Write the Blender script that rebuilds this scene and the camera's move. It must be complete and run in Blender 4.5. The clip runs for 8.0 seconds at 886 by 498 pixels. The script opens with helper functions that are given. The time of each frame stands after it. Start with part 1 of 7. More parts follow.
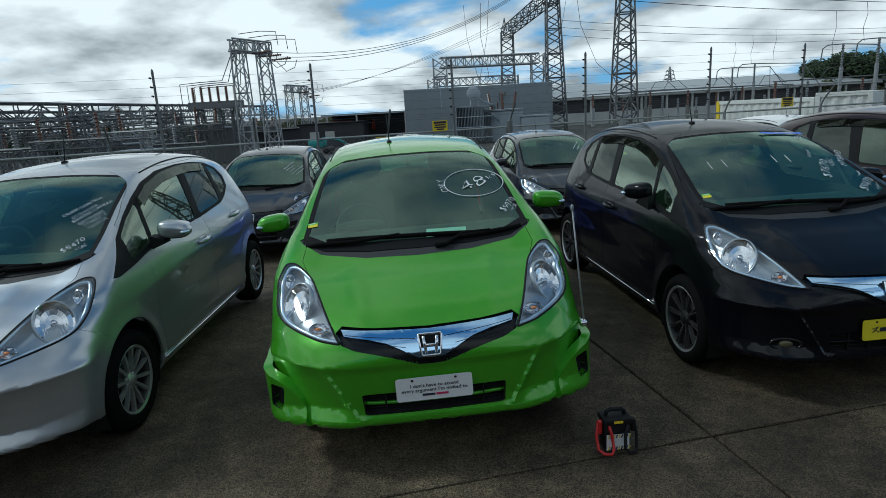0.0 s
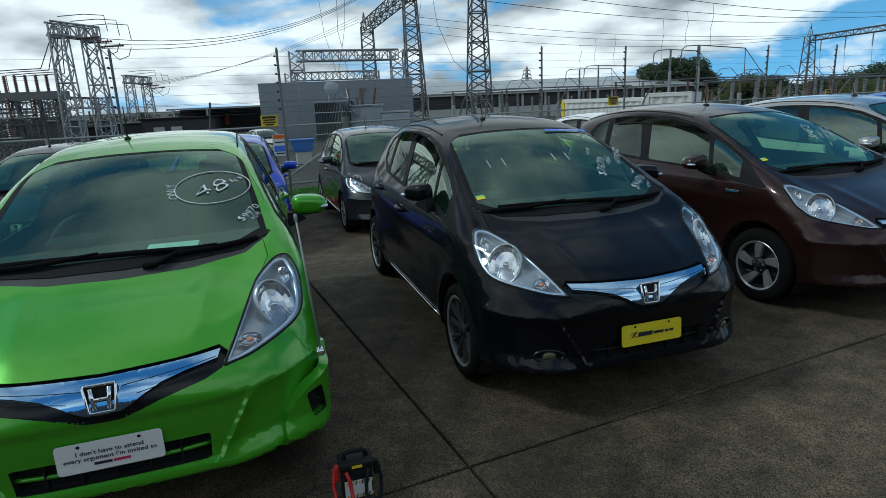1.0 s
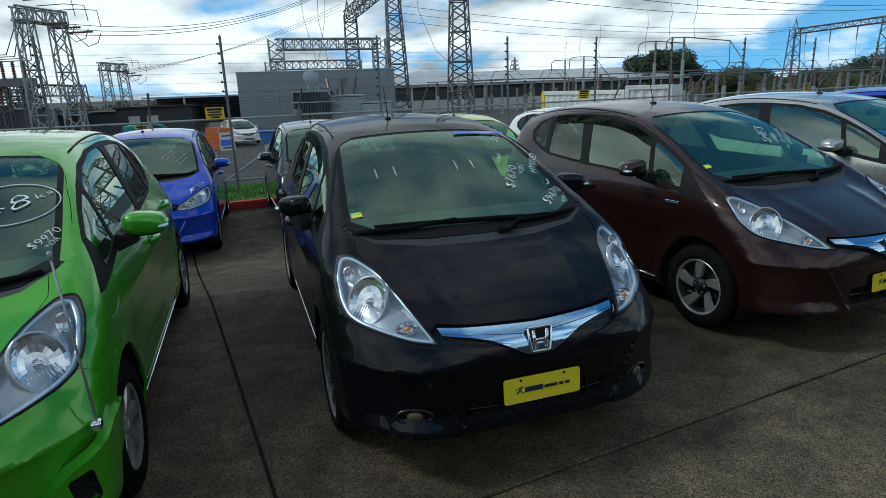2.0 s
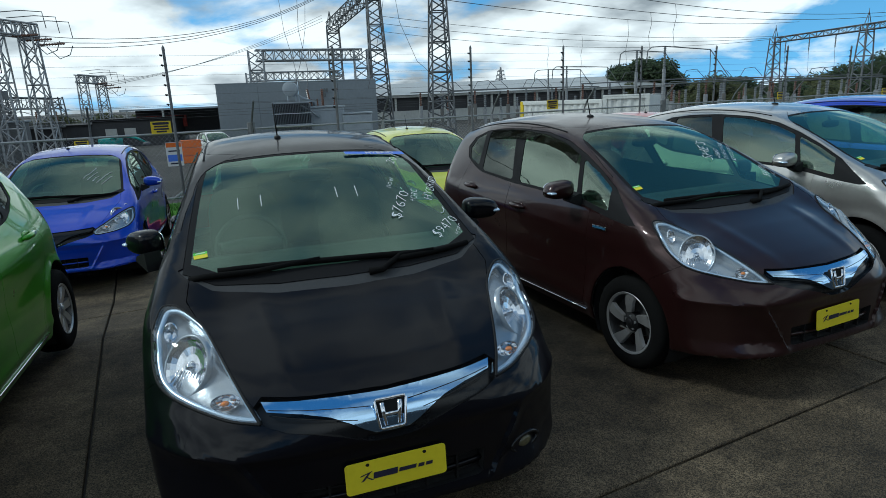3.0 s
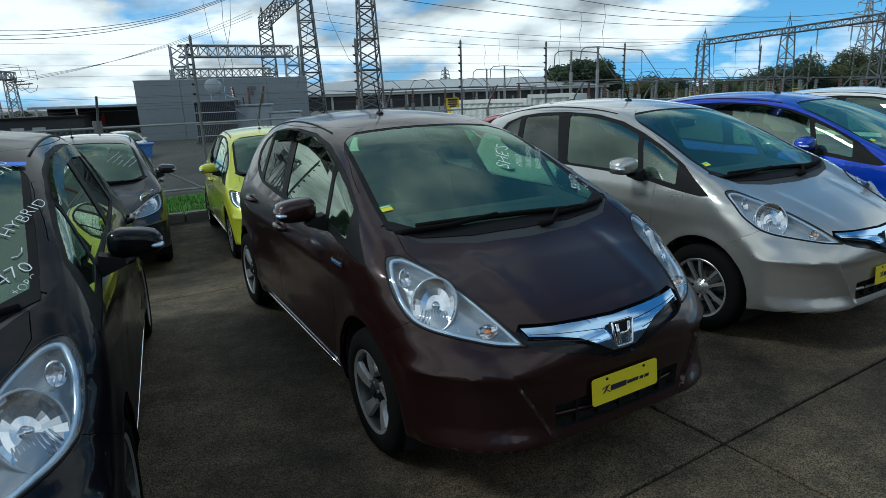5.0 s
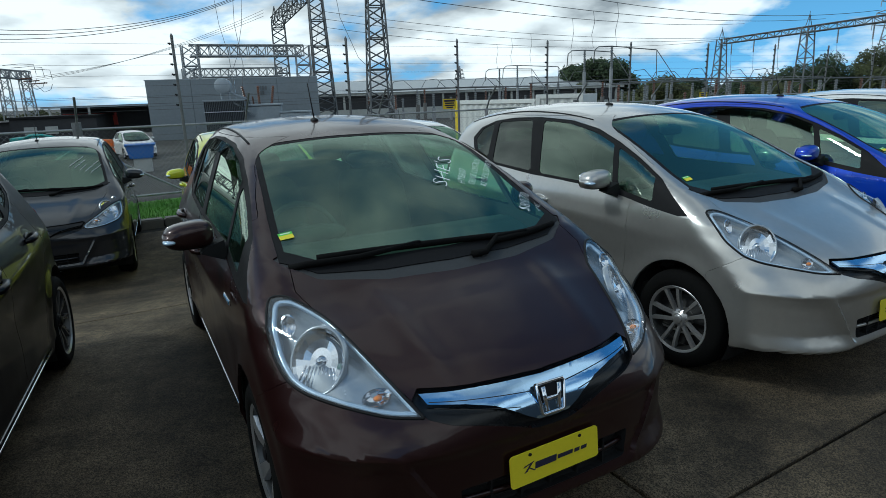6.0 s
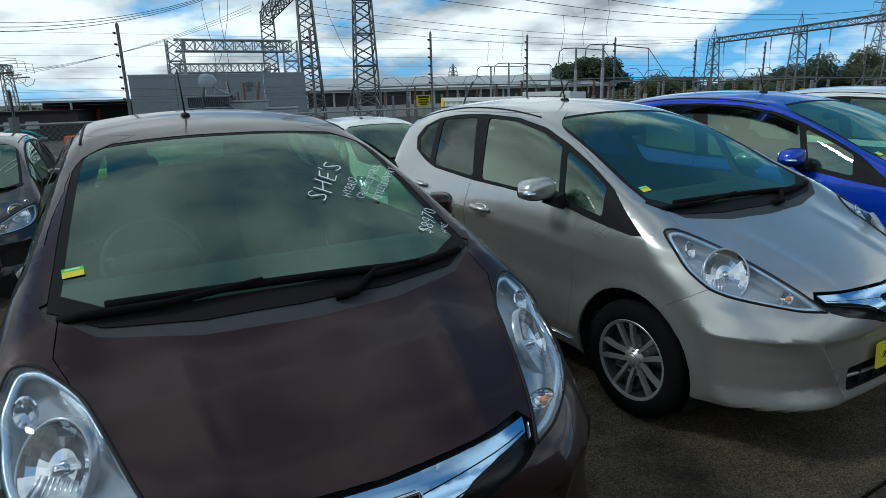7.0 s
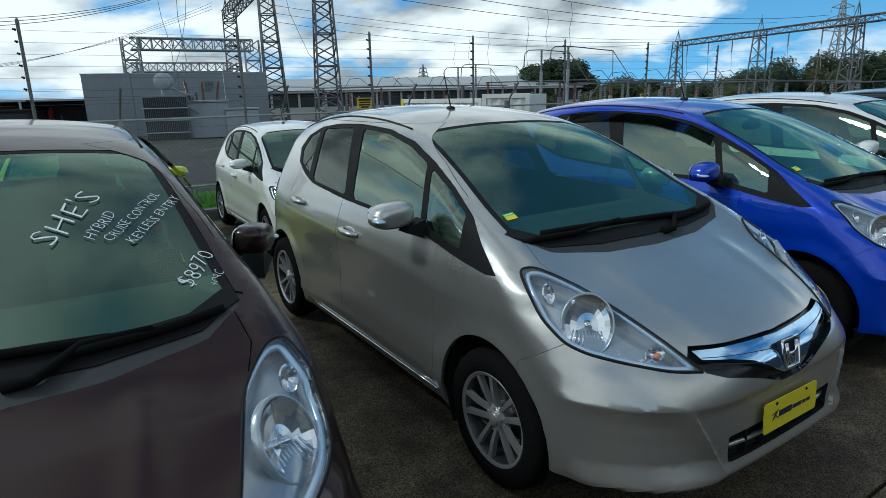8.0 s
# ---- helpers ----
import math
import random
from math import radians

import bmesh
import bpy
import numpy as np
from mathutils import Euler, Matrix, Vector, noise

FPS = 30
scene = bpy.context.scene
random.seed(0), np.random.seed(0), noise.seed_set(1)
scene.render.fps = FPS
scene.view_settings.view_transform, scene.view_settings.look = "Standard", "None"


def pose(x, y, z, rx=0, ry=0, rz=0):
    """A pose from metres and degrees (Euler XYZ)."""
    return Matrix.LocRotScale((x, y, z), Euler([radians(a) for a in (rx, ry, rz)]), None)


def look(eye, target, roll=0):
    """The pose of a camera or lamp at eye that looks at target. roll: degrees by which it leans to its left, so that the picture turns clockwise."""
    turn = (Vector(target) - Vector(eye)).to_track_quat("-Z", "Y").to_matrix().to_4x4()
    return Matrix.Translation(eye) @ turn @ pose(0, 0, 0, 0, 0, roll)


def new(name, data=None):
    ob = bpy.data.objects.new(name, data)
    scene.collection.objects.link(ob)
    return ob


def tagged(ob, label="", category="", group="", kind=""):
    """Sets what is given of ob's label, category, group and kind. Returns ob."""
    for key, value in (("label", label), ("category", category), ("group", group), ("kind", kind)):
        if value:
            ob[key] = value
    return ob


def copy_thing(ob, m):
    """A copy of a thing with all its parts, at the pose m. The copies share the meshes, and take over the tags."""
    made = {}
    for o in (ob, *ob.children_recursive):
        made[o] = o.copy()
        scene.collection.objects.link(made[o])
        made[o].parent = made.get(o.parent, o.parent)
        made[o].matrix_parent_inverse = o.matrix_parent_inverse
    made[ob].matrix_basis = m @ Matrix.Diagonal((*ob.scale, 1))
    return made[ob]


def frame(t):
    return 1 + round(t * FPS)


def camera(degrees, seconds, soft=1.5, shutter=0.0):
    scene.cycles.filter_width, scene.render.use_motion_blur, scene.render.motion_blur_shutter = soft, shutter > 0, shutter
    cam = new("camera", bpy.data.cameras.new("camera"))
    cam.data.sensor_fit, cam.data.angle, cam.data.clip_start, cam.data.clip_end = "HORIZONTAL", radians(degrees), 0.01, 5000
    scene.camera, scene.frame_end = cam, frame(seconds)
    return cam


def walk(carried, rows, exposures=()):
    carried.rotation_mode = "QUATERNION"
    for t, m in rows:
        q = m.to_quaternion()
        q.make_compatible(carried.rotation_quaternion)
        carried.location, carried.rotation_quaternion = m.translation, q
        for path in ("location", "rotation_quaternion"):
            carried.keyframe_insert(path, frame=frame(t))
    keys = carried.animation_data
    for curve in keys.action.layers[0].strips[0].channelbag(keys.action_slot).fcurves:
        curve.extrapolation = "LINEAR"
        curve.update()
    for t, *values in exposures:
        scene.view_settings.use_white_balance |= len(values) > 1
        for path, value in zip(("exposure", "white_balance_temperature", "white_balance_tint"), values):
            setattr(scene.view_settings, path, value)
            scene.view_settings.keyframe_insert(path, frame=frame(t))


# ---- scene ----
# ---------------------------------------------------------------- camera and walk
cam = camera(73.0, 8.0, soft=0.8)
PATH = [
    (0, (0.485, 0.175, 1.76), (0.407, 2.121, 1.304), -3.3),
    (0.5, (0.829, 0.436, 1.757), (0.995, 2.371, 1.281), -3.0),
    (1, (1.217, 0.611, 1.703), (1.557, 2.521, 1.214), -2.5),
    (1.5, (1.599, 0.776, 1.723), (1.982, 2.676, 1.228), -2.2),
    (1.7, (1.747, 0.907, 1.723), (2.115, 2.802, 1.202), -2.2),
    (2.8, (2.472, 1.443, 1.71), (2.885, 3.336, 1.211), -1.7),
    (3, (2.614, 1.473, 1.726), (3.024, 3.367, 1.235), -2.4),
    (3.5, (2.956, 1.661, 1.672), (3.408, 3.546, 1.18), -2.1),
    (4, (3.327, 1.849, 1.696), (3.853, 3.714, 1.199), -2.0),
    (4.5, (3.731, 1.957, 1.683), (4.282, 3.815, 1.185), -2.0),
    (5, (4.079, 2.148, 1.629), (4.648, 4.0, 1.13), -2.1),
    (5.2, (4.17, 2.232, 1.644), (4.757, 4.077, 1.144), -2.2),
    (6.5, (4.946, 2.683, 1.639), (5.437, 4.557, 1.141), -1.9),
    (7, (5.233, 2.985, 1.597), (5.775, 4.842, 1.091), -1.6),
    (7.5, (5.545, 3.205, 1.583), (6.127, 5.051, 1.078), -1.3),
    (8, (5.962, 3.282, 1.619), (6.59, 5.112, 1.113), -1.3),
]
walk(cam, [(t, look(eye, target, roll)) for t, eye, target, roll in PATH], exposures=[(0, -0.78, 5500, -3), (2.2, -0.57, 5500, -3), (5.5, -0.57, 5500, -3), (7.5, -0.63, 5500, -3), (8, -0.63, 5500, -3)])

# ---------------------------------------------------------------- sky, sun, exposure
SUN_AZ, SUN_EL = radians(84.0), radians(46.0)      # azimuth to the left of +y
world = bpy.data.worlds.new("sky")
scene.world = world
world.use_nodes = True


def make_sky():
    nt = world.node_tree
    nt.nodes.clear()
    N, L = nt.nodes.new, nt.links.new
    out, bg = N("ShaderNodeOutputWorld"), N("ShaderNodeBackground")
    sky = N("ShaderNodeTexSky")
    sky.sky_type, sky.sun_disc = "NISHITA", False
    sky.sun_elevation, sky.sun_rotation = SUN_EL, -SUN_AZ
    sky.dust_density, sky.ozone_density, sky.altitude = 0.2, 3.0, 50
    co, sep = N("ShaderNodeTexCoord"), N("ShaderNodeSeparateXYZ")
    # the clear air between the clouds, a deep even blue
    up, gain = N("ShaderNodeVectorMath"), N("ShaderNodeVectorMath")
    up.operation, gain.operation = "ADD", "MULTIPLY"
    up.inputs[1].default_value = (0, 0, 0.24)
    gain.inputs[1].default_value = (1.6, 2.25, 2.15)
    L(co.outputs["Generated"], up.inputs[0]); L(up.outputs[0], sky.inputs["Vector"]); L(sky.outputs[0], gain.inputs[0])
    L(co.outputs["Generated"], sep.inputs[0])
    # clouds: project the direction on a flat layer, so that they crowd towards the horizon
    den = N("ShaderNodeMath"); den.operation = "ADD"; den.inputs[1].default_value = 0.30
    mx = N("ShaderNodeMath"); mx.operation = "MAXIMUM"; mx.inputs[1].default_value = 0.0
    L(sep.outputs["Z"], mx.inputs[0]); L(mx.outputs[0], den.inputs[0])
    dv = N("ShaderNodeVectorMath"); dv.operation = "DIVIDE"
    cb = N("ShaderNodeCombineXYZ")
    for k in range(3):
        L(den.outputs[0], cb.inputs[k])
    L(co.outputs["Generated"], dv.inputs[0]); L(cb.outputs[0], dv.inputs[1])
    big = N("ShaderNodeTexNoise"); big.inputs["Scale"].default_value = 1.35; big.inputs["Detail"].default_value = 9
    big.inputs["Roughness"].default_value = 0.56; big.inputs["Distortion"].default_value = 0.25
    L(dv.outputs[0], big.inputs["Vector"])
    cover = N("ShaderNodeValToRGB")
    cover.color_ramp.elements[0].position, cover.color_ramp.elements[1].position = 0.375, 0.485
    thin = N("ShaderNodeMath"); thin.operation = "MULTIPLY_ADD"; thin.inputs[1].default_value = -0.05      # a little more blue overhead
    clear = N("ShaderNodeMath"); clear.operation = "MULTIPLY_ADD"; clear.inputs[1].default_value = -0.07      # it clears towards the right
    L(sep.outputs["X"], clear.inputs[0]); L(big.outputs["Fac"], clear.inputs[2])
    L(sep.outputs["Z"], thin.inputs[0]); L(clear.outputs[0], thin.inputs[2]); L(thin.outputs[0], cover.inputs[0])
    shade = N("ShaderNodeTexNoise"); shade.inputs["Scale"].default_value = 2.6; shade.inputs["Detail"].default_value = 7
    shade.inputs["Roughness"].default_value = 0.5
    L(dv.outputs[0], shade.inputs["Vector"])
    tone = N("ShaderNodeValToRGB")
    e = tone.color_ramp.elements
    e[0].position, e[0].color = 0.34, (4.6, 4.65, 4.75, 1)
    e[1].position, e[1].color = 0.57, (13.9, 13.3, 12.7, 1)
    L(shade.outputs["Fac"], tone.inputs[0])
    mix = N("ShaderNodeMix"); mix.data_type = "RGBA"
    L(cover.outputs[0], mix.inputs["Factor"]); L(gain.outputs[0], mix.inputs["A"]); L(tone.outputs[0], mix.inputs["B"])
    # the undersides overhead are greyer than the clouds near the horizon
    high = N("ShaderNodeMapRange")
    high.inputs["From Min"].default_value, high.inputs["From Max"].default_value = 0.28, 0.80
    high.inputs["To Min"].default_value, high.inputs["To Max"].default_value = 1.0, 0.66
    dim = N("ShaderNodeVectorMath"); dim.operation = "SCALE"
    L(sep.outputs["Z"], high.inputs["Value"]); L(mix.outputs["Result"], dim.inputs[0]); L(high.outputs[0], dim.inputs["Scale"])
    L(dim.outputs[0], bg.inputs[0])
    bg.inputs[1].default_value = 0.12
    L(bg.outputs[0], out.inputs[0])


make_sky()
sun_data = bpy.data.lights.new("sun", "SUN")
sun_data.energy, sun_data.angle, sun_data.color = 2.0, radians(10.0), (1.0, 0.94, 0.85)
sun = new("sun", sun_data)
sun.matrix_world = look((-math.sin(SUN_AZ) * math.cos(SUN_EL) * 50, math.cos(SUN_AZ) * math.cos(SUN_EL) * 50, math.sin(SUN_EL) * 50), (0, 0, 0))


# ---------------------------------------------------------------- materials
def material(name, color, rough=0.5, metal=0.0, vary=0.12, scale=8.0, bump=0.0, bump_scale=60.0, coat=0.0, spec=0.5, each=0.0):
    """A surface with coarse and fine variation of colour and roughness, and relief."""
    m = bpy.data.materials.new(name)
    m.use_nodes = True
    nt = m.node_tree
    N, L = nt.nodes.new, nt.links.new
    b = nt.nodes["Principled BSDF"]
    b.inputs["Metallic"].default_value = metal
    b.inputs["Coat Weight"].default_value = coat
    b.inputs["Coat Roughness"].default_value = 0.03
    b.inputs["Coat IOR"].default_value = 1.48
    b.inputs["Specular IOR Level"].default_value = spec
    co = N("ShaderNodeTexCoord")
    n1 = N("ShaderNodeTexNoise"); n1.inputs["Scale"].default_value = scale; n1.inputs["Detail"].default_value = 4
    n2 = N("ShaderNodeTexNoise"); n2.inputs["Scale"].default_value = scale * 9; n2.inputs["Detail"].default_value = 3
    L(co.outputs["Object"], n1.inputs["Vector"]); L(co.outputs["Object"], n2.inputs["Vector"])
    add = N("ShaderNodeMath"); add.operation = "ADD"
    L(n1.outputs["Fac"], add.inputs[0]); L(n2.outputs["Fac"], add.inputs[1])
    src = add.outputs[0]
    if each:
        info = N("ShaderNodeObjectInfo")
        mul = N("ShaderNodeMath"); mul.operation = "MULTIPLY_ADD"; mul.inputs[1].default_value = each
        L(info.outputs["Random"], mul.inputs[0]); L(src, mul.inputs[2]); src = mul.outputs[0]
    mr = N("ShaderNodeMapRange")
    mr.inputs["From Min"].default_value, mr.inputs["From Max"].default_value = 0.6, 1.4 + each
    mr.inputs["To Min"].default_value, mr.inputs["To Max"].default_value = 1 - vary, 1 + vary
    L(src, mr.inputs["Value"])
    sc = N("ShaderNodeVectorMath"); sc.operation = "SCALE"; sc.inputs[0].default_value = color[:3]
    L(mr.outputs[0], sc.inputs["Scale"])
    L(sc.outputs[0], b.inputs["Base Color"])
    rr = N("ShaderNodeMapRange")
    rr.inputs["From Min"].default_value, rr.inputs["From Max"].default_value = 0.3, 0.7
    rr.inputs["To Min"].default_value, rr.inputs["To Max"].default_value = max(rough * 0.85, 0.0), min(rough * 1.15, 1.0)
    L(n1.outputs["Fac"], rr.inputs["Value"]); L(rr.outputs[0], b.inputs["Roughness"])
    if bump:
        n3 = N("ShaderNodeTexNoise"); n3.inputs["Scale"].default_value = bump_scale; n3.inputs["Detail"].default_value = 5
        L(co.outputs["Object"], n3.inputs["Vector"])
        bp = N("ShaderNodeBump"); bp.inputs["Strength"].default_value = 1.0; bp.inputs["Distance"].default_value = bump
        L(n3.outputs["Fac"], bp.inputs["Height"]); L(bp.outputs[0], b.inputs["Normal"])
    return m


def paint(name, color, flake=0.5, rough=0.32, spec=0.3, coat=1.0):
    """Car paint: a metallic flake base under clear coat, with a thin film of dust."""
    m = material(name, color, rough, flake, vary=0.05, scale=3.0, coat=coat, spec=spec)
    nt = m.node_tree
    N, L = nt.nodes.new, nt.links.new
    b = nt.nodes["Principled BSDF"]
    co = N("ShaderNodeTexCoord")
    n = N("ShaderNodeTexNoise"); n.inputs["Scale"].default_value = 5.0; n.inputs["Detail"].default_value = 8
    L(co.outputs["Object"], n.inputs["Vector"])
    r = N("ShaderNodeMapRange")
    r.inputs["From Min"].default_value, r.inputs["From Max"].default_value = 0.35, 0.75
    r.inputs["To Min"].default_value, r.inputs["To Max"].default_value = 0.01, 0.05
    L(n.outputs["Fac"], r.inputs["Value"]); L(r.outputs[0], b.inputs["Coat Roughness"])
    return m


def glass(name, tint, rough=0.0, face=0.04, dust=0.0, film=(0.14, 0.36, 0.22)):
    """Thin clear glass: what lies behind is seen through it, tinted, and it mirrors by the angle."""
    m = bpy.data.materials.new(name)
    m.use_nodes = True
    nt = m.node_tree
    nt.nodes.clear()
    N, L = nt.nodes.new, nt.links.new
    out, mix = N("ShaderNodeOutputMaterial"), N("ShaderNodeMixShader")
    tr, gl, lw = N("ShaderNodeBsdfTransparent"), N("ShaderNodeBsdfGlossy"), N("ShaderNodeLayerWeight")
    tr.inputs[0].default_value = (*tint, 1)
    gl.inputs["Roughness"].default_value = rough
    gl.inputs["Color"].default_value = (*(c ** 0.6 for c in tint), 1)      # the inner face mirrors through the tint
    lw.inputs["Blend"].default_value = 0.5
    p = N("ShaderNodeMath"); p.operation = "POWER"; p.inputs[1].default_value = 4.6
    k = N("ShaderNodeMath"); k.operation = "MULTIPLY_ADD"; k.inputs[1].default_value = 0.90; k.inputs[2].default_value = face; k.use_clamp = True
    L(lw.outputs["Facing"], p.inputs[0]); L(p.outputs[0], k.inputs[0]); L(k.outputs[0], mix.inputs[0])
    src = tr.outputs[0]
    if dust:      # a thin film of dust on the pane
        df, dm = N("ShaderNodeBsdfDiffuse"), N("ShaderNodeMixShader")
        df.inputs[0].default_value = (*film, 1)
        co, nz, mr = N("ShaderNodeTexCoord"), N("ShaderNodeTexNoise"), N("ShaderNodeMapRange")
        nz.inputs["Scale"].default_value, nz.inputs["Detail"].default_value = 2.5, 5
        mr.inputs["From Min"].default_value, mr.inputs["From Max"].default_value = 0.35, 0.70
        mr.inputs["To Min"].default_value, mr.inputs["To Max"].default_value = dust * 0.6, dust * 1.4
        L(co.outputs["Object"], nz.inputs["Vector"]); L(nz.outputs["Fac"], mr.inputs["Value"]); L(mr.outputs[0], dm.inputs[0])
        L(tr.outputs[0], dm.inputs[1]); L(df.outputs[0], dm.inputs[2])
        src = dm.outputs[0]
    L(src, mix.inputs[1]); L(gl.outputs[0], mix.inputs[2]); L(mix.outputs[0], out.inputs[0])
    return m


M_GREEN = paint("paint_green", (0.085, 0.37, 0.008), 0.30)
M_SILVER = paint("paint_silver", (0.50, 0.49, 0.47), 0.75)
M_SILVER2 = paint("paint_bluish_silver", (0.46, 0.48, 0.51), 0.75)
M_BLACK = paint("paint_black", (0.003, 0.003, 0.0055), 0.0, 0.4, 0.06, 0.45)
M_BROWN = paint("paint_brown", (0.024, 0.0078, 0.0076), 0.4, coat=0.56)
M_BLUE = paint("paint_blue", (0.005, 0.045, 0.50), 0.30)
M_WHITE = paint("paint_white", (0.78, 0.78, 0.76), 0.0)
M_LIME = paint("paint_lime", (0.55, 0.58, 0.03), 0.2)
M_GREY = paint("paint_dark_grey", (0.018, 0.020, 0.026), 0.3)
M_RED = paint("paint_red", (0.4, 0.02, 0.03), 0.2)
M_GLASS = glass("windscreen_glass", (0.55, 0.85, 0.66), 0.0, 0.145, 0.022)
M_GLASS_SIDE = glass("side_glass", (0.68, 0.90, 0.66), 0.0, 0.20, 0.012)
M_GLASS_DARK = glass("privacy_glass", (0.14, 0.16, 0.14), 0.0, 0.30, 0.012)
M_LENS = glass("lamp_lens", (0.97, 0.98, 0.99), 0.0, 0.05, 0.045, (0.62, 0.64, 0.63))
M_RUBBER = material("tyre_rubber", (0.008, 0.008, 0.008), 0.85, spec=0.06, bump=0.002, bump_scale=90)
M_SCUTTLE = material("grey_black_plastic", (0.035, 0.036, 0.038), 0.6, bump=0.0006, bump_scale=400)
M_TRIM = material("black_trim", (0.010, 0.010, 0.011), 0.6, spec=0.25, bump=0.0006, bump_scale=400)
M_GLOSSBLK = material("gloss_black", (0.010, 0.010, 0.011), 0.22, spec=0.35)
M_PILLAR = material("pillar_black", (0.012, 0.012, 0.013), 0.6, spec=0.12)
M_LINING = material("cabin_lining", (0.14, 0.14, 0.135), 0.9, vary=0.08)
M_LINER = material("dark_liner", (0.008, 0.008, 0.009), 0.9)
M_CHROME = material("chrome", (0.78, 0.80, 0.84), 0.06, 1.0, vary=0.02)
M_CHROME_BLUE = material("blue_tinted_chrome", (0.48, 0.68, 0.92), 0.08, 1.0, vary=0.03)
M_REFL = material("lamp_reflector", (0.80, 0.82, 0.86), 0.14, 1.0, vary=0.03)
M_BOWL = material("lamp_bowl", (0.42, 0.46, 0.50), 0.24, 0.60, vary=0.10, scale=14, bump=0.0015, bump_scale=18)
M_LAMPIN = material("lamp_bezel", (0.58, 0.72, 0.88), 0.22, 0.55, vary=0.03)
M_AMBER = material("amber_bulb", (0.75, 0.25, 0.06), 0.25)
M_GUN = material("gunmetal", (0.16, 0.16, 0.165), 0.3, 0.8)
M_ALLOY = material("alloy", (0.52, 0.52, 0.53), 0.32, 0.75, vary=0.08, scale=20)
M_BARREL_SHADE = material("barrel_shade", (0.10, 0.10, 0.10), 0.45, 0.8)
M_SEAT = material("seat_cloth", (0.06, 0.06, 0.058), 0.9, bump=0.001, bump_scale=500)
M_DASH = material("dashboard", (0.035, 0.036, 0.038), 0.7, bump=0.0008, bump_scale=500)
M_PLATE_Y = material("yellow_plate", (0.85, 0.72, 0.02), 0.45, vary=0.04)
M_PLATE_W = material("white_plate", (0.80, 0.80, 0.80), 0.4, vary=0.04)
M_INK = material("dark_ink", (0.02, 0.02, 0.05), 0.6)
M_INK_RED = material("red_ink", (0.55, 0.03, 0.12), 0.6)
M_CHALK = material("white_paint_pen", (0.75, 0.80, 0.82), 0.8, vary=0.2, scale=40)
M_STICK_G = material("green_sticker", (0.15, 0.65, 0.08), 0.5)
M_STICK_Y = material("yellow_sticker", (0.80, 0.70, 0.03), 0.5)
M_STICK_B = material("blue_film", (0.10, 0.22, 0.80), 0.5)
M_PAPER = material("paper", (0.62, 0.80, 0.78), 0.7)
M_STEEL = material("galvanised_steel", (0.34, 0.35, 0.36), 0.5, 0.35, vary=0.25, scale=5)
M_STEEL_DK = material("weathered_steel", (0.16, 0.165, 0.17), 0.6, 0.3, vary=0.3, scale=4)
M_WIRE = material("wire", (0.10, 0.10, 0.105), 0.6, 0.3)
M_PORC = material("porcelain", (0.16, 0.085, 0.06), 0.25)
M_PORC_G = material("grey_porcelain", (0.20, 0.21, 0.215), 0.4)
M_WALL = material("painted_concrete_wall", (0.235, 0.262, 0.285), 0.8, vary=0.10, scale=0.6, bump=0.004, bump_scale=10)
M_TRAFO = material("transformer_paint", (0.33, 0.37, 0.41), 0.55, vary=0.15, scale=2)
M_FIN = material("radiator_paint", (0.18, 0.205, 0.235), 0.6, vary=0.12, scale=3)
M_DARKWALL = material("dark_cladding", (0.035, 0.036, 0.04), 0.7, vary=0.2, scale=0.5)
M_ROOFING = material("steel_roofing", (0.40, 0.42, 0.43), 0.5, 0.2, vary=0.12, scale=0.4)
M_WALLPALE = material("pale_cladding", (0.46, 0.47, 0.45), 0.7, vary=0.12, scale=0.4)
M_CONTAINER = material("white_container_paint", (0.70, 0.71, 0.68), 0.5, vary=0.12, scale=1.2)
M_SIGN = material("yellow_sign", (0.80, 0.60, 0.02), 0.5, vary=0.06)
M_SIGNRED = material("red_sign", (0.50, 0.06, 0.05), 0.6, vary=0.1)
M_LEAF = material("foliage", (0.028, 0.048, 0.016), 0.8, vary=0.45, scale=0.8)
M_LEAF2 = material("olive_foliage", (0.055, 0.064, 0.018), 0.8, vary=0.45, scale=0.8)
M_BARK = material("bark", (0.10, 0.075, 0.055), 0.9, bump=0.02, bump_scale=8)
M_ORANGE = material("orange_plastic", (0.75, 0.17, 0.02), 0.5)
M_SKIP = material("blue_steel_paint", (0.02, 0.13, 0.45), 0.5, vary=0.2, scale=3)
M_TEAL = material("teal_paint", (0.03, 0.30, 0.28), 0.5)
M_REDPL = material("red_cable", (0.55, 0.02, 0.02), 0.4)


# ---------------------------------------------------------------- mesh helpers
def link_mesh(name, bm, mats, parent=None, smooth=False, angle=None):
    me = bpy.data.meshes.new(name)
    bm.to_mesh(me)
    bm.free()
    for m in mats if isinstance(mats, (list, tuple)) else [mats]:
        me.materials.append(m)
    if smooth:
        me.shade_smooth()
        if angle:
            me.set_sharp_from_angle(angle=radians(angle))
    ob = new(name, me)
    if parent is not None:
        ob.parent = parent
    return ob


def part(name, bm, mats, parent, label="", smooth=False, angle=None):
    ob = link_mesh(name, bm, mats, parent, smooth, angle)
    if label:
        tagged(ob, label)
    return ob


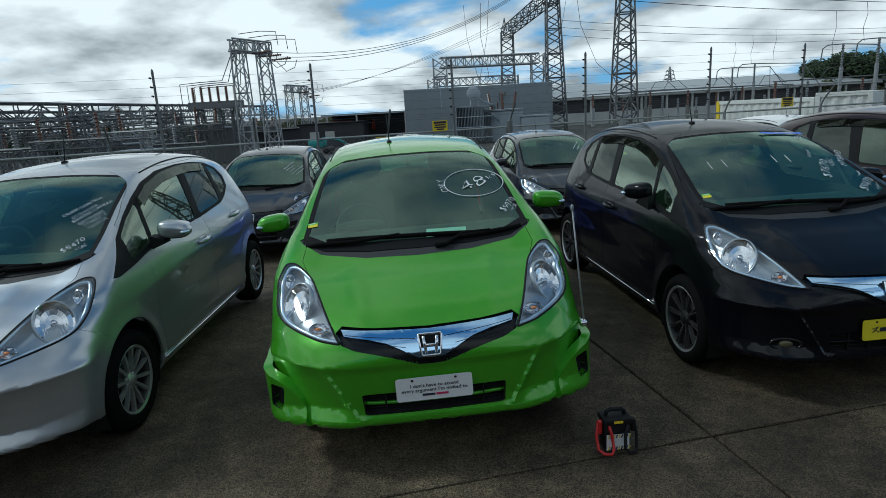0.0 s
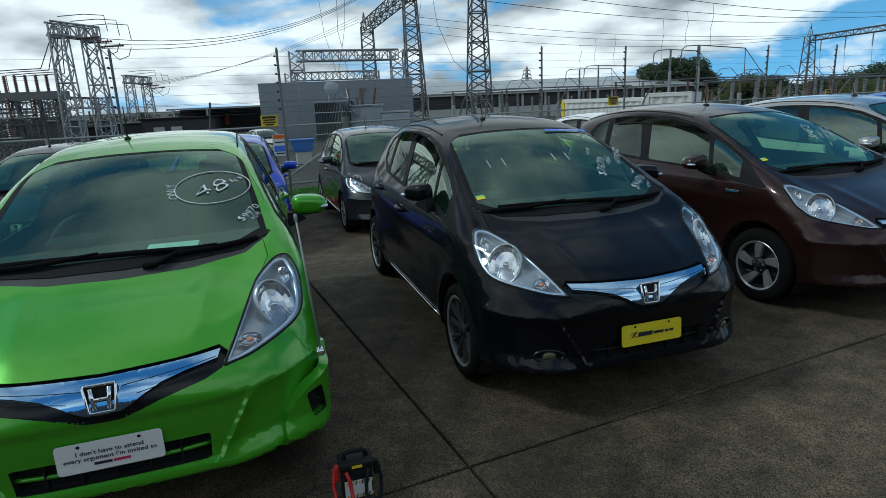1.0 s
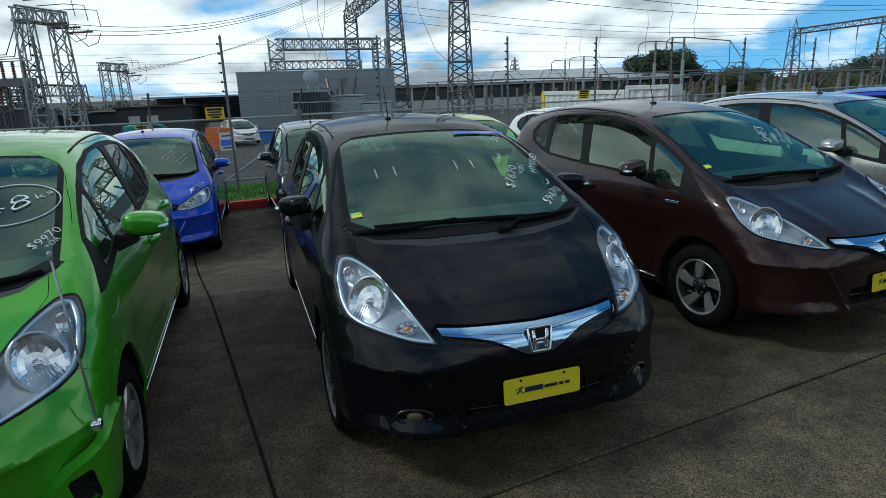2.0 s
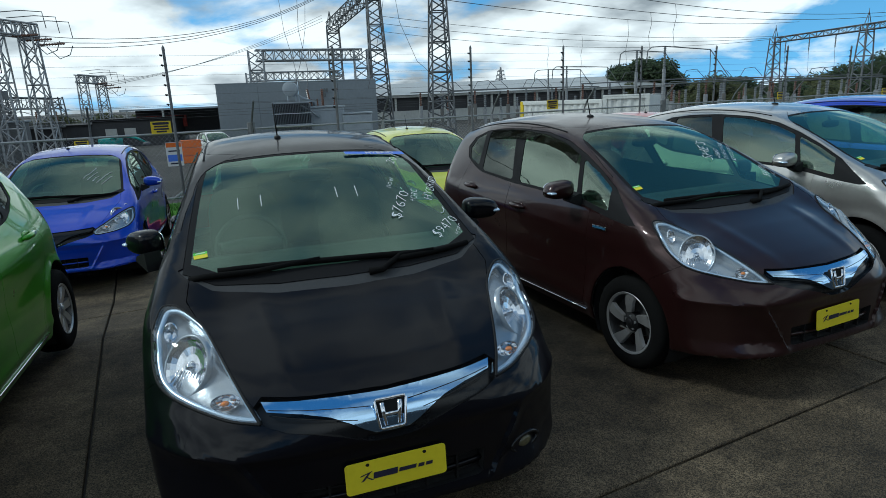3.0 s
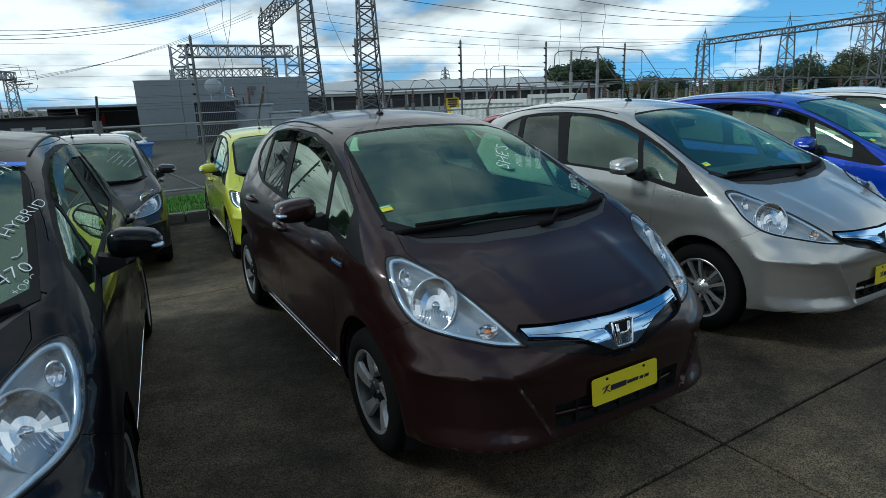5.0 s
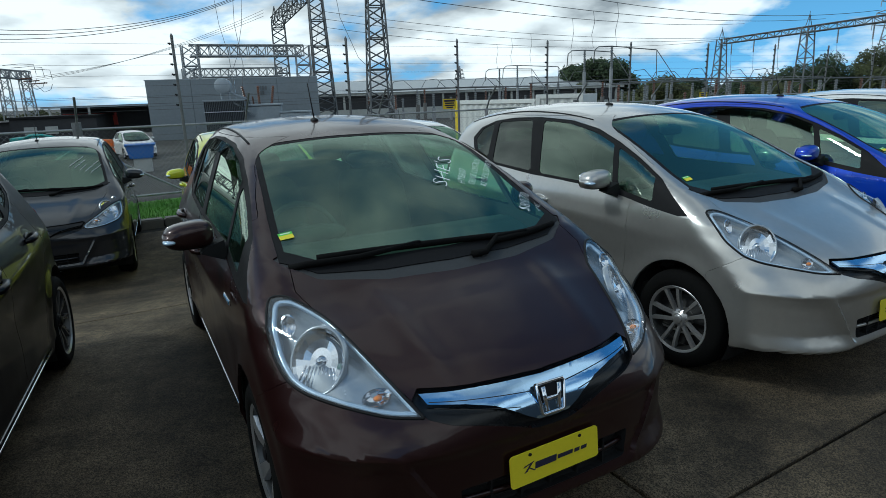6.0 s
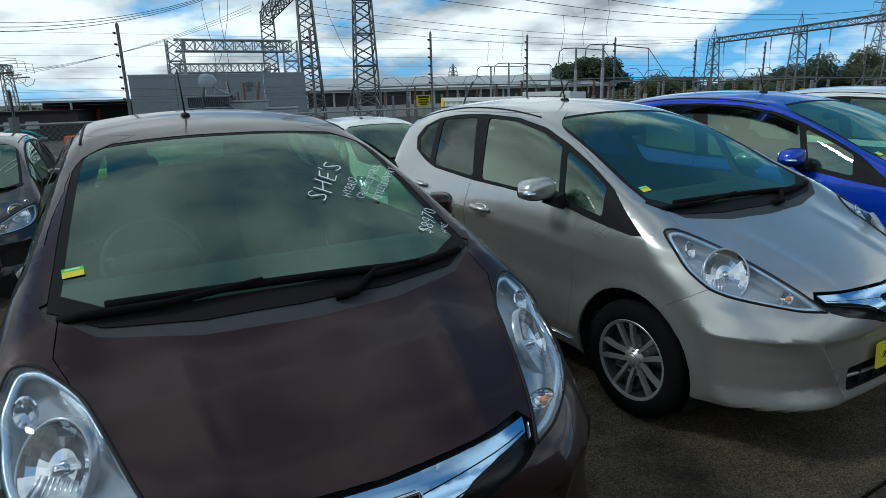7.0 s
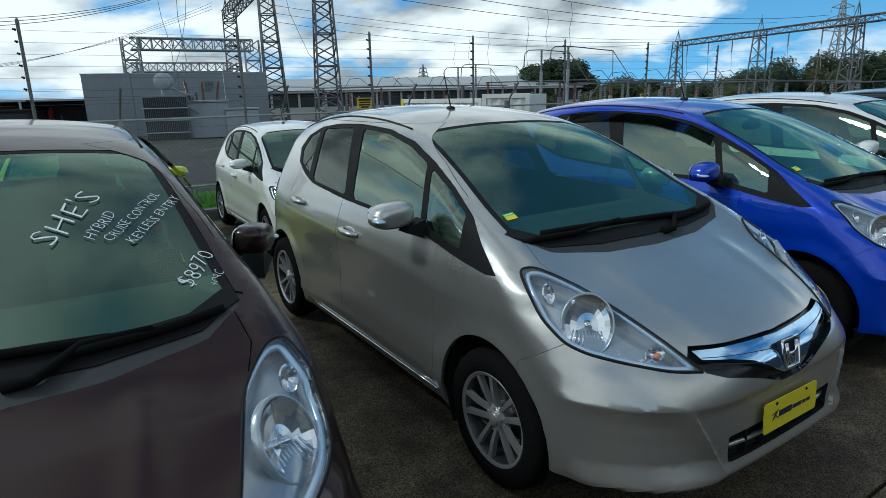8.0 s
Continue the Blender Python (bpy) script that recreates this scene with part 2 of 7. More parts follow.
def box(bm, cx, cy, cz, sx, sy, sz, turn=None, bevel=0.0):
    r = bmesh.ops.create_cube(bm, size=1.0)
    vs = r["verts"]
    bmesh.ops.scale(bm, vec=(sx, sy, sz), verts=vs)
    if bevel:
        es = list({e for v in vs for e in v.link_edges})
        b = bmesh.ops.bevel(bm, geom=es, offset=bevel, segments=2, affect="EDGES", profile=0.5)
        vs = list({v for f in b["faces"] for v in f.verts} | {v for v in vs if v.is_valid})
    if turn is not None:
        bmesh.ops.transform(bm, matrix=turn, verts=vs)
    bmesh.ops.translate(bm, vec=(cx, cy, cz), verts=vs)
    return vs


def rod(bm, a, b, r, seg=6, r2=None):
    """A round bar between two points."""
    a, b = Vector(a), Vector(b)
    d = b - a
    if d.length < 1e-6:
        return []
    q = d.to_track_quat("Z", "Y").to_matrix()
    lo, hi = [], []
    for k in range(seg):
        c = Vector((math.cos(2 * math.pi * k / seg), math.sin(2 * math.pi * k / seg), 0))
        lo.append(bm.verts.new(a + q @ (c * r)))
        hi.append(bm.verts.new(b + q @ (c * (r if r2 is None else r2))))
    for k in range(seg):
        j = (k + 1) % seg
        bm.faces.new((lo[k], lo[j], hi[j], hi[k]))
    bm.faces.new(lo[::-1])
    bm.faces.new(hi)
    return lo + hi


def tube(bm, pts, r, seg=6, closed=False):
    """A tube along a line of points."""
    pts = [Vector(p) for p in pts]
    n = len(pts)
    rings = []
    for i, p in enumerate(pts):
        a = pts[i - 1] if (i > 0 or closed) else p
        b = pts[(i + 1) % n] if (i < n - 1 or closed) else p
        d = (b - a)
        if d.length < 1e-9:
            d = Vector((0, 0, 1))
        q = d.to_track_quat("Z", "Y").to_matrix()
        rr = r[i] if isinstance(r, (list, tuple)) else r
        rings.append([bm.verts.new(p + q @ Vector((math.cos(2 * math.pi * k / seg) * rr, math.sin(2 * math.pi * k / seg) * rr, 0))) for k in range(seg)])
    for i in range(n if closed else n - 1):
        A, B = rings[i], rings[(i + 1) % n]
        for k in range(seg):
            j = (k + 1) % seg
            bm.faces.new((A[k], A[j], B[j], B[k]))
    if not closed:
        bm.faces.new(rings[0][::-1])
        bm.faces.new(rings[-1])


def lathe(bm, profile, seg, matrix=None):
    """A round body: profile of (radius, height) along its own z."""
    rings = []
    for r, h in profile:
        if r < 1e-6:
            rings.append([bm.verts.new((0, 0, h))])
        else:
            rings.append([bm.verts.new((r * math.cos(2 * math.pi * k / seg), r * math.sin(2 * math.pi * k / seg), h)) for k in range(seg)])
    for A, B in zip(rings, rings[1:]):
        for k in range(seg):
            j = (k + 1) % seg
            if len(A) == 1 and len(B) == 1:
                continue
            if len(A) == 1:
                bm.faces.new((A[0], B[j], B[k]))
            elif len(B) == 1:
                bm.faces.new((A[k], A[j], B[0]))
            else:
                bm.faces.new((A[k], A[j], B[j], B[k]))
    vs = [v for ring in rings for v in ring]
    if matrix is not None:
        bmesh.ops.transform(bm, matrix=matrix, verts=vs)
    return vs


def prism(bm, poly, lo, hi, axes="xz"):
    """A polygon given in two axes, drawn out along the third from lo to hi."""
    ia, ib = "xyz".index(axes[0]), "xyz".index(axes[1])
    ic = 3 - ia - ib

    def co(p, c):
        v = [0, 0, 0]
        v[ia], v[ib], v[ic] = p[0], p[1], c
        return v
    A = [bm.verts.new(co(p, lo)) for p in poly]
    B = [bm.verts.new(co(p, hi)) for p in poly]
    n = len(poly)
    for k in range(n):
        j = (k + 1) % n
        bm.faces.new((A[k], A[j], B[j], B[k]))
    bm.faces.new(A[::-1])
    bm.faces.new(B)
    bmesh.ops.recalc_face_normals(bm, faces=bm.faces[:])
    return A + B


def text_mesh(body, size, matrix, mat, name, parent, align="CENTER", thick=0.0004, shear=0.0, spacing=1.0):
    """Lettering in the built-in font as a mesh."""
    cu = bpy.data.curves.new(name, "FONT")
    cu.body, cu.size, cu.align_x, cu.align_y, cu.extrude = body, size, align, "CENTER", thick
    cu.shear, cu.space_character, cu.resolution_u = shear, spacing, 2
    cu.offset = 0.012 * size if name == "slogan" else (-0.020 * size if name == "pen_writing" else 0.0)
    tmp = bpy.data.objects.new(name, cu)
    scene.collection.objects.link(tmp)
    dg = bpy.context.evaluated_depsgraph_get()
    me = bpy.data.meshes.new_from_object(tmp.evaluated_get(dg))
    bpy.data.objects.remove(tmp)
    bpy.data.curves.remove(cu)
    me.materials.clear()
    me.materials.append(mat)
    ob = new(name, me)
    if parent is not None:
        ob.parent = parent
    ob.matrix_local = matrix
    return ob


def empty(name, matrix=None):
    ob = new(name)
    ob.empty_display_size = 0.1
    if matrix is not None:
        ob.matrix_basis = matrix
    return ob


# ---------------------------------------------------------------- the hatchback's body as a solid
# Car's own axes: x across, y from the nose (-) to the tail (+), front axle at y = 0, z up from the ground.
def spline(xs, ys, q):
    """Smooth interpolation (monotone cubic) through knots."""
    xs, ys = np.asarray(xs, float), np.asarray(ys, float)
    h = np.diff(xs)
    d = np.diff(ys) / h
    m = np.zeros_like(ys)
    m[0], m[-1] = d[0], d[-1]
    for i in range(1, len(xs) - 1):
        m[i] = 0 if d[i - 1] * d[i] <= 0 else (h[i - 1] + h[i]) * 3 / ((2 * h[i] + h[i - 1]) / d[i - 1] + (h[i] + 2 * h[i - 1]) / d[i])
    q = np.clip(q, xs[0], xs[-1])
    k = np.clip(np.searchsorted(xs, q) - 1, 0, len(xs) - 2)
    t = (q - xs[k]) / h[k]
    return ((1 + 2 * t) * (1 - t) ** 2 * ys[k] + t * (1 - t) ** 2 * h[k] * m[k] + t * t * (3 - 2 * t) * ys[k + 1] + t * t * (t - 1) * h[k] * m[k + 1])


def smax(a, b, k):
    h = np.maximum(k - np.abs(a - b), 0) / k
    return np.maximum(a, b) + h * h * k * 0.25


TOP_Y = (-0.82, -0.76, -0.66, -0.50, -0.35, -0.22, -0.16, 0.00, 0.25, 0.50, 0.75, 0.92, 1.10, 1.40, 1.75, 2.10, 2.45, 2.75, 2.90)
TOP_Z = (0.715, 0.748, 0.788, 0.842, 0.887, 0.925, 0.947, 1.030, 1.160, 1.285, 1.398, 1.455, 1.498, 1.533, 1.543, 1.530, 1.490, 1.420, 1.370)
SIDE_Z = (0.14, 0.22, 0.34, 0.50, 0.66, 0.80, 0.90, 0.97, 1.05, 1.20, 1.35, 1.46)
SIDE_X = (0.780, 0.808, 0.826, 0.838, 0.846, 0.845, 0.832, 0.808, 0.775, 0.712, 0.645, 0.590)
FRONT_Z = (0.14, 0.20, 0.30, 0.45, 0.58, 0.68, 0.74, 0.85)
FRONT_Y = (-0.745, -0.790, -0.815, -0.822, -0.818, -0.800, -0.765, -0.640)
REAR_Z = (0.18, 0.35, 0.55, 0.75, 0.95, 1.10, 1.30, 1.42)
REAR_Y = (2.98, 3.05, 3.08, 3.06, 3.00, 2.95, 2.86, 2.80)


POD_Z = (0.268, 0.300, 0.335, 0.365, 0.45, 0.54, 0.592, 0.606)
POD_IN = (0.0, 0.010, 0.021, 0.029, 0.034, 0.028, 0.012, 0.0)


def ridge_x(z):
    """Half width of the bumper's middle, between the two ridges."""
    return 0.405 + 0.53 * (np.clip(z, 0.25, 0.64) - 0.36)


def body_field(x, y, z):
    """Below zero inside the car's closed outer skin."""
    X = np.abs(x)
    # sides: tumblehome by height, narrowing in plan towards both ends
    plan = 0.018 * np.clip((0.15 - y) / 0.9, 0, 1) ** 2 + 0.06 * np.clip((y - 1.9) / 1.1, 0, 1) ** 2
    cabin = np.clip((z - 0.95) / 0.5, 0, 1)
    plan = plan + cabin * 0.07 * np.clip((y - 1.5) / 1.3, 0, 1) ** 2
    xs = spline(SIDE_Z, SIDE_X, z) - plan
    r0 = np.hypot(y, z - 0.30)
    r1 = np.hypot(y - 2.5, z - 0.30)
    xs = xs + 0.014 * np.exp(-((r0 - 0.36) / 0.05) ** 2) + 0.014 * np.exp(-((r1 - 0.36) / 0.05) ** 2)
    # crease along the doors, and the hollow below it
    line = 0.80 + 0.045 * (y - 0.6)
    on = np.clip((y + 0.1) / 0.5, 0, 1) * np.clip((3.0 - y) / 0.4, 0, 1)
    xs = xs + on * (0.006 * np.exp(-((z - line) / 0.03) ** 2) - 0.014 * np.exp(-((z - line + 0.20) / 0.10) ** 2) + 0.010 * np.exp(-((z - 0.33) / 0.03) ** 2))
    side = (X - xs) * 0.93
    # bonnet, windscreen and roof
    crown = np.interp(y, (-0.8, -0.3, 0.0, 0.5, 0.9, 1.3, 2.8), (0.10, 0.06, 0.07, 0.09, 0.13, 0.15, 0.18))
    zt = spline(TOP_Y, TOP_Z, y) - crown * X ** 2
    zt = zt + 0.022 * np.exp(-((X - 0.68) / 0.10) ** 2) * np.clip((y + 0.65) / 0.3, 0, 1) * np.clip((0.25 - y) / 0.25, 0, 1)
    zt = zt + 0.006 * np.exp(-((X - 0.40 - 0.12 * y) / 0.05) ** 2) * np.clip((y + 0.8) / 0.2, 0, 1) * np.clip((-0.12 - y) / 0.1, 0, 1)
    top = (z - zt) * np.interp(y, (-0.8, -0.2, 0.0, 0.8, 1.0, 3.0), (0.93, 0.96, 0.9, 0.9, 0.98, 0.98))
    # nose and tail
    full = np.clip((0.725 - z) / 0.125, 0, 1)
    yf = spline(FRONT_Z, FRONT_Y, z) + (1 - full) * 0.40 * (X / 0.80) ** 3.2 + full * 0.36 * (X / 0.83) ** 4.2
    # bumper: hollow pods under a crisp ledge, a ridge down to the lip, a recessed middle, and a flared lip
    xr = ridge_x(z)
    pod = np.clip((X - xr) / 0.09, 0, 1) * np.interp(X, (0.68, 0.80), (1.0, 0.5))
    yf = yf + pod * (2 - pod) * np.interp(z, POD_Z, POD_IN)
    yf = yf + 0.016 * np.clip((xr - X) / 0.014, 0, 1) * np.interp(z, (0.29, 0.33, 0.57, 0.605), (0, 1, 1, 0))
    yf = yf - 0.012 * np.clip((0.365 - z) / 0.09, 0, 1)
    yf = yf - 0.018 * np.clip((0.365 - z) / 0.09, 0, 1) * np.clip((X - 0.34) / 0.08, 0, 1) * np.clip((0.76 - X) / 0.16, 0, 1)
    front = (yf - y) * 0.9
    yr = spline(REAR_Z, REAR_Y, z) - 0.28 * (X / 0.80) ** 4
    rear = (y - yr) * 0.95
    low = np.interp(y, (-0.85, -0.5, -0.35, 0.0, 0.3), (0.268, 0.262, 0.235, 0.195, 0.20)) - z
    k_top = np.interp(y, (-0.8, -0.3, 0.1, 0.6, 3.0), (0.10, 0.09, 0.055, 0.075, 0.11))
    f = smax(side, top, k_top)
    f = smax(f, front, np.interp(z, (0.28, 0.595, 0.64), (0.022, 0.030, 0.10)))
    f = smax(f, rear, 0.10)
    return smax(f, low, 0.03)




SPINE_Z, SPINE_A, SPINE_B = 0.50, 0.05, 2.35


def skin_half(rings_front=62, rings_mid=78, rings_rear=34, around=108):
    """The half skin for x >= 0: rays from a spine inside the car meet the field. Rows of points from nose to tail."""
    rows = []
    for i in range(rings_front):
        rows.append((SPINE_A, math.pi / 2 * (i + 1) / (rings_front + 1), -1))
    for i in range(rings_mid):
        rows.append((SPINE_A + (SPINE_B - SPINE_A) * i / (rings_mid - 1), math.pi / 2, 0))
    for i in range(rings_rear):
        rows.append((SPINE_B, math.pi / 2 * (1 - (i + 1) / (rings_rear + 1)), 1))
    th = np.linspace(0, math.pi, around + 1)
    org, way = [], []
    for y0, a, s in rows:
        s2 = s if s else 1
        dx, dz = np.sin(th) * math.sin(a), -np.cos(th) * math.sin(a)
        dy = np.full_like(th, math.cos(a) * s2 if s else 0.0)
        way.append(np.stack([dx, dy, dz], 1))
        org.append(np.tile((0.0, y0, SPINE_Z), (len(th), 1)))
    ends = np.array([[0, -1.0, 0], [0, 1.0, 0]])
    org = np.concatenate(org + [np.array([[0, SPINE_A, SPINE_Z], [0, SPINE_B, SPINE_Z]])])
    way = np.concatenate(way + [ends])
    lo, hi = np.zeros(len(org)), np.full(len(org), 2.2)
    for _ in range(34):
        mid = (lo + hi) / 2
        q = org + way * mid[:, None]
        inside = body_field(q[:, 0], q[:, 1], q[:, 2]) < 0
        lo, hi = np.where(inside, mid, lo), np.where(inside, hi, mid)
    q = org + way * lo[:, None]
    return q, len(rows), around + 1


def skin_mesh():
    q, nr, na = skin_half()
    bm = bmesh.new()
    vs = [bm.verts.new(p) for p in q]
    for i in range(nr - 1):
        for k in range(na - 1):
            bm.faces.new((vs[i * na + k], vs[i * na + k + 1], vs[(i + 1) * na + k + 1], vs[(i + 1) * na + k]))
    nose, tail = vs[-2], vs[-1]
    for k in range(na - 1):
        bm.faces.new((nose, vs[k + 1], vs[k]))
        bm.faces.new((tail, vs[(nr - 1) * na + k], vs[(nr - 1) * na + k + 1]))
    # edge lines along the bumper's creases, then back on to the skin
    for co, no in [((0, 0, z), (0, 0, 1)) for z in (0.606, 0.600, 0.592, 0.365, 0.335, 0.300, 0.285)] + [((0.405 + d, 0, 0.36), (1, 0, -0.53)) for d in (-0.014, 0.0, 0.045)]:
        sel = [f for f in bm.faces if (c := f.calc_center_median()).y < -0.28 and c.z < 0.64 and (no[0] == 0 or 0.27 < c.z < 0.63)]
        geom = list({g for f in sel for g in (*f.verts, *f.edges)}) + sel
        bmesh.ops.bisect_plane(bm, geom=geom, dist=1e-4, plane_co=co, plane_no=no)
    bmesh.ops.remove_doubles(bm, verts=[v for v in bm.verts if v.co.y < -0.25 and v.co.z < 0.65], dist=0.0045)
    for v in bm.verts:
        if v.co.y < -0.25 and v.co.z < 0.65 and v.is_boundary and v.co.x < 0.006:
            v.co.x = 0.0
    front = [v for v in bm.verts if v.co.y < -0.25]
    org = np.array([0.0, SPINE_A, SPINE_Z])
    way = np.array([v.co[:] for v in front]) - org
    way /= np.linalg.norm(way, axis=1)[:, None]
    lo, hi = np.zeros(len(way)), np.full(len(way), 2.2)
    for _ in range(30):
        mid = (lo + hi) / 2
        w = org + way * mid[:, None]
        inside = body_field(w[:, 0], w[:, 1], w[:, 2]) < 0
        lo, hi = np.where(inside, mid, lo), np.where(inside, hi, mid)
    for v, p in zip(front, org + way * lo[:, None]):
        v.co = p
    for v in bm.verts:
        if abs(v.co.x) < 1e-4:
            v.co.x = 0.0
    bmesh.ops.recalc_face_normals(bm, faces=bm.faces[:])
    return bm


def inside_poly(p, poly):
    hit = False
    n = len(poly)
    for i in range(n):
        (x1, y1), (x2, y2) = poly[i], poly[i - 1]
        if (y1 > p[1]) != (y2 > p[1]) and p[0] < (x2 - x1) * (p[1] - y1) / (y2 - y1) + x1:
            hit = not hit
    return hit


def rounded(pts, r=0.25):
    """Cuts each corner of a closed line of points once, so that it reads as a curve."""
    out = []
    n = len(pts)
    for i in range(n):
        a, b, c = Vector(pts[i - 1]), Vector(pts[i]), Vector(pts[(i + 1) % n])
        out += [b.lerp(a, r), b.lerp(c, r)]
    return out


def stamp(bm, layer, region, pts, way, soft=0.0, keep=None, through_all=False):
    """Cuts the outline pts (places in the car's axes), seen along way, into the skin, and gives what lies inside it the region's number."""
    n = Vector(way).normalized()
    u = (Vector((0, 0, 1)).cross(n) if abs(n.z) < 0.9 else Vector((1, 0, 0))).normalized()
    v = n.cross(u)
    if soft:
        pts = rounded([Vector(p) for p in pts], soft)
        if len(pts) > 14:
            pts = rounded(pts, 0.25)
    flat = [(Vector(p).dot(u), Vector(p).dot(v)) for p in pts]
    lo = [min(p[k] for p in flat) - 0.09 for k in (0, 1)]
    hi = [max(p[k] for p in flat) + 0.09 for k in (0, 1)]

    def near():
        out = []
        for f in bm.faces:
            if not through_all and f.normal.dot(n) < 0.04:
                continue
            c = f.calc_center_median()
            a, b = c.dot(u), c.dot(v)
            if lo[0] < a < hi[0] and lo[1] < b < hi[1] and (keep is None or keep(c)):
                out.append((f, a, b))
        return out
    m = len(flat)
    cand = near()
    for i in range(m):
        p, q = flat[i], flat[(i + 1) % m]
        x0, x1 = sorted((p[0], q[0]))
        y0, y1 = sorted((p[1], q[1]))
        sel = [f for f, a, b in cand if f.is_valid and x0 - 0.05 < a < x1 + 0.05 and y0 - 0.05 < b < y1 + 0.05]
        if not sel:
            continue
        d = (q[0] - p[0], q[1] - p[1])
        no = u * d[1] - v * d[0]
        if no.length < 1e-7:
            continue
        geom = list({g for f in sel for g in (*f.verts, *f.edges)}) + sel
        r = bmesh.ops.bisect_plane(bm, geom=geom, dist=1e-5, plane_co=u * p[0] + v * p[1] + n, plane_no=no.normalized())
        if True:
            seen = {f for f, _, _ in cand if f.is_valid}
            for g in r["geom"]:
                if isinstance(g, bmesh.types.BMFace) and g not in seen:
                    seen.add(g)
                    c = g.calc_center_median()
                    cand.append((g, c.dot(u), c.dot(v)))
    for f, a, b in near():
        if inside_poly((a, b), flat):
            f[layer] = region
    return region


def take(bm, layer, regions, sides="both", lift=0.0, gap=0.0, flange=0.0, invert=False):
    """A copy of the faces of some regions. sides: both mirrors and joins them at the middle, +1 or -1 gives one side."""
    out = bmesh.new()
    made = {}
    for f in bm.faces:
        if (f[layer] in regions) != invert:
            vs = []
            for w in f.verts:
                if w not in made:
                    made[w] = out.verts.new(w.co)
                vs.append(made[w])
            out.faces.new(vs)
    out.normal_update()
    if gap or flange or lift:
        border = [e for e in out.edges if e.is_boundary and not (abs(e.verts[0].co.x) < 1e-4 and abs(e.verts[1].co.x) < 1e-4)]
        bv = {w for e in border for w in e.verts}
        nor = {w: w.normal.copy() for w in out.verts}
        if gap:
            move = {}
            for w in bv:
                c = sum((f.calc_center_median() for f in w.link_faces), Vector()) / max(len(w.link_faces), 1)
                d = c - w.co
                d -= nor[w] * d.dot(nor[w])
                if abs(w.co.x) < 1e-4:
                    d.x = 0
                if d.length > 1e-6:
                    move[w] = d.normalized() * min(gap, d.length * 0.8)
            for w, d in move.items():
                w.co += d
        if lift:
            for w in out.verts:
                w.co += nor[w] * lift
        if flange:
            r = bmesh.ops.extrude_edge_only(out, edges=border)
            old = {}
            for w in r["geom"]:
                if isinstance(w, bmesh.types.BMVert):
                    src = [e.other_vert(w) for e in w.link_edges if e.other_vert(w) in nor]
                    if src:
                        old[w] = nor[src[0]]
            for w, nn in old.items():
                w.co -= nn * flange
    if sides == "both" or sides == -1:
        src = out if sides == -1 else out.copy()
        for w in src.verts:
            w.co.x = -w.co.x
        bmesh.ops.reverse_faces(src, faces=src.faces[:])
        if sides == "both":
            me = bpy.data.meshes.new("half")
            src.to_mesh(me)
            src.free()
            out.from_mesh(me)
            bpy.data.meshes.remove(me)
            bmesh.ops.remove_doubles(out, verts=[w for w in out.verts if abs(w.co.x) < 2e-4], dist=4e-4)
    out.normal_update()
    return out


def circle(cy, cz, r, n=30):
    return [(0.9, cy + r * math.cos(2 * math.pi * k / n), cz + r * math.sin(2 * math.pi * k / n)) for k in range(n)]


def side(*pts):
    return [(0.8, y, z) for y, z in pts]


def topv(*pts):
    return [(x, y, 1.0) for x, y in pts]


def frontv(*pts):
    return [(x, -0.8, z) for x, z in pts]


RIGHT, UP, AHEAD, LAMP = (1, 0, 0), (0, 0, 1), (0, -1, 0), (0.60, -0.65, 0.47)
LAMP_OUTLINE = [(0.76, -0.085, 0.962), (0.69, -0.105, 0.960), (0.60, -0.25, 0.912), (0.54, -0.45, 0.842), (0.485, -0.61, 0.772), (0.434, -0.717, 0.701), (0.436, -0.715, 0.7005),
                (0.53, -0.665, 0.708), (0.646, -0.56, 0.729), (0.735, -0.445, 0.746), (0.777, -0.36, 0.768), (0.797, -0.262, 0.825), (0.792, -0.175, 0.905)]


LAMP_LATE = [(0.795, -0.15, 0.885), (0.66, -0.33, 0.845), (0.54, -0.53, 0.785), (0.42, -0.69, 0.730), (0.43, -0.715, 0.672), (0.60, -0.59, 0.672), (0.74, -0.43, 0.700), (0.80, -0.28, 0.765)]


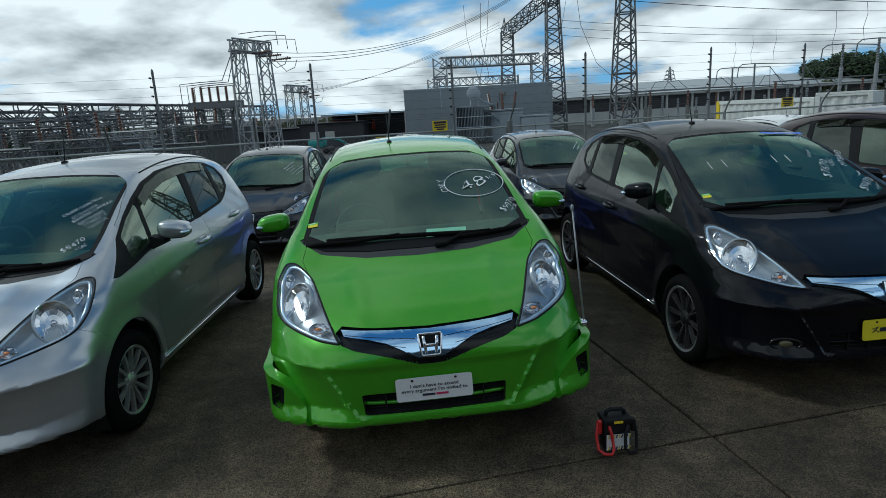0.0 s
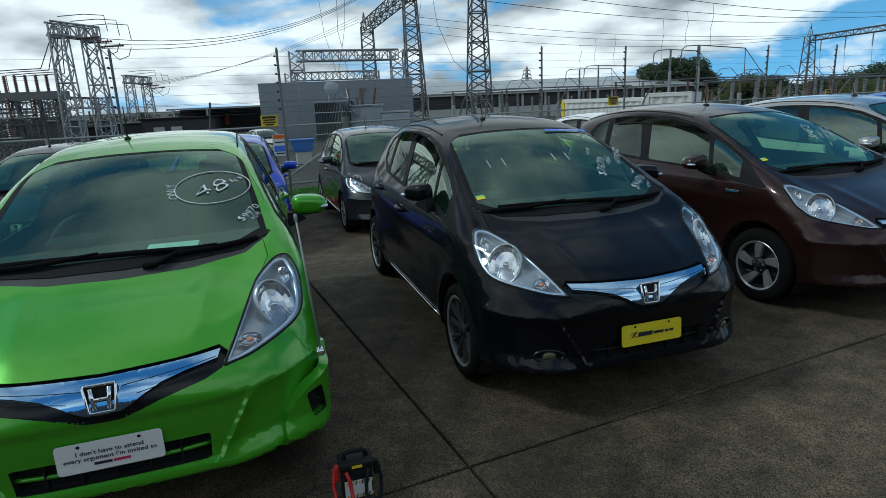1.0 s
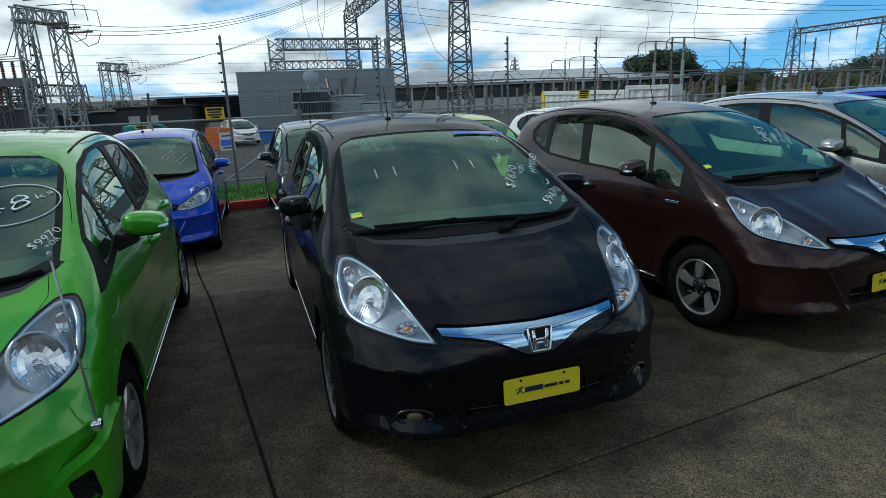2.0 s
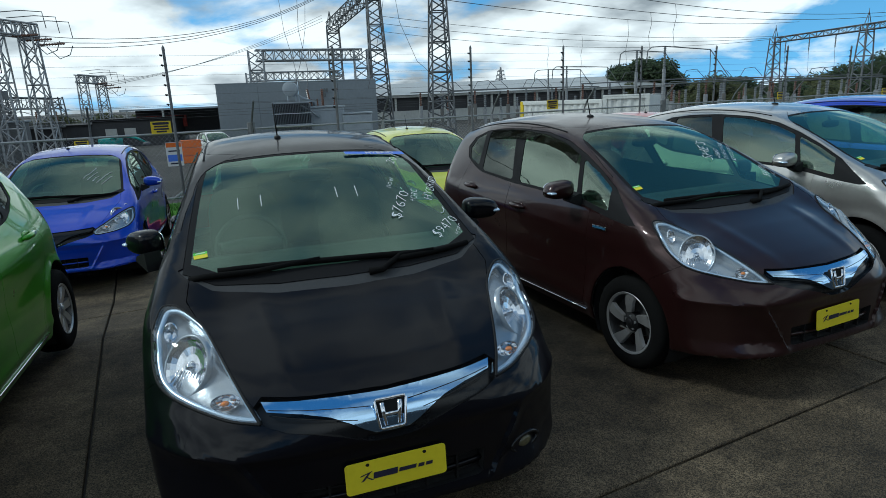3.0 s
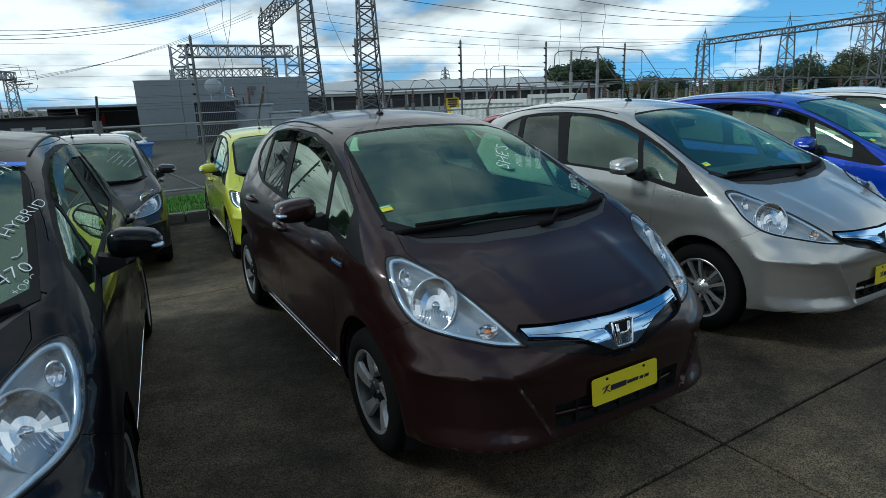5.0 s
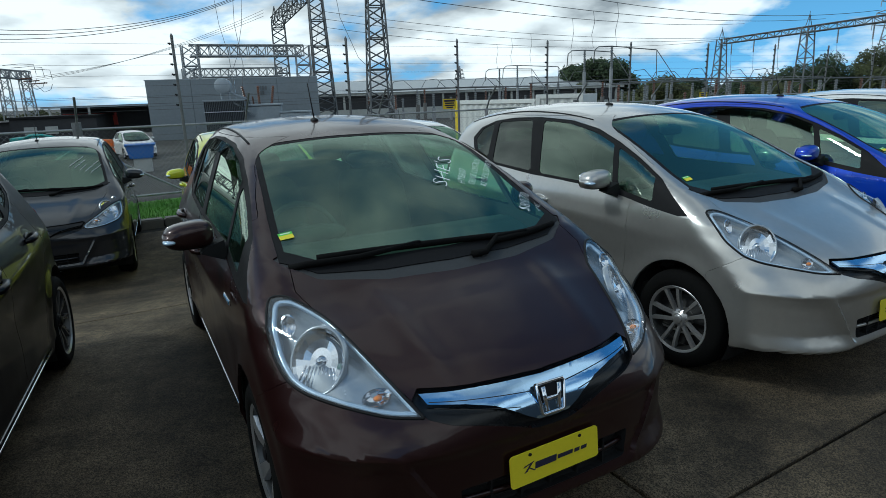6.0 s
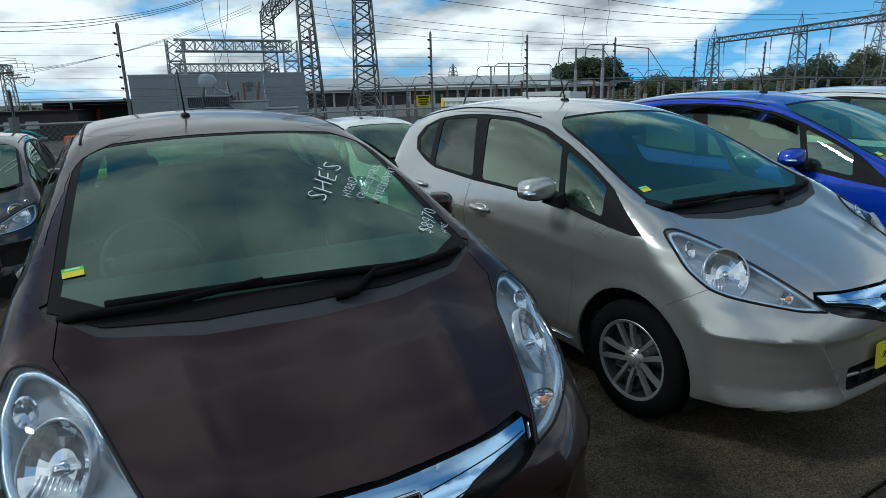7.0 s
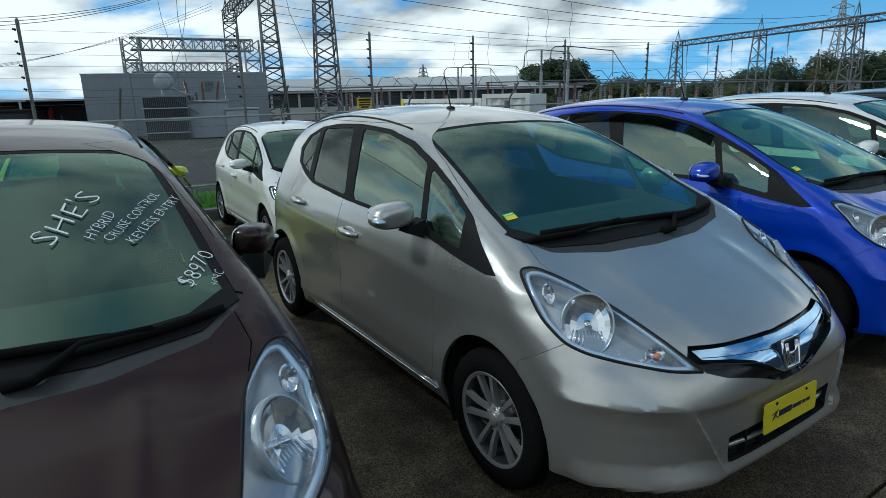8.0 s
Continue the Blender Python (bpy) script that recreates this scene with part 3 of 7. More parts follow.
def fit_skin(lamp=None):
    bm = skin_mesh()
    lay = bm.faces.layers.int.new("region")
    go = lambda region, pts, way, soft=0.0, keep=None, al=False: stamp(bm, lay, region, pts, way, soft, keep, al)  # noqa: E731
    go(20, side((-1.1, 0.05), (-1.1, 0.775), (-0.365, 0.768), (-0.275, 0.704), (-0.193, 0.651), (-0.15, 0.05)), RIGHT, al=True)
    go(21, side((2.42, 0.05), (2.75, 0.66), (3.3, 0.66), (3.3, 0.05)), RIGHT, al=True)
    go(10, topv((-0.05, -0.145), (0.30, -0.12), (0.56, -0.05), (0.645, 0.02), (0.66, -0.10), (0.60, -0.25), (0.54, -0.45), (0.485, -0.61), (0.43, -0.71), (0.25, -0.752), (-0.05, -0.772)), UP, keep=lambda c: c.z > 0.66)
    go(11, topv((-0.05, -0.145), (0.30, -0.12), (0.56, -0.05), (0.66, 0.03), (0.69, 0.085), (0.655, 0.10), (0.64, 0.10), (0.55, 0.0), (0.30, -0.055), (-0.05, -0.065)), UP, keep=lambda c: c.z > 0.85)
    go(13, topv((-0.05, -0.085), (0.29, -0.07), (0.55, -0.02), (0.672, 0.06), (0.650, 0.28), (0.618, 0.52), (0.585, 0.76), (0.560, 0.925), (0.53, 0.943), (0.30, 0.930), (-0.05, 0.915)), UP, keep=lambda c: c.z > 0.9)
    go(12, topv((-0.05, -0.015), (0.29, 0.0), (0.53, 0.045), (0.638, 0.115), (0.620, 0.28), (0.590, 0.52), (0.559, 0.76), (0.536, 0.900), (0.51, 0.913), (0.30, 0.905), (-0.05, 0.893)), UP, keep=lambda c: c.z > 0.9)
    # doors
    go(30, side((0.41, 0.95), (0.405, 0.76), (0.43, 0.50), (0.45, 0.30), (0.52, 0.275), (1.46, 0.275), (1.46, 1.46), (1.0, 1.46), (0.62, 1.30), (0.35, 1.17)), RIGHT)
    go(31, side((1.46, 1.46), (1.46, 0.275), (1.98, 0.275), (2.02, 0.36), (2.10, 0.55), (2.28, 0.68), (2.36, 0.85), (2.28, 1.12), (2.16, 1.46)), RIGHT)
    # side windows in their dark surround
    go(40, side((-0.02, 0.928), (0.245, 1.105), (0.46, 1.212), (0.68, 1.305), (0.90, 1.378), (1.18, 1.428), (1.56, 1.447), (1.90, 1.437), (2.16, 1.408), (2.36, 1.345), (2.44, 1.26), (2.36, 1.17), (2.16, 1.105),
                 (1.98, 1.065), (1.46, 1.03), (0.93, 1.015), (0.56, 0.992), (0.27, 0.945), (0.04, 0.92)), RIGHT)
    go(41, side((1.500, 1.426), (1.20, 1.411), (0.92, 1.360), (0.70, 1.287), (0.600, 1.030), (0.93, 1.034), (1.355, 1.046)), RIGHT, 0.05)
    go(42, side((0.650, 1.270), (0.46, 1.195), (0.285, 1.11), (0.250, 0.975), (0.55, 1.022)), RIGHT, 0.06)
    go(43, side((2.095, 1.402), (1.640, 1.427), (1.462, 1.052), (2.00, 1.084)), RIGHT, 0.05)
    go(44, side((2.165, 1.392), (2.32, 1.342), (2.385, 1.25), (2.31, 1.168), (2.09, 1.115)), RIGHT, 0.08)
    # lamps, grille, intake, rear
    go(50, lamp or LAMP_OUTLINE, LAMP, 0.18)
    go(60, frontv((-0.05, 0.752), (0.26, 0.759), (0.425, 0.768), (0.457, 0.745), (0.430, 0.700), (0.36, 0.677), (0.27, 0.660), (0.20, 0.642), (0.15, 0.625), (0.107, 0.611), (0.06, 0.597), (-0.05, 0.592)), AHEAD)
    go(61, frontv((-0.05, 0.742), (0.25, 0.750), (0.430, 0.757), (0.416, 0.732), (0.30, 0.719), (0.21, 0.700), (0.145, 0.672), (0.10, 0.646), (0.06, 0.628), (-0.05, 0.626)), AHEAD)
    go(62, frontv((-0.05, 0.448), (0.34, 0.445), (0.352, 0.440), (0.345, 0.332), (0.33, 0.325), (-0.05, 0.322)), AHEAD)
    go(70, [(x, 3, z) for x, z in ((-0.05, 1.33), (0.50, 1.31), (0.60, 1.05), (-0.05, 1.02))], (0, 1, 0.2), 0.08)
    go(71, [(x, 3, z) for x, z in ((0.585, 0.70), (0.95, 0.72), (0.95, 1.02), (0.64, 1.00))], (0.6, 0.8, 0))
    # wheel openings
    for cy in (0.0, 2.5):
        go(90, circle(cy, 0.315, 0.352), RIGHT, keep=lambda c: c.x > 0.45)
    bmesh.ops.delete(bm, geom=[f for f in bm.faces if f[lay] == 90], context="FACES")
    return bm, lay




# ---------------------------------------------------------------- wheels
def spin(k, n, off=0.0):
    return Matrix.Rotation(2 * math.pi * (k + off) / n, 4, "X")


def wheel_meshes(style):
    """Meshes of one wheel, its axis along x and its face towards +x: tyre, rim, hub cap."""
    face = 0.085
    R = 0.300
    rim_r = {"steel": 0.185, "multi": 0.200, "mesh": 0.218, "blade": 0.196, "twin": 0.200}[style]
    t = bmesh.new()
    turn = Matrix.Rotation(math.pi / 2, 4, "Y")
    lathe(t, [(rim_r - 0.006, -0.085), (rim_r + 0.02, -0.095), (R - 0.035, -0.094), (R - 0.012, -0.080), (R, -0.055), (R + 0.002, -0.018), (R - 0.007, -0.016), (R - 0.007, -0.008), (R + 0.002, -0.006),
              (R + 0.002, 0.022), (R - 0.007, 0.024), (R - 0.007, 0.032), (R, 0.034), (R - 0.002, 0.058), (R - 0.012, 0.080), (R - 0.035, 0.094), (rim_r + 0.03, 0.097), (rim_r + 0.012, 0.094), (rim_r - 0.004, 0.080)], 56, turn)
    bmesh.ops.recalc_face_normals(t, faces=t.faces[:])
    b = bmesh.new()      # barrel and lip
    lathe(b, [(rim_r, -0.085), (rim_r - 0.014, -0.07), (rim_r - 0.02, 0.02), (rim_r - 0.016, 0.070), (rim_r - 0.012, face - 0.004), (rim_r + 0.002, face + 0.004), (rim_r + 0.008, face), (rim_r + 0.004, face - 0.01)], 48, turn)
    # the barrel's inside is coloured dark grey, as shade for depth
    for f in b.faces:
        if math.hypot(f.calc_center_median().y, f.calc_center_median().z) < rim_r - 0.007:
            f.material_index = 1
    s = bmesh.new()      # spokes and centre
    dark = bmesh.new()   # dark disc that paints in the shade of the pockets behind the spokes
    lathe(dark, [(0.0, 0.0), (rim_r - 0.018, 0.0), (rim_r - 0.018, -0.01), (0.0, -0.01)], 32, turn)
    lathe(s, [(0.0, face - 0.012), (0.034, face - 0.012), (0.045, face - 0.02), (0.058, face - 0.03), (0.060, 0.0), (0.0, 0.0)], 24, turn)
    out_r = rim_r - 0.012

    for f in s.faces:
        f.material_index = 1 if style in ("blade", "mesh") else 0

    def spoke(m, w0, w1, x0, x1, thick=0.022, skew=0.0, r0=0.045, r1=None, off=0.0):
        r1 = r1 or out_r
        vs = []
        for r, w, x, sk in ((r0, w0, x0, off), ((r0 + r1) / 2, (w0 + w1) / 2, (x0 + x1) / 2 + 0.004, off * 0.5 + skew * 0.45), (r1, w1, x1, skew)):
            vs.append([s.verts.new(m @ Vector((xx, sk + ww, r))) for xx, ww in ((x, -w * 0.42), (x, w * 0.42), (x - thick, w * 0.5), (x - thick, -w * 0.5))])
        for A, B in zip(vs, vs[1:]):
            for k in range(4):
                j = (k + 1) % 4
                s.faces.new((A[k], A[j], B[j], B[k]))
        s.faces.new(vs[0][::-1])
        s.faces.new(vs[-1])
    if style == "multi":
        for k in range(12):
            spoke(spin(k, 12), 0.020, 0.024, face - 0.022, face - 0.006)
    elif style == "mesh":
        for k in range(10):
            spoke(spin(k, 10), 0.010, 0.010, face - 0.028, face - 0.008, skew=0.014)
            spoke(spin(k, 10), 0.010, 0.010, face - 0.028, face - 0.008, skew=-0.014)
    elif style == "blade":
        for k in range(5):
            spoke(spin(k, 5), 0.050, 0.098, face - 0.022, face - 0.004, skew=0.058, r0=0.066, r1=out_r - 0.006)
    elif style == "twin":
        for k in range(5):
            for e in (-1, 1):
                spoke(spin(k, 5), 0.019, 0.027, face - 0.022, face - 0.004, skew=e * 0.046, off=e * 0.019)
    else:
        for k in range(7):
            spoke(spin(k, 7), 0.055, 0.075, face - 0.02, face - 0.006)
    for k in range(5):
        lathe(s, [(0.0, 0.0), (0.009, 0.0), (0.009, 0.006), (0.0, 0.008)], 8, Matrix.Translation((face - 0.022, 0.042 * math.cos(1.2566 * k), 0.042 * math.sin(1.2566 * k))) @ turn)
    cap = bmesh.new()
    lathe(cap, [(0.026, face - 0.014), (0.027, face - 0.008), (0.022, face - 0.004), (0.0, face - 0.003)], 24, turn)
    for q in (b, s, cap, dark):
        bmesh.ops.recalc_face_normals(q, faces=q.faces[:])
    meshes = {}
    for key, q in (("tyre", t), ("wheel", b), ("spokes", s), ("hub_cap", cap), ("brake", dark)):
        me = bpy.data.meshes.new(f"{key}")
        q.to_mesh(me)
        q.free()
        if key in ("tyre", "wheel", "hub_cap"):
            me.shade_smooth()
            me.set_sharp_from_angle(angle=radians(38))
        meshes[key] = me
    spoke_mat = {"mesh": M_GUN, "blade": M_ALLOY}.get(style, M_ALLOY)
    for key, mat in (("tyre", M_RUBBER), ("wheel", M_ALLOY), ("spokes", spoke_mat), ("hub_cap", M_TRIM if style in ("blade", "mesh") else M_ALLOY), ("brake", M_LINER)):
        meshes[key].materials.append(mat)
    meshes["wheel"].materials.append(M_BARREL_SHADE)
    meshes["spokes"].materials.append(M_TRIM)
    return meshes


WHEELS = {}


def add_wheels(car, style):
    if style not in WHEELS:
        WHEELS[style] = wheel_meshes(style)
    ms = WHEELS[style]
    for sx in (1, -1):
        for cy in (0.0, 2.5):
            w = new("wheel", ms["wheel"])
            w.parent = car
            w.matrix_local = Matrix.Translation((sx * 0.742, cy, 0.300)) @ Matrix.Rotation(0.7 * cy + 0.3 * sx, 4, "X") @ (Matrix.Rotation(math.pi, 4, "Z") if sx < 0 else Matrix())
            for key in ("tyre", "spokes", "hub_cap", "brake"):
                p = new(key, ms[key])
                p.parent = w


# ---------------------------------------------------------------- the small hatchback
def top_z(x, y):
    """Height of the bonnet, windscreen or roof."""
    crown = float(np.interp(y, (-0.8, -0.3, 0.0, 0.5, 0.9, 1.3, 2.8), (0.10, 0.06, 0.07, 0.09, 0.13, 0.15, 0.18)))
    return float(spline(TOP_Y, TOP_Z, np.array([y]))[0]) - crown * x * x


def on_screen(x, y, lift=0.002, turn=0.0):
    """A frame that lies on the windscreen at (x, y): x to the right as seen from ahead, y up the glass."""
    e = 0.01
    sx, sy = (top_z(x + e, y) - top_z(x - e, y)) / (2 * e), (top_z(x, y + e) - top_z(x, y - e)) / (2 * e)
    n = Vector((-sx, -sy, 1)).normalized()
    ax = Vector((1, 0, sx)).normalized()
    ay = n.cross(ax)
    m = Matrix((ax, ay, n)).transposed().to_4x4()
    m.translation = Vector((x, y, top_z(x, y))) + n * lift
    return m @ Matrix.Rotation(radians(turn), 4, "Z")


def blob(bm, c, r, e=2.6, nu=20, nv=12):
    """A rounded box: a superellipsoid."""
    rows = []
    p = 2.0 / e
    sg = lambda w: math.copysign(abs(w) ** p, w)  # noqa: E731
    for i in range(nv + 1):
        a = -math.pi / 2 + math.pi * i / nv
        rows.append([bm.verts.new((c[0] + r[0] * sg(math.cos(a)) * sg(math.cos(b)), c[1] + r[1] * sg(math.cos(a)) * sg(math.sin(b)), c[2] + r[2] * sg(math.sin(a))))
                     for b in (2 * math.pi * k / nu for k in range(nu))])
    for A, B in zip(rows, rows[1:]):
        for k in range(nu):
            j = (k + 1) % nu
            bm.faces.new((A[k], A[j], B[j], B[k]))
    vs = [v for row in rows for v in row]
    bmesh.ops.remove_doubles(bm, verts=vs, dist=1e-5)
    return [v for v in vs if v.is_valid]


def add_seat(car, x, y, mat, width=0.25):
    bm = bmesh.new()
    blob(bm, (x, y, 0.55), (width, 0.27, 0.09), 4)
    blob(bm, (x, y + 0.36, 0.86), (width * 0.95, 0.07, 0.32), 4)
    for v in bm.verts:
        if v.co.z > 0.66:
            v.co.y += (v.co.z - 0.66) * 0.35
    part("seat", bm, mat, car, smooth=True)
    for k in ((0,) if width < 0.4 else (-1, 1)):
        bm = bmesh.new()
        blob(bm, (x + k * 0.36, y + 0.56, 1.24), (0.125, 0.045, 0.085), 3.4)
        rod(bm, (x + k * 0.36 - 0.05, y + 0.55, 1.10), (x + k * 0.36 - 0.05, y + 0.56, 1.22), 0.006)
        rod(bm, (x + k * 0.36 + 0.05, y + 0.55, 1.10), (x + k * 0.36 + 0.05, y + 0.56, 1.22), 0.006)
        part("headrest", bm, mat, car, smooth=True)


def roof_z(x, y):
    """Height of the outer skin over a place of the plan."""
    lo, hi = 0.8, 1.8
    for _ in range(28):
        mid = (lo + hi) / 2
        if float(body_field(np.array([x]), np.array([y]), np.array([mid]))[0]) < 0:
            lo = mid
        else:
            hi = mid
    return lo


def nose_y(x, z):
    """Where the front of the car lies at a width and height."""
    lo, hi = -1.2, 0.0
    for _ in range(30):
        mid = (lo + hi) / 2
        if float(body_field(np.array([x]), np.array([mid]), np.array([z]))[0]) < 0:
            hi = mid
        else:
            lo = mid
    return hi


def skin_point(p):
    """The place on the skin nearest to p along the lamp's facing."""
    n = Vector(LAMP).normalized()
    lo, hi = -0.15, 0.15
    for _ in range(26):
        mid = (lo + hi) / 2
        w = Vector(p) + n * mid
        if float(body_field(np.array([w.x]), np.array([w.y]), np.array([w.z]))[0]) < 0:
            lo = mid
        else:
            hi = mid
    return Vector(p) + n * lo


def biggest(bm):
    """Keeps only the largest connected piece."""
    left, best = set(bm.faces), []
    while left:
        todo, piece = [left.pop()], []
        while todo:
            f = todo.pop()
            piece.append(f)
            for e in f.edges:
                for g in e.link_faces:
                    if g in left:
                        left.discard(g)
                        todo.append(g)
        best.append(piece)
    best.sort(key=len)
    bmesh.ops.delete(bm, geom=[f for p in best[:-1] for f in p], context="FACES")
    return bm


def build_fit(seat=None, late=False):
    """One hatchback without wheels, plate and writing, as the parts of an Empty at the front axle on the ground."""
    car = empty("hatchback_car")
    bm, lay = fit_skin(LAMP_LATE if late else None)
    P = M_SILVER
    kw = dict(smooth=True, angle=38)
    part("body_shell", take(bm, lay, {0}, gap=0.0015, flange=0.014), P, car, **kw)
    part("bonnet", take(bm, lay, {10}, gap=0.0022, flange=0.014), P, car, **kw)
    part("front_bumper", take(bm, lay, {20}, gap=0.0015, flange=0.014), P, car, **kw)
    part("rear_bumper", take(bm, lay, {21}, gap=0.0015, flange=0.014), P, car, **kw)
    part("scuttle", take(bm, lay, {11}, lift=-0.006, flange=0.03), M_SCUTTLE, car, "matt black plastic scuttle below the windscreen", **kw)
    part("windscreen", take(bm, lay, {12}, lift=-0.003, flange=0.004), M_GLASS, car, "greenish laminated windscreen glass", **kw)
    part("windscreen_border", take(bm, lay, {13}, lift=-0.002, flange=0.006), M_PILLAR, car, "black printed border of the windscreen", **kw)
    part("rear_window", take(bm, lay, {70}, lift=-0.003, flange=0.004), M_GLASS_SIDE, car, **kw)
    grille = part("grille", take(bm, lay, {60, 61}, lift=-0.03, flange=-0.03), M_GLOSSBLK, car, "gloss black grille recess", **kw)
    part("chrome_bar", take(bm, lay, {61}, lift=0.003, flange=0.030, gap=0.001), M_GLOSSBLK if late else M_CHROME_BLUE, grille, "gloss black grille bar" if late else "winged grille bar of bluish chrome", **kw)
    intake = part("lower_intake", take(bm, lay, {62}, lift=-0.05, flange=-0.05), M_LINER, car, **kw)
    for z in (0.385, 0.352, 0.418):
        q = bmesh.new()
        tube(q, [(x, -0.800 + 0.40 * (abs(x) / 0.8) ** 3.2 + (0.004 if z == 0.385 else 0.018), z) for x in np.linspace(-0.365 if z == 0.385 else -0.34, 0.365 if z == 0.385 else 0.34, 15)], 0.011 if z == 0.385 else 0.005, 6)
        part("slat", q, P if z == 0.385 else M_TRIM, intake, smooth=True)
    for x in (-0.24, -0.12, 0, 0.12, 0.24):
        q = bmesh.new()
        box(q, x, -0.783, 0.385, 0.008, 0.03, 0.12)
        part("slat", q, M_TRIM, intake)
    for sx in (1, -1):
        d = part("front_door", take(bm, lay, {30}, sx, gap=0.0022, flange=0.014), P, car, **kw)
        d2 = part("rear_door", take(bm, lay, {31}, sx, gap=0.0022, flange=0.014), P, car, **kw)
        part("window_surround", take(bm, lay, {40}, sx, lift=-0.003, flange=0.012), M_PILLAR, car, "black window surround", **kw)
        part("door_window", take(bm, lay, {41}, sx, lift=-0.007, flange=0.004), M_GLASS_SIDE, d, **kw)
        part("quarter_window", take(bm, lay, {42}, sx, lift=-0.006, flange=0.004), M_GLASS_SIDE, car, **kw)
        part("door_window", take(bm, lay, {43}, sx, lift=-0.007, flange=0.004), M_GLASS_DARK, d2, **kw)
        part("rear_quarter_window", take(bm, lay, {44}, sx, lift=-0.006, flange=0.004), M_GLASS_DARK, car, **kw)
        part("tail_lamp", take(bm, lay, {71}, sx, lift=0.004, flange=0.02), M_RED, car, "red tail lamp", **kw)
        # headlamp: clear lens over a bright bowl, reflector and bulbs
        lens = part("headlamp", take(bm, lay, {50}, sx, lift=0.003, flange=0.008, gap=0.002), M_LENS, car, "clear headlamp with bright reflector", **kw)
        part("lamp_bowl", take(bm, lay, {50}, sx, lift=-0.060, flange=-0.056), M_BOWL, lens, **kw)
        ring = LAMP_LATE if late else LAMP_OUTLINE
        q = bmesh.new()      # dark gasket round the lens
        loop = rounded(rounded([Vector(p) for p in ring], 0.2), 0.25)
        loop = [Vector(skin_point(p)) for p in loop]
        tube(q, [(sx * p.x, p.y, p.z) for p in loop], 0.0058, 6, True)
        part("gasket", q, M_TRIM, lens, smooth=True)
        q = bmesh.new()      # bright inner frame
        mid = sum(loop, Vector()) / len(loop)
        tube(q, [(sx * (p.x * 0.92 + mid.x * 0.08 - 0.010), p.y * 0.92 + mid.y * 0.08 + 0.011, p.z * 0.92 + mid.z * 0.08 - 0.010) for p in loop], 0.011, 6, True)
        part("lamp_frame", q, M_LAMPIN, lens, smooth=True)
        # main reflector: a fluted dish that lies along the lens
        n = Vector(LAMP).normalized()
        c = skin_point((0.676, -0.375, 0.819)) - n * 0.036
        c, n = Vector((sx * c.x, c.y, c.z)), Vector((sx * n.x, n.y, n.z))
        face = look(c, c + n)
        q = bmesh.new()
        lathe(q, [(0.016, 0.040), (0.036, 0.036), (0.058, 0.026), (0.076, 0.010), (0.084, -0.004)], 26, face @ Matrix.Diagonal((1.12, 1.30, 0.62, 1)))
        part("reflector", q, M_REFL, lens)
        q = bmesh.new()
        lathe(q, [(0.084, -0.006), (0.087, -0.009), (0.091, -0.006), (0.092, 0.022)], 32, face @ Matrix.Diagonal((1.12, 1.30, 0.8, 1)))
        part("reflector_rim", q, M_BOWL, lens, smooth=True)
        q = bmesh.new()
        lathe(q, [(0.0, 0.000), (0.012, 0.002), (0.014, 0.018), (0.019, 0.024), (0.019, 0.04)], 14, face)
        part("bulb_cap", q, M_CHROME, lens, smooth=True)
        for k in range(9):      # upright flutes in the dish's lower half
            q = bmesh.new()
            x = -0.064 + 0.016 * k
            rod(q, face @ Vector((x, -0.090 + 0.9 * abs(x) ** 1.4, 0.009)), face @ Vector((x * 0.8, -0.018, 0.020)), 0.0055, 6, 0.0028)
            part("flute", q, M_REFL, lens, smooth=True)
        # indicator towards the tip
        q = bmesh.new()
        face = look((sx * 0.545, -0.585, 0.748), (sx * 0.58, -1.3, 0.90))
        lathe(q, [(0.008, 0.030), (0.022, 0.020), (0.031, 0.002), (0.033, -0.004)], 14, face @ Matrix.Diagonal((1.55, 0.9, 1, 1)))
        part("reflector", q, M_REFL, lens)
        q = bmesh.new()
        blob(q, (sx * 0.547, -0.600, 0.751), (0.015, 0.012, 0.009), 2)
        part("bulb", q, M_AMBER, lens, "amber indicator bulb", smooth=True)
        # position lamp at the top
        q = bmesh.new()
        face = look((sx * 0.722, -0.215, 0.893), (sx * 0.80, -0.9, 1.15))
        lathe(q, [(0.006, 0.022), (0.020, 0.014), (0.030, 0.0), (0.034, 0.004)], 16, face @ Matrix.Diagonal((0.8, 1.2, 1, 1)))
        part("reflector", q, M_REFL, lens)
        # mirror
        q = bmesh.new()
        vs = blob(q, (sx * 0.935, 0.60, 1.078), (0.105, 0.075, 0.066), 3.0, 28, 16)
        for v in vs:
            out = (abs(v.co.x) - 0.83) / 0.21
            v.co.z += 0.012 * (1 - out) - (0.010 * out if v.co.z > 1.08 else -0.014 * out)
            if v.co.y > 0.63:
                v.co.y = 0.63 + (v.co.y - 0.63) * 0.25
        for f in q.faces:
            f.material_index = 1 if f.calc_center_median().z < 1.040 else 0
        mir = part("door_mirror", q, [P, M_TRIM], car, smooth=True)
        q = bmesh.new()
        prism(q, [(sx * 0.79, 0.965), (sx * 0.80, 1.06), (sx * 0.88, 1.035), (sx * 0.90, 1.01)], 0.52, 0.60, "xz")
        part("mirror_arm", q, M_TRIM, mir)
        q = bmesh.new()
        blob(q, (sx * 0.935, 0.648, 1.08), (0.092, 0.006, 0.053), 3.4)
        part("mirror_glass", q, M_CHROME, mir, smooth=True)
        q = bmesh.new()
        blob(q, (sx * 1.015, 0.560, 1.072), (0.028, 0.040, 0.011), 2.4)
        part("side_indicator", q, M_LAMPIN, mir, smooth=True)
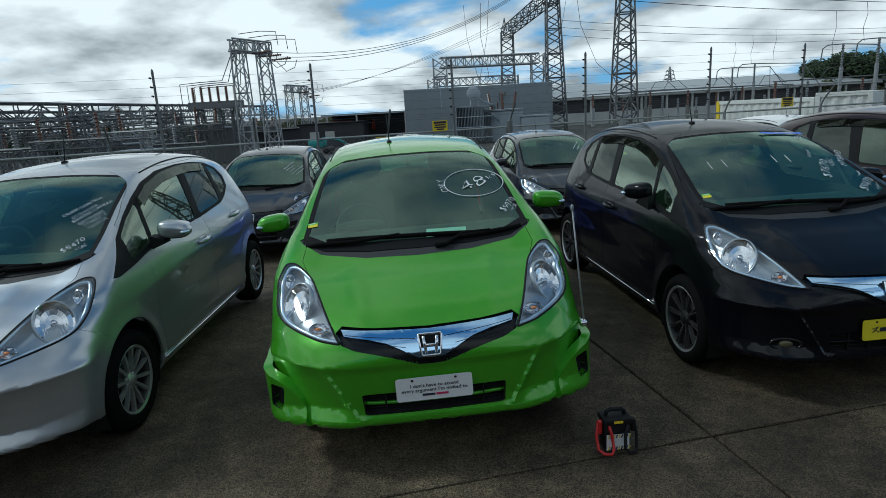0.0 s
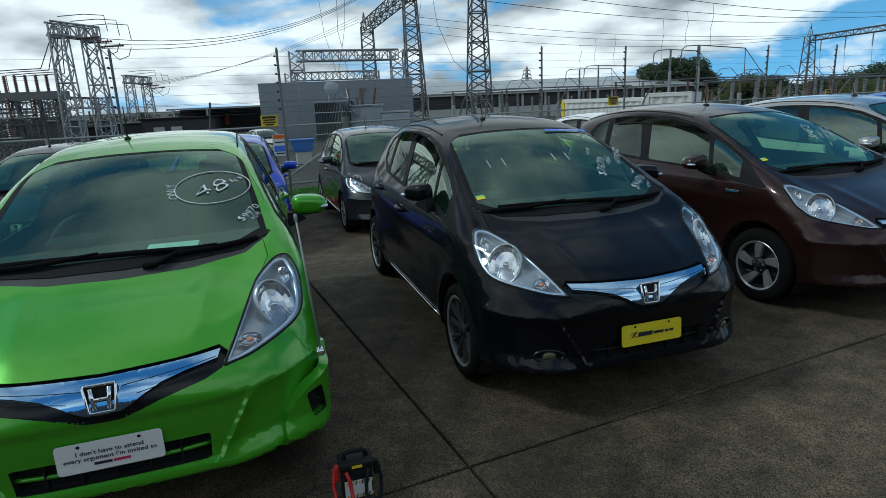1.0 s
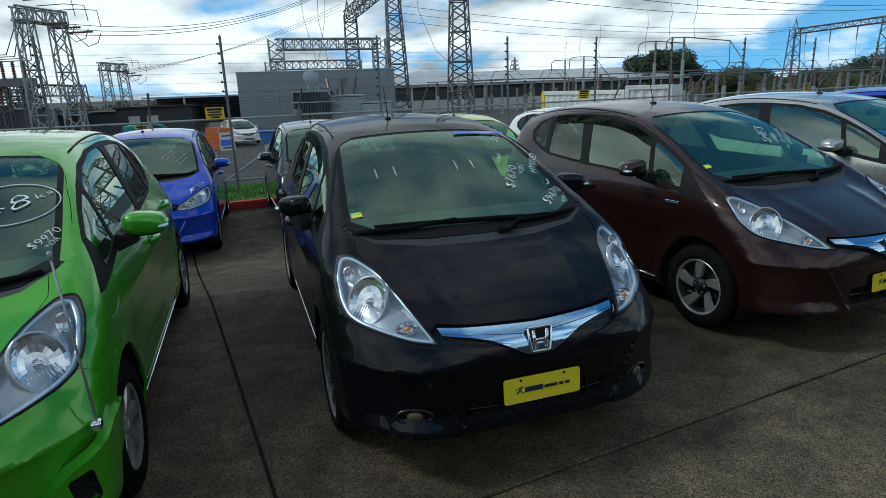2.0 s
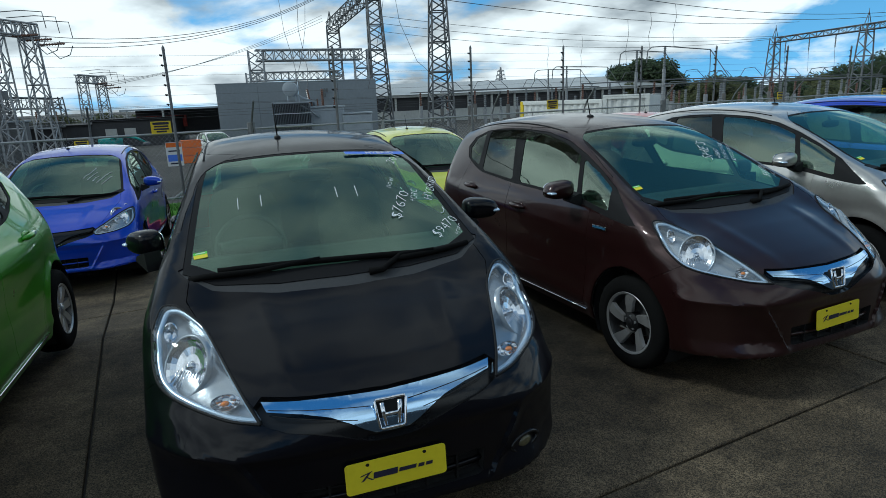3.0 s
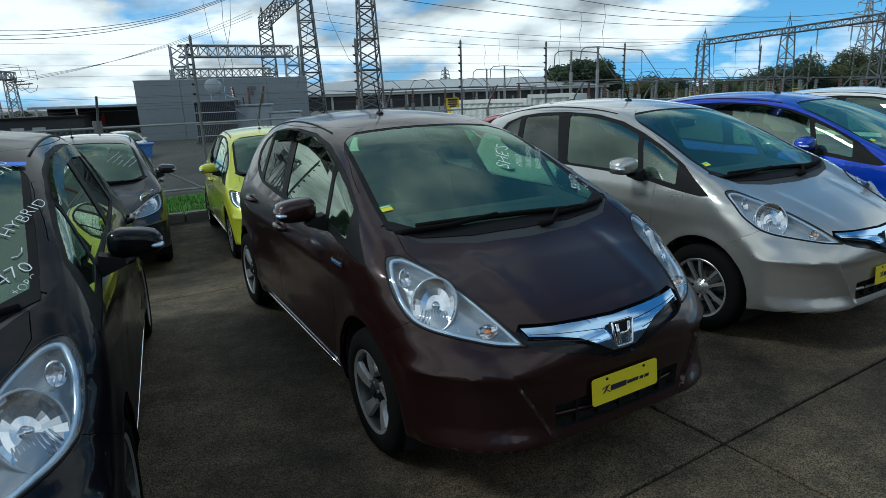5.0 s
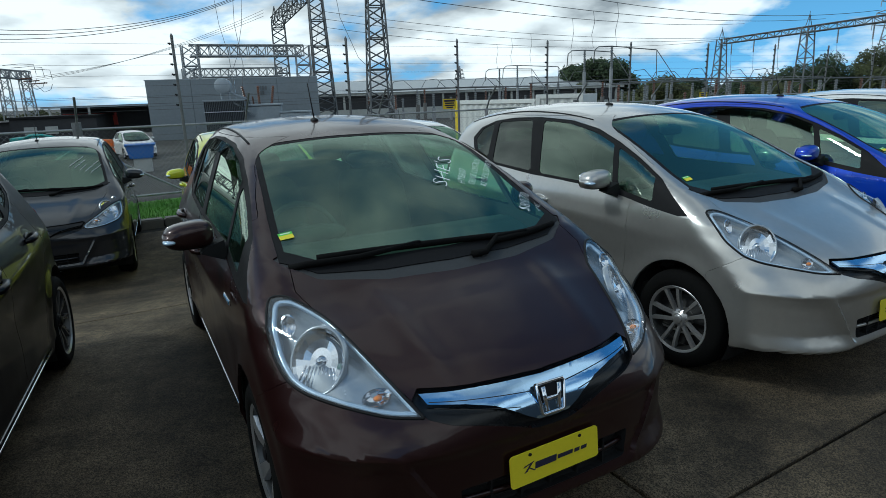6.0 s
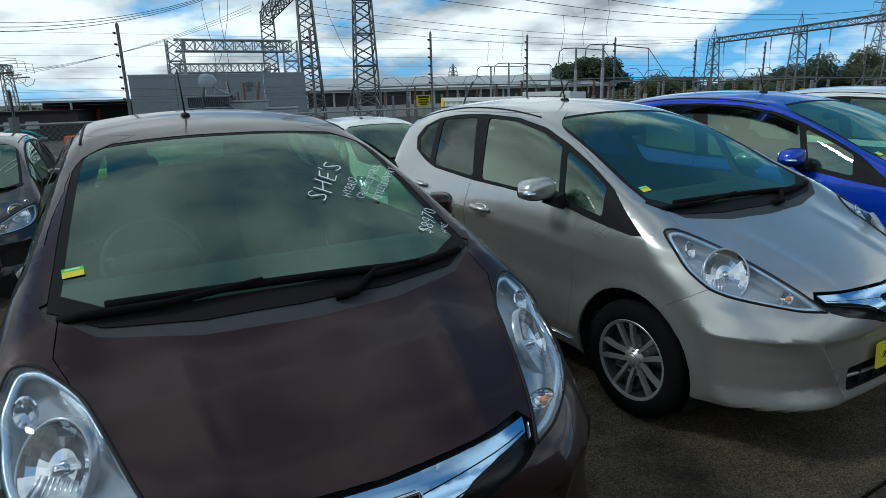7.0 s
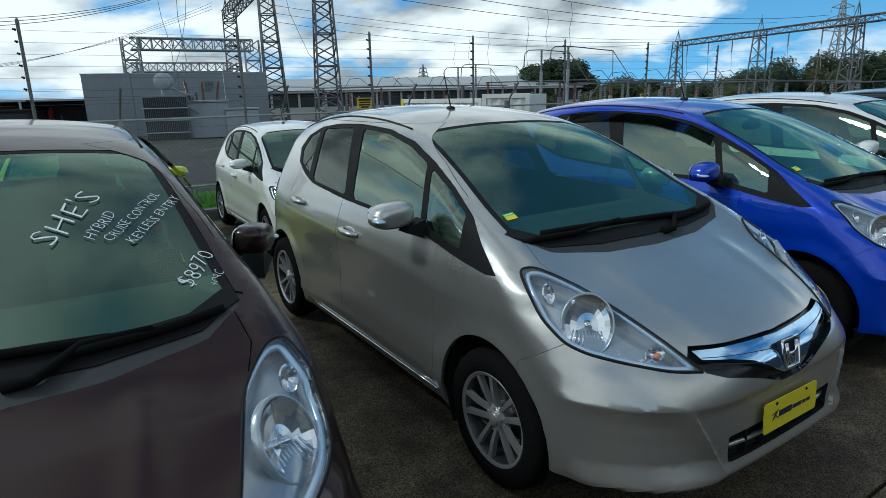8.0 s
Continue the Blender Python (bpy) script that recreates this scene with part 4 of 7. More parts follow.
        # handles
        for par, y, z in ((d, 1.27, 0.872), (d2, 2.09, 0.938)):
            q = bmesh.new()
            xx = 0.842 if par is d else 0.818
            tube(q, [(sx * (xx + 0.002), y - 0.095, z - 0.004), (sx * (xx + 0.028), y - 0.06, z), (sx * (xx + 0.034), y, z + 0.002), (sx * (xx + 0.028), y + 0.06, z + 0.006), (sx * (xx + 0.002), y + 0.09, z + 0.008)],
                 [0.012, 0.018, 0.019, 0.018, 0.012], 10)
            part("handle", q, P, par, smooth=True)
            q = bmesh.new()
            blob(q, (sx * (xx - 0.004), y, z), (0.009, 0.07, 0.032), 2.2)
            part("handle_cup", q, P, par, smooth=True)
        q = bmesh.new()    # bright sill line
        tube(q, [(sx * 0.822, y, 0.262) for y in np.linspace(0.42, 2.08, 8)], 0.006, 6)
        part("sill_strip", q, M_REFL, car, smooth=True)
    # inside
    part("lining", take(bm, lay, {0, 30, 31, 40}, lift=-0.018), M_LINING, car)
    for regions in ({10}, {20}, {21}):
        part("inner_shell", biggest(take(bm, lay, regions, lift=-0.018)), M_LINER, car)
    for o in car.children_recursive:
        if o.data and o.data.materials[0] in (M_GLASS, M_GLASS_SIDE, M_LENS):
            o.visible_shadow = False
    q = bmesh.new()
    prism(q, [(0.02, 0.90), (0.30, 0.985), (0.55, 0.99), (0.70, 0.95), (0.74, 0.80), (0.70, 0.55), (0.02, 0.55)], -0.72, 0.72, "yz")
    bmesh.ops.bevel(q, geom=q.edges[:], offset=0.03, segments=3, affect="EDGES")
    for v in q.verts:
        v.co.y += 0.14 * (abs(v.co.x) / 0.72) ** 2 * (1 if v.co.y < 0.4 else 0)
    part("dashboard", q, M_DASH, car, smooth=True, angle=40)
    q = bmesh.new()
    blob(q, (-0.36, 0.66, 1.005), (0.16, 0.09, 0.035), 2.6)
    part("instrument_hood", q, M_DASH, car, smooth=True)
    q = bmesh.new()
    m = Matrix.Translation((-0.36, 0.84, 0.95)) @ Matrix.Rotation(radians(62), 4, "X")
    tube(q, [m @ Vector((0.185 * math.cos(a), 0.185 * math.sin(a), 0)) for a in np.linspace(0, 2 * math.pi, 32, endpoint=False)], 0.015, 8, True)
    for a in (0.2, math.pi - 0.2, -math.pi / 2):
        rod(q, m @ Vector((0, 0, 0.01)), m @ Vector((0.18 * math.cos(a), 0.18 * math.sin(a), 0)), 0.018)
    lathe(q, [(0, -0.02), (0.06, -0.02), (0.07, 0.02), (0, 0.03)], 16, m)
    part("steering_wheel", q, M_DASH, car, smooth=True)
    seat = seat or M_SEAT
    add_seat(car, -0.36, 1.20, seat)
    add_seat(car, 0.36, 1.20, seat)
    add_seat(car, 0.0, 2.05, seat, 0.62)
    q = bmesh.new()
    box(q, 0, 1.3, 0.36, 1.5, 3.0, 0.16)
    part("cabin_floor", q, M_DASH, car)
    q = bmesh.new()
    blob(q, (0, 0.80, 1.335), (0.12, 0.022, 0.035), 3)
    rod(q, (0, 0.80, 1.35), (0, 0.83, 1.405), 0.01)
    part("rear_view_mirror", q, M_TRIM, car, smooth=True)
    # wheel housings
    for sx in (1, -1):
        for cy in (0.0, 2.5):
            q = bmesh.new()
            lathe(q, [(0.0, -0.22), (0.345, -0.22), (0.352, 0.02), (0.345, 0.075)], 36, Matrix.Translation((sx * 0.74, cy, 0.315)) @ Matrix.Rotation(sx * math.pi / 2, 4, "Y"))
            bmesh.ops.delete(q, geom=[v for v in q.verts if v.co.z < 0.12], context="VERTS")
            part("wheel_housing", q, M_LINER, car)
    # roof joint strips and aerial
    for sx in (1, -1):
        q = bmesh.new()
        tube(q, [(sx * x, y, roof_z(x, y) - 0.001) for x, y in ((0.556 - 0.035 * k / 12, 1.02 + 1.60 * k / 12) for k in range(13))], 0.0065, 6)
        part("roof_strip", q, M_TRIM, car, smooth=True)
    q = bmesh.new()
    z = roof_z(0.12, 1.30)
    blob(q, (-0.12, 1.30, z), (0.020, 0.035, 0.016), 2.4)
    rod(q, (-0.12, 1.30, z + 0.01), (-0.125, 1.36, z + 0.21), 0.0045, 6, 0.003)
    part("aerial", q, M_TRIM, car, "short black roof aerial", smooth=True)
    # wipers
    for x0, y0, x1, y1, bx, by in ((-0.53, 0.040, 0.33, -0.012, -0.645, 0.028), (0.24, -0.038, 0.62, 0.035, 0.10, -0.085)):
        q = bmesh.new()
        tube(q, [(x, y, top_z(x, y) + 0.012) for x, y in ((x0 + (x1 - x0) * k / 8, y0 + (y1 - y0) * k / 8 - 0.012 * math.sin(math.pi * k / 8)) for k in range(9))], 0.014, 7)
        w = part("wiper", q, M_RUBBER, car, smooth=True)
        q = bmesh.new()
        mx, my = (x0 + x1) / 2, (y0 + y1) / 2
        tube(q, [(bx, by, top_z(bx, by) + 0.004), (bx + 0.06, by - 0.012, top_z(bx + 0.06, by - 0.012) + 0.016), (mx * 0.5 + bx * 0.5, my - 0.022, top_z(mx * 0.5 + bx * 0.5, my - 0.022) + 0.018), (mx, my - 0.012, top_z(mx, my) + 0.016)], [0.018, 0.014, 0.012, 0.010], 8)
        part("wiper_arm", q, M_RUBBER, w, smooth=True)
    # fine grooves along the chrome wings, their shade drawn as black lines
    for sx in (-1, 1):
        for x0, z0, x1, z1, r in ((0.07, 0.712, 0.41, 0.738, 0.0022), (0.12, 0.680, 0.40, 0.724, 0.0018)):
            q = bmesh.new()
            tube(q, [(sx * x, nose_y(x, z) - 0.0035, z) for x, z in ((x0 + (x1 - x0) * k / 6, z0 + (z1 - z0) * k / 6) for k in range(7))], r, 5)
            part("groove", q, M_GLOSSBLK, grille)
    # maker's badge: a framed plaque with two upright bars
    q = bmesh.new()
    bt = Matrix.Translation((0, nose_y(0, 0.688) - 0.016, 0.688)) @ Matrix.Rotation(radians(-14), 4, "X") @ Matrix.Scale(1.14, 4)
    ring = [(-0.050, 0.040), (-0.046, 0.046), (0.046, 0.046), (0.050, 0.040), (0.040, -0.042), (0.034, -0.047), (-0.034, -0.047), (-0.040, -0.042)]
    tube(q, [bt @ Vector((x, 0, z)) for x, z in ring], 0.0055, 8, True)
    for sx in (-1, 1):
        rod(q, bt @ Vector((sx * 0.029, 0, 0.036)), bt @ Vector((sx * 0.021, 0, -0.037)), 0.010, 6, 0.0075)
    rod(q, bt @ Vector((-0.024, 0, -0.002)), bt @ Vector((0.024, 0, -0.002)), 0.008, 6)
    badge = part("badge", q, M_CHROME, car, "chrome maker's badge on black", smooth=True)
    q = bmesh.new()
    prism(q, [(x * 0.98, z * 0.98) for x, z in ring], 0.006, 0.02, "xz")
    bmesh.ops.transform(q, matrix=bt, verts=q.verts[:])
    part("badge_back", q, M_LINER, badge)
    bm.free()
    return car


def add_visors(car, rear=True):
    """Smoked rain visors over the side windows."""
    line = ((0.70, 1.285), (0.90, 1.352), (1.18, 1.402), (1.46, 1.420), (1.70, 1.423), (2.04, 1.402))
    for sx in (1, -1):
        for pts in (line[:4], line[3:])[: 2 if rear else 1]:
            q = bmesh.new()
            prev = None
            for y, z in pts:
                for_x = float(spline(SIDE_Z, SIDE_X, np.array([z]))[0]) - 0.07 * max((y - 1.5) / 1.3, 0) ** 2
                a = q.verts.new((sx * (for_x + 0.006), y, z + 0.014))
                b = q.verts.new((sx * (for_x + 0.036), y, z - 0.050))
                if prev:
                    q.faces.new((prev[0], a, b, prev[1]))
                prev = (a, b)
            bmesh.ops.solidify(q, geom=q.faces[:], thickness=0.004)
            part("rain_visor", q, M_GLASS_DARK, car, "smoked rain visor", smooth=True)


def repaint(car, mat, seat=None):
    for o in (car, *car.children_recursive):
        for s in o.material_slots:
            if s.material == M_SILVER:
                s.link = "OBJECT"
                s.material = mat
            elif seat and s.material == M_SEAT:
                s.link = "OBJECT"
                s.material = seat




# ---------------------------------------------------------------- ground
ROW_TURN = radians(14.1)                 # the yard's joints, kerb and fences run at this angle
ROW_U = Vector((math.cos(ROW_TURN), math.sin(ROW_TURN), 0))
ROW_V = Vector((-math.sin(ROW_TURN), math.cos(ROW_TURN), 0))
JOINT = Vector((1.737, 3.066, 0))         # where two joints of the slabs cross


def yard(u, v, z=0.0):
    """A place from metres along the row and across it, from the crossing of the joints."""
    return JOINT + ROW_U * u + ROW_V * v + Vector((0, 0, z))


def fall(v):
    """Height of the ground: level under the front row, falling a little to the kerb, level again behind the fence."""
    return float(np.interp(v, (3.4, 5.2, 7.6, 9.25, 9.4, 10.6, 13.0, 22.0, 36.0), (0.0, -0.23, -0.26, -0.26, -0.20, -0.06, -0.15, -0.65, FAR_Z)))


FAR_Z = -1.3


def concrete(name, base, light):
    m = bpy.data.materials.new(name)
    m.use_nodes = True
    nt = m.node_tree
    N, L = nt.nodes.new, nt.links.new
    b = nt.nodes["Principled BSDF"]
    geo = N("ShaderNodeNewGeometry")
    info = N("ShaderNodeObjectInfo")

    def noise_at(scale, detail=4, rough=0.6):
        n = N("ShaderNodeTexNoise")
        n.inputs["Scale"].default_value, n.inputs["Detail"].default_value, n.inputs["Roughness"].default_value = scale, detail, rough
        L(geo.outputs["Position"], n.inputs["Vector"])
        return n.outputs["Fac"]

    def ramp(src, a, b2, ca, cb):
        r = N("ShaderNodeValToRGB")
        r.color_ramp.elements[0].position, r.color_ramp.elements[1].position = a, b2
        r.color_ramp.elements[0].color, r.color_ramp.elements[1].color = (*ca, 1), (*cb, 1)
        L(src, r.inputs[0])
        return r.outputs[0]
    # exposed stones
    v = N("ShaderNodeTexVoronoi"); v.inputs["Scale"].default_value = 190.0
    L(geo.outputs["Position"], v.inputs["Vector"])
    sep = N("ShaderNodeSeparateColor"); L(v.outputs["Color"], sep.inputs[0])
    stone = ramp(sep.outputs[0], 0.15, 0.95, tuple(c * 0.55 for c in base), light)
    big = ramp(noise_at(0.55, 6), 0.36, 0.66, (0.34, 0.33, 0.32), (1.12, 1.10, 1.05))
    mid = ramp(noise_at(4.2, 9, 0.74), 0.34, 0.68, (0.42, 0.415, 0.40), (1.42, 1.39, 1.30))
    m1 = N("ShaderNodeMix"); m1.data_type = "RGBA"; m1.blend_type = "MULTIPLY"; m1.inputs["Factor"].default_value = 1.0
    L(stone, m1.inputs["A"]); L(big, m1.inputs["B"])
    m2 = N("ShaderNodeMix"); m2.data_type = "RGBA"; m2.blend_type = "MULTIPLY"; m2.inputs["Factor"].default_value = 1.0
    L(m1.outputs["Result"], m2.inputs["A"]); L(mid, m2.inputs["B"])
    each = N("ShaderNodeMapRange"); each.inputs["To Min"].default_value, each.inputs["To Max"].default_value = 0.86, 1.14
    L(info.outputs["Random"], each.inputs["Value"])
    sc = N("ShaderNodeVectorMath"); sc.operation = "SCALE"
    L(m2.outputs["Result"], sc.inputs[0]); L(each.outputs[0], sc.inputs["Scale"])
    # oil and tyre stains
    st = ramp(noise_at(1.1, 3, 0.5), 0.60, 0.70, (1, 1, 1), (0.45, 0.44, 0.43))
    m3 = N("ShaderNodeMix"); m3.data_type = "RGBA"; m3.blend_type = "MULTIPLY"; m3.inputs["Factor"].default_value = 1.0
    L(sc.outputs[0], m3.inputs["A"]); L(st, m3.inputs["B"])
    L(m3.outputs["Result"], b.inputs["Base Color"])
    b.inputs["Roughness"].default_value = 0.78
    b.inputs["Specular IOR Level"].default_value = 0.35
    bp = N("ShaderNodeBump"); bp.inputs["Distance"].default_value = 0.003
    L(v.outputs["Distance"], bp.inputs["Height"])
    bp2 = N("ShaderNodeBump"); bp2.inputs["Distance"].default_value = 0.006
    L(noise_at(22, 6), bp2.inputs["Height"]); L(bp.outputs[0], bp2.inputs["Normal"]); L(bp2.outputs[0], b.inputs["Normal"])
    return m


M_CONC = concrete("aggregate_concrete", (0.086, 0.069, 0.047), (0.25, 0.20, 0.138))
M_GRAVEL = concrete("yard_gravel", (0.06, 0.06, 0.06), (0.15, 0.15, 0.145))
M_ASPHALT = concrete("asphalt", (0.045, 0.045, 0.047), (0.085, 0.085, 0.085))
M_SOIL = material("dark_joint_fill", (0.018, 0.016, 0.014), 0.95)
M_GRASS = material("grass", (0.075, 0.20, 0.018), 0.9, vary=0.4, scale=3)
M_KERB = material("kerb_concrete", (0.17, 0.165, 0.155), 0.85, vary=0.2, scale=4, bump=0.004)
M_KERBRED = material("red_kerb_paint", (0.42, 0.035, 0.03), 0.7, vary=0.25, scale=6)

SLAB, KERB_V, MESH_V, POLE_V = 4.43, 9.25, 10.6, 10.05


def build_ground():
    bm = bmesh.new()
    us = (-1500, -200, -60, -25, -10, 0, 10, 25, 60, 200, 1500)
    vs = (-1500, -200, -30, 0, 3.4, 5.2, 7.6, KERB_V, KERB_V + 0.15, MESH_V, 13, 22, 36, 60, 200, 1500)
    g = [[bm.verts.new(yard(u, v, fall(v) - 0.03)) for u in us] for v in vs]
    for j in range(len(vs) - 1):
        for i in range(len(us) - 1):
            f = bm.faces.new((g[j][i], g[j][i + 1], g[j + 1][i + 1], g[j + 1][i]))
            f.material_index = 0 if vs[j] < KERB_V else (2 if MESH_V <= vs[j] < 36 else 1)
    ground = tagged(link_mesh("ground", bm, [M_SOIL, M_GRAVEL, M_ASPHALT], smooth=True), "dark ground with an asphalt lane and grey gravel behind the fence", "ground", kind="structure")
    # grass strip between kerb and fence
    bm = bmesh.new()
    n = 60
    rng = random.Random(4)
    rows = [[bm.verts.new(yard(-22 + 60 * i / n, KERB_V + 0.14 + (MESH_V + 0.05 - KERB_V - 0.14) * j / 6, -0.17 + 0.02 * j + 0.03 * rng.random())) for i in range(n + 1)] for j in range(7)]
    for j in range(6):
        for i in range(n):
            bm.faces.new((rows[j][i], rows[j][i + 1], rows[j + 1][i + 1], rows[j + 1][i]))
    tagged(link_mesh("lawn", bm, M_GRASS, smooth=True), "bright green mown grass strip behind the kerb", "grass", kind="structure")
    bm = bmesh.new()
    for _ in range(26000):
        v = rng.uniform(KERB_V + 0.14, MESH_V)
        p = yard(rng.uniform(-9, 14), v, -0.17 + 0.08 * (v - KERB_V))
        a, h, w = rng.uniform(0, 6.283), rng.uniform(0.05, 0.11), 0.006
        d = Vector((math.cos(a), math.sin(a), 0))
        t = Vector((rng.uniform(-0.04, 0.04), rng.uniform(-0.04, 0.04), h))
        bm.faces.new((bm.verts.new(p - d * w), bm.verts.new(p + d * w), bm.verts.new(p + t)))
    tagged(link_mesh("grass_blades", bm, M_GRASS), "short green grass blades on the strip", "grass", kind="stuff")
    return ground


GROUND = build_ground()


def build_shade_wall():
    """A plain unseen wall behind the walk, added to block low skylight from noses."""
    bm = bmesh.new()
    v = [bm.verts.new(p) for p in (yard(-45, -15.3, -0.02), yard(45, -15.3, -0.02), yard(45, -15.0, -0.02), yard(-45, -15.0, -0.02))]
    f = bm.faces.new(v)
    r = bmesh.ops.extrude_face_region(bm, geom=[f])
    for w in r["geom"]:
        if isinstance(w, bmesh.types.BMVert):
            w.co.z += 6.5
    bmesh.ops.recalc_face_normals(bm, faces=bm.faces[:])
    tagged(link_mesh("wall_south", bm, M_DARKWALL), "plain dark wall out of view, added to shade the car noses", "wall", kind="structure")


build_shade_wall()




# ---------------------------------------------------------------- lattice steel
def bar(bm, a, b, r):
    rod(bm, a, b, r, 4)


def column(bm, base, top, w0, w1, panels, r, br=None):
    """A four-legged lattice column between two centres."""
    base, top = Vector(base), Vector(top)
    br = br or r * 0.6
    cor = ((-1, -1), (1, -1), (1, 1), (-1, 1))

    def at(t, c):
        w = (w0 + (w1 - w0) * t) / 2
        p = base.lerp(top, t)
        return p + Vector((c[0] * w, c[1] * w, 0))
    for c in cor:
        bar(bm, at(0, c), at(1, c), r)
    for k in range(panels):
        t0, t1 = k / panels, (k + 1) / panels
        for i in range(4):
            a, b = cor[i], cor[(i + 1) % 4]
            if (k + i) % 2:
                a, b = b, a
            bar(bm, at(t0, a), at(t1, b), br)
            if k % 3 == 0:
                bar(bm, at(t1, a), at(t1, b), br)


def truss(bm, a, b, w, h, panels, r, br=None):
    """A box truss from a to b; a and b are the middles of its top side."""
    a, b = Vector(a), Vector(b)
    br = br or r * 0.6
    d = (b - a).normalized()
    side_v = Vector((-d.y, d.x, 0)).normalized() * (w / 2)
    down = Vector((0, 0, -h))

    def at(t, c):
        return a.lerp(b, t) + side_v * c[0] + down * c[1]
    cor = ((-1, 0), (1, 0), (1, 1), (-1, 1))
    for c in cor:
        bar(bm, at(0, c), at(1, c), r)
    for k in range(panels):
        t0, t1 = k / panels, (k + 1) / panels
        for i in range(4):
            p, q = cor[i], cor[(i + 1) % 4]
            if (k + i) % 2:
                p, q = q, p
            bar(bm, at(t0, p), at(t1, q), br)
        for i in (1, 3):
            bar(bm, at(t1, cor[i]), at(t1, cor[(i + 1) % 4]), br)


def insulator(bm, base, h, r=0.09, sheds=8, tilt=None):
    """A ribbed porcelain post."""
    prof = [(0.0, 0.0), (r * 0.7, 0.0)]
    for k in range(sheds):
        z0 = h * (k + 0.2) / sheds
        prof += [(r * 0.55, z0), (r, z0 + h * 0.15 / sheds), (r * 0.55, z0 + h * 0.6 / sheds)]
    prof += [(r * 0.6, h), (0.0, h)]
    m = Matrix.Translation(base)
    if tilt is not None:
        m = m @ Vector(tilt).to_track_quat("Z", "Y").to_matrix().to_4x4()
    lathe(bm, prof, 8, m)


def sag(a, b, drop, n=14):
    a, b = Vector(a), Vector(b)
    return [a.lerp(b, k / n) - Vector((0, 0, 4 * drop * (k / n) * (1 - k / n))) for k in range(n + 1)]


def wire_thing(name, lines, r, label, category="cable", mat=None):
    """Overhead conductors that hang together: an Empty with each wire as a part."""
    top = empty(name)
    tagged(top, label, category)
    for pts in lines:
        bm = bmesh.new()
        tube(bm, pts, r, 4)
        part("wire", bm, mat or M_WIRE, top)
    return top


YARD_Z = -1.2
MIDDLE, MIDDLE_NOW = Vector((3.2, 1.7, 1.69)), Vector((3.25, 1.8, 1.68))


def set_out(build, size, old=MIDDLE, now=MIDDLE_NOW, turn=0.0):
    """Builds some things from their plan, drawn smaller, and sets them out at their true size: old is carried to now. Feet end at the ground."""
    before = set(bpy.data.objects)
    build()
    bpy.context.view_layer.update()
    m = Matrix.Translation(now) @ Matrix.Rotation(radians(turn), 4, "Z") @ Matrix.Scale(size, 4) @ Matrix.Translation(-Vector(old))
    for top in [o for o in bpy.data.objects if o not in before and o.parent is None]:
        kids = [(k, m @ k.matrix_world) for k in top.children_recursive]
        foot = Vector((0, 0, 0))
        for k, w in kids:
            k.data.transform(w)
            for v in k.data.vertices:
                v.co.z = max(v.co.z, FAR_Z - 0.02)
        low = kids[0][0].data.vertices
        foot = Vector((sum(v.co.x for v in low) / len(low), sum(v.co.y for v in low) / len(low), FAR_Z))
        top.matrix_basis = Matrix.Translation(foot)
        for k, w in kids:
            k.data.transform(Matrix.Translation(-foot))
            k.matrix_parent_inverse = Matrix()
            k.matrix_basis = Matrix()


def steel_thing(name, label, parts, category="steel structure", mat=None):
    """parts: (part name, mesh, material)."""
    top = empty(name)
    tagged(top, label, category)
    for pn, bm, m in parts:
        part(pn, bm, m or mat or M_STEEL, top)
    return top


# ---------------------------------------------------------------- grey blast wall, transformer and portals behind it
def build_wall():
    h = empty("blast_wall", pose(-2.65, 38.0, YARD_Z, 0, 0, -6.6))
    tagged(h, "grey painted concrete blast wall beside a transformer", "wall")
    top = 2.87 - YARD_Z
    for k in range(4):
        bm = bmesh.new()
        box(bm, 1.18 + 2.355 * k, 0.15, top / 2, 2.34, 0.30, top, bevel=0.01)
        part("panel", bm, M_WALL, h)
    bm = bmesh.new()
    box(bm, 4.7, 0.15, top + 0.02, 9.45, 0.34, 0.05)
    part("capping", bm, M_TRAFO, h)
    for x, w in ((0.15, 0.3), (9.27, 0.3)):
        bm = bmesh.new()
        box(bm, x, 3.0, top / 2, w, 5.4, top - 0.02, bevel=0.01)
        part("return_wall", bm, M_WALL, h)
    bm = bmesh.new()
    for k in range(5):
        box(bm, 6.1 + 0.16 * (k % 3), -0.05, top - 0.55 - 0.28 * (k // 3), 0.10, 0.08, 0.22)
    part("bracket", bm, M_STEEL_DK, h)


set_out(build_wall, 1.5, (-2.65, 38.0, 2.87), (-4.77, 58.86, 3.60), 7.5)


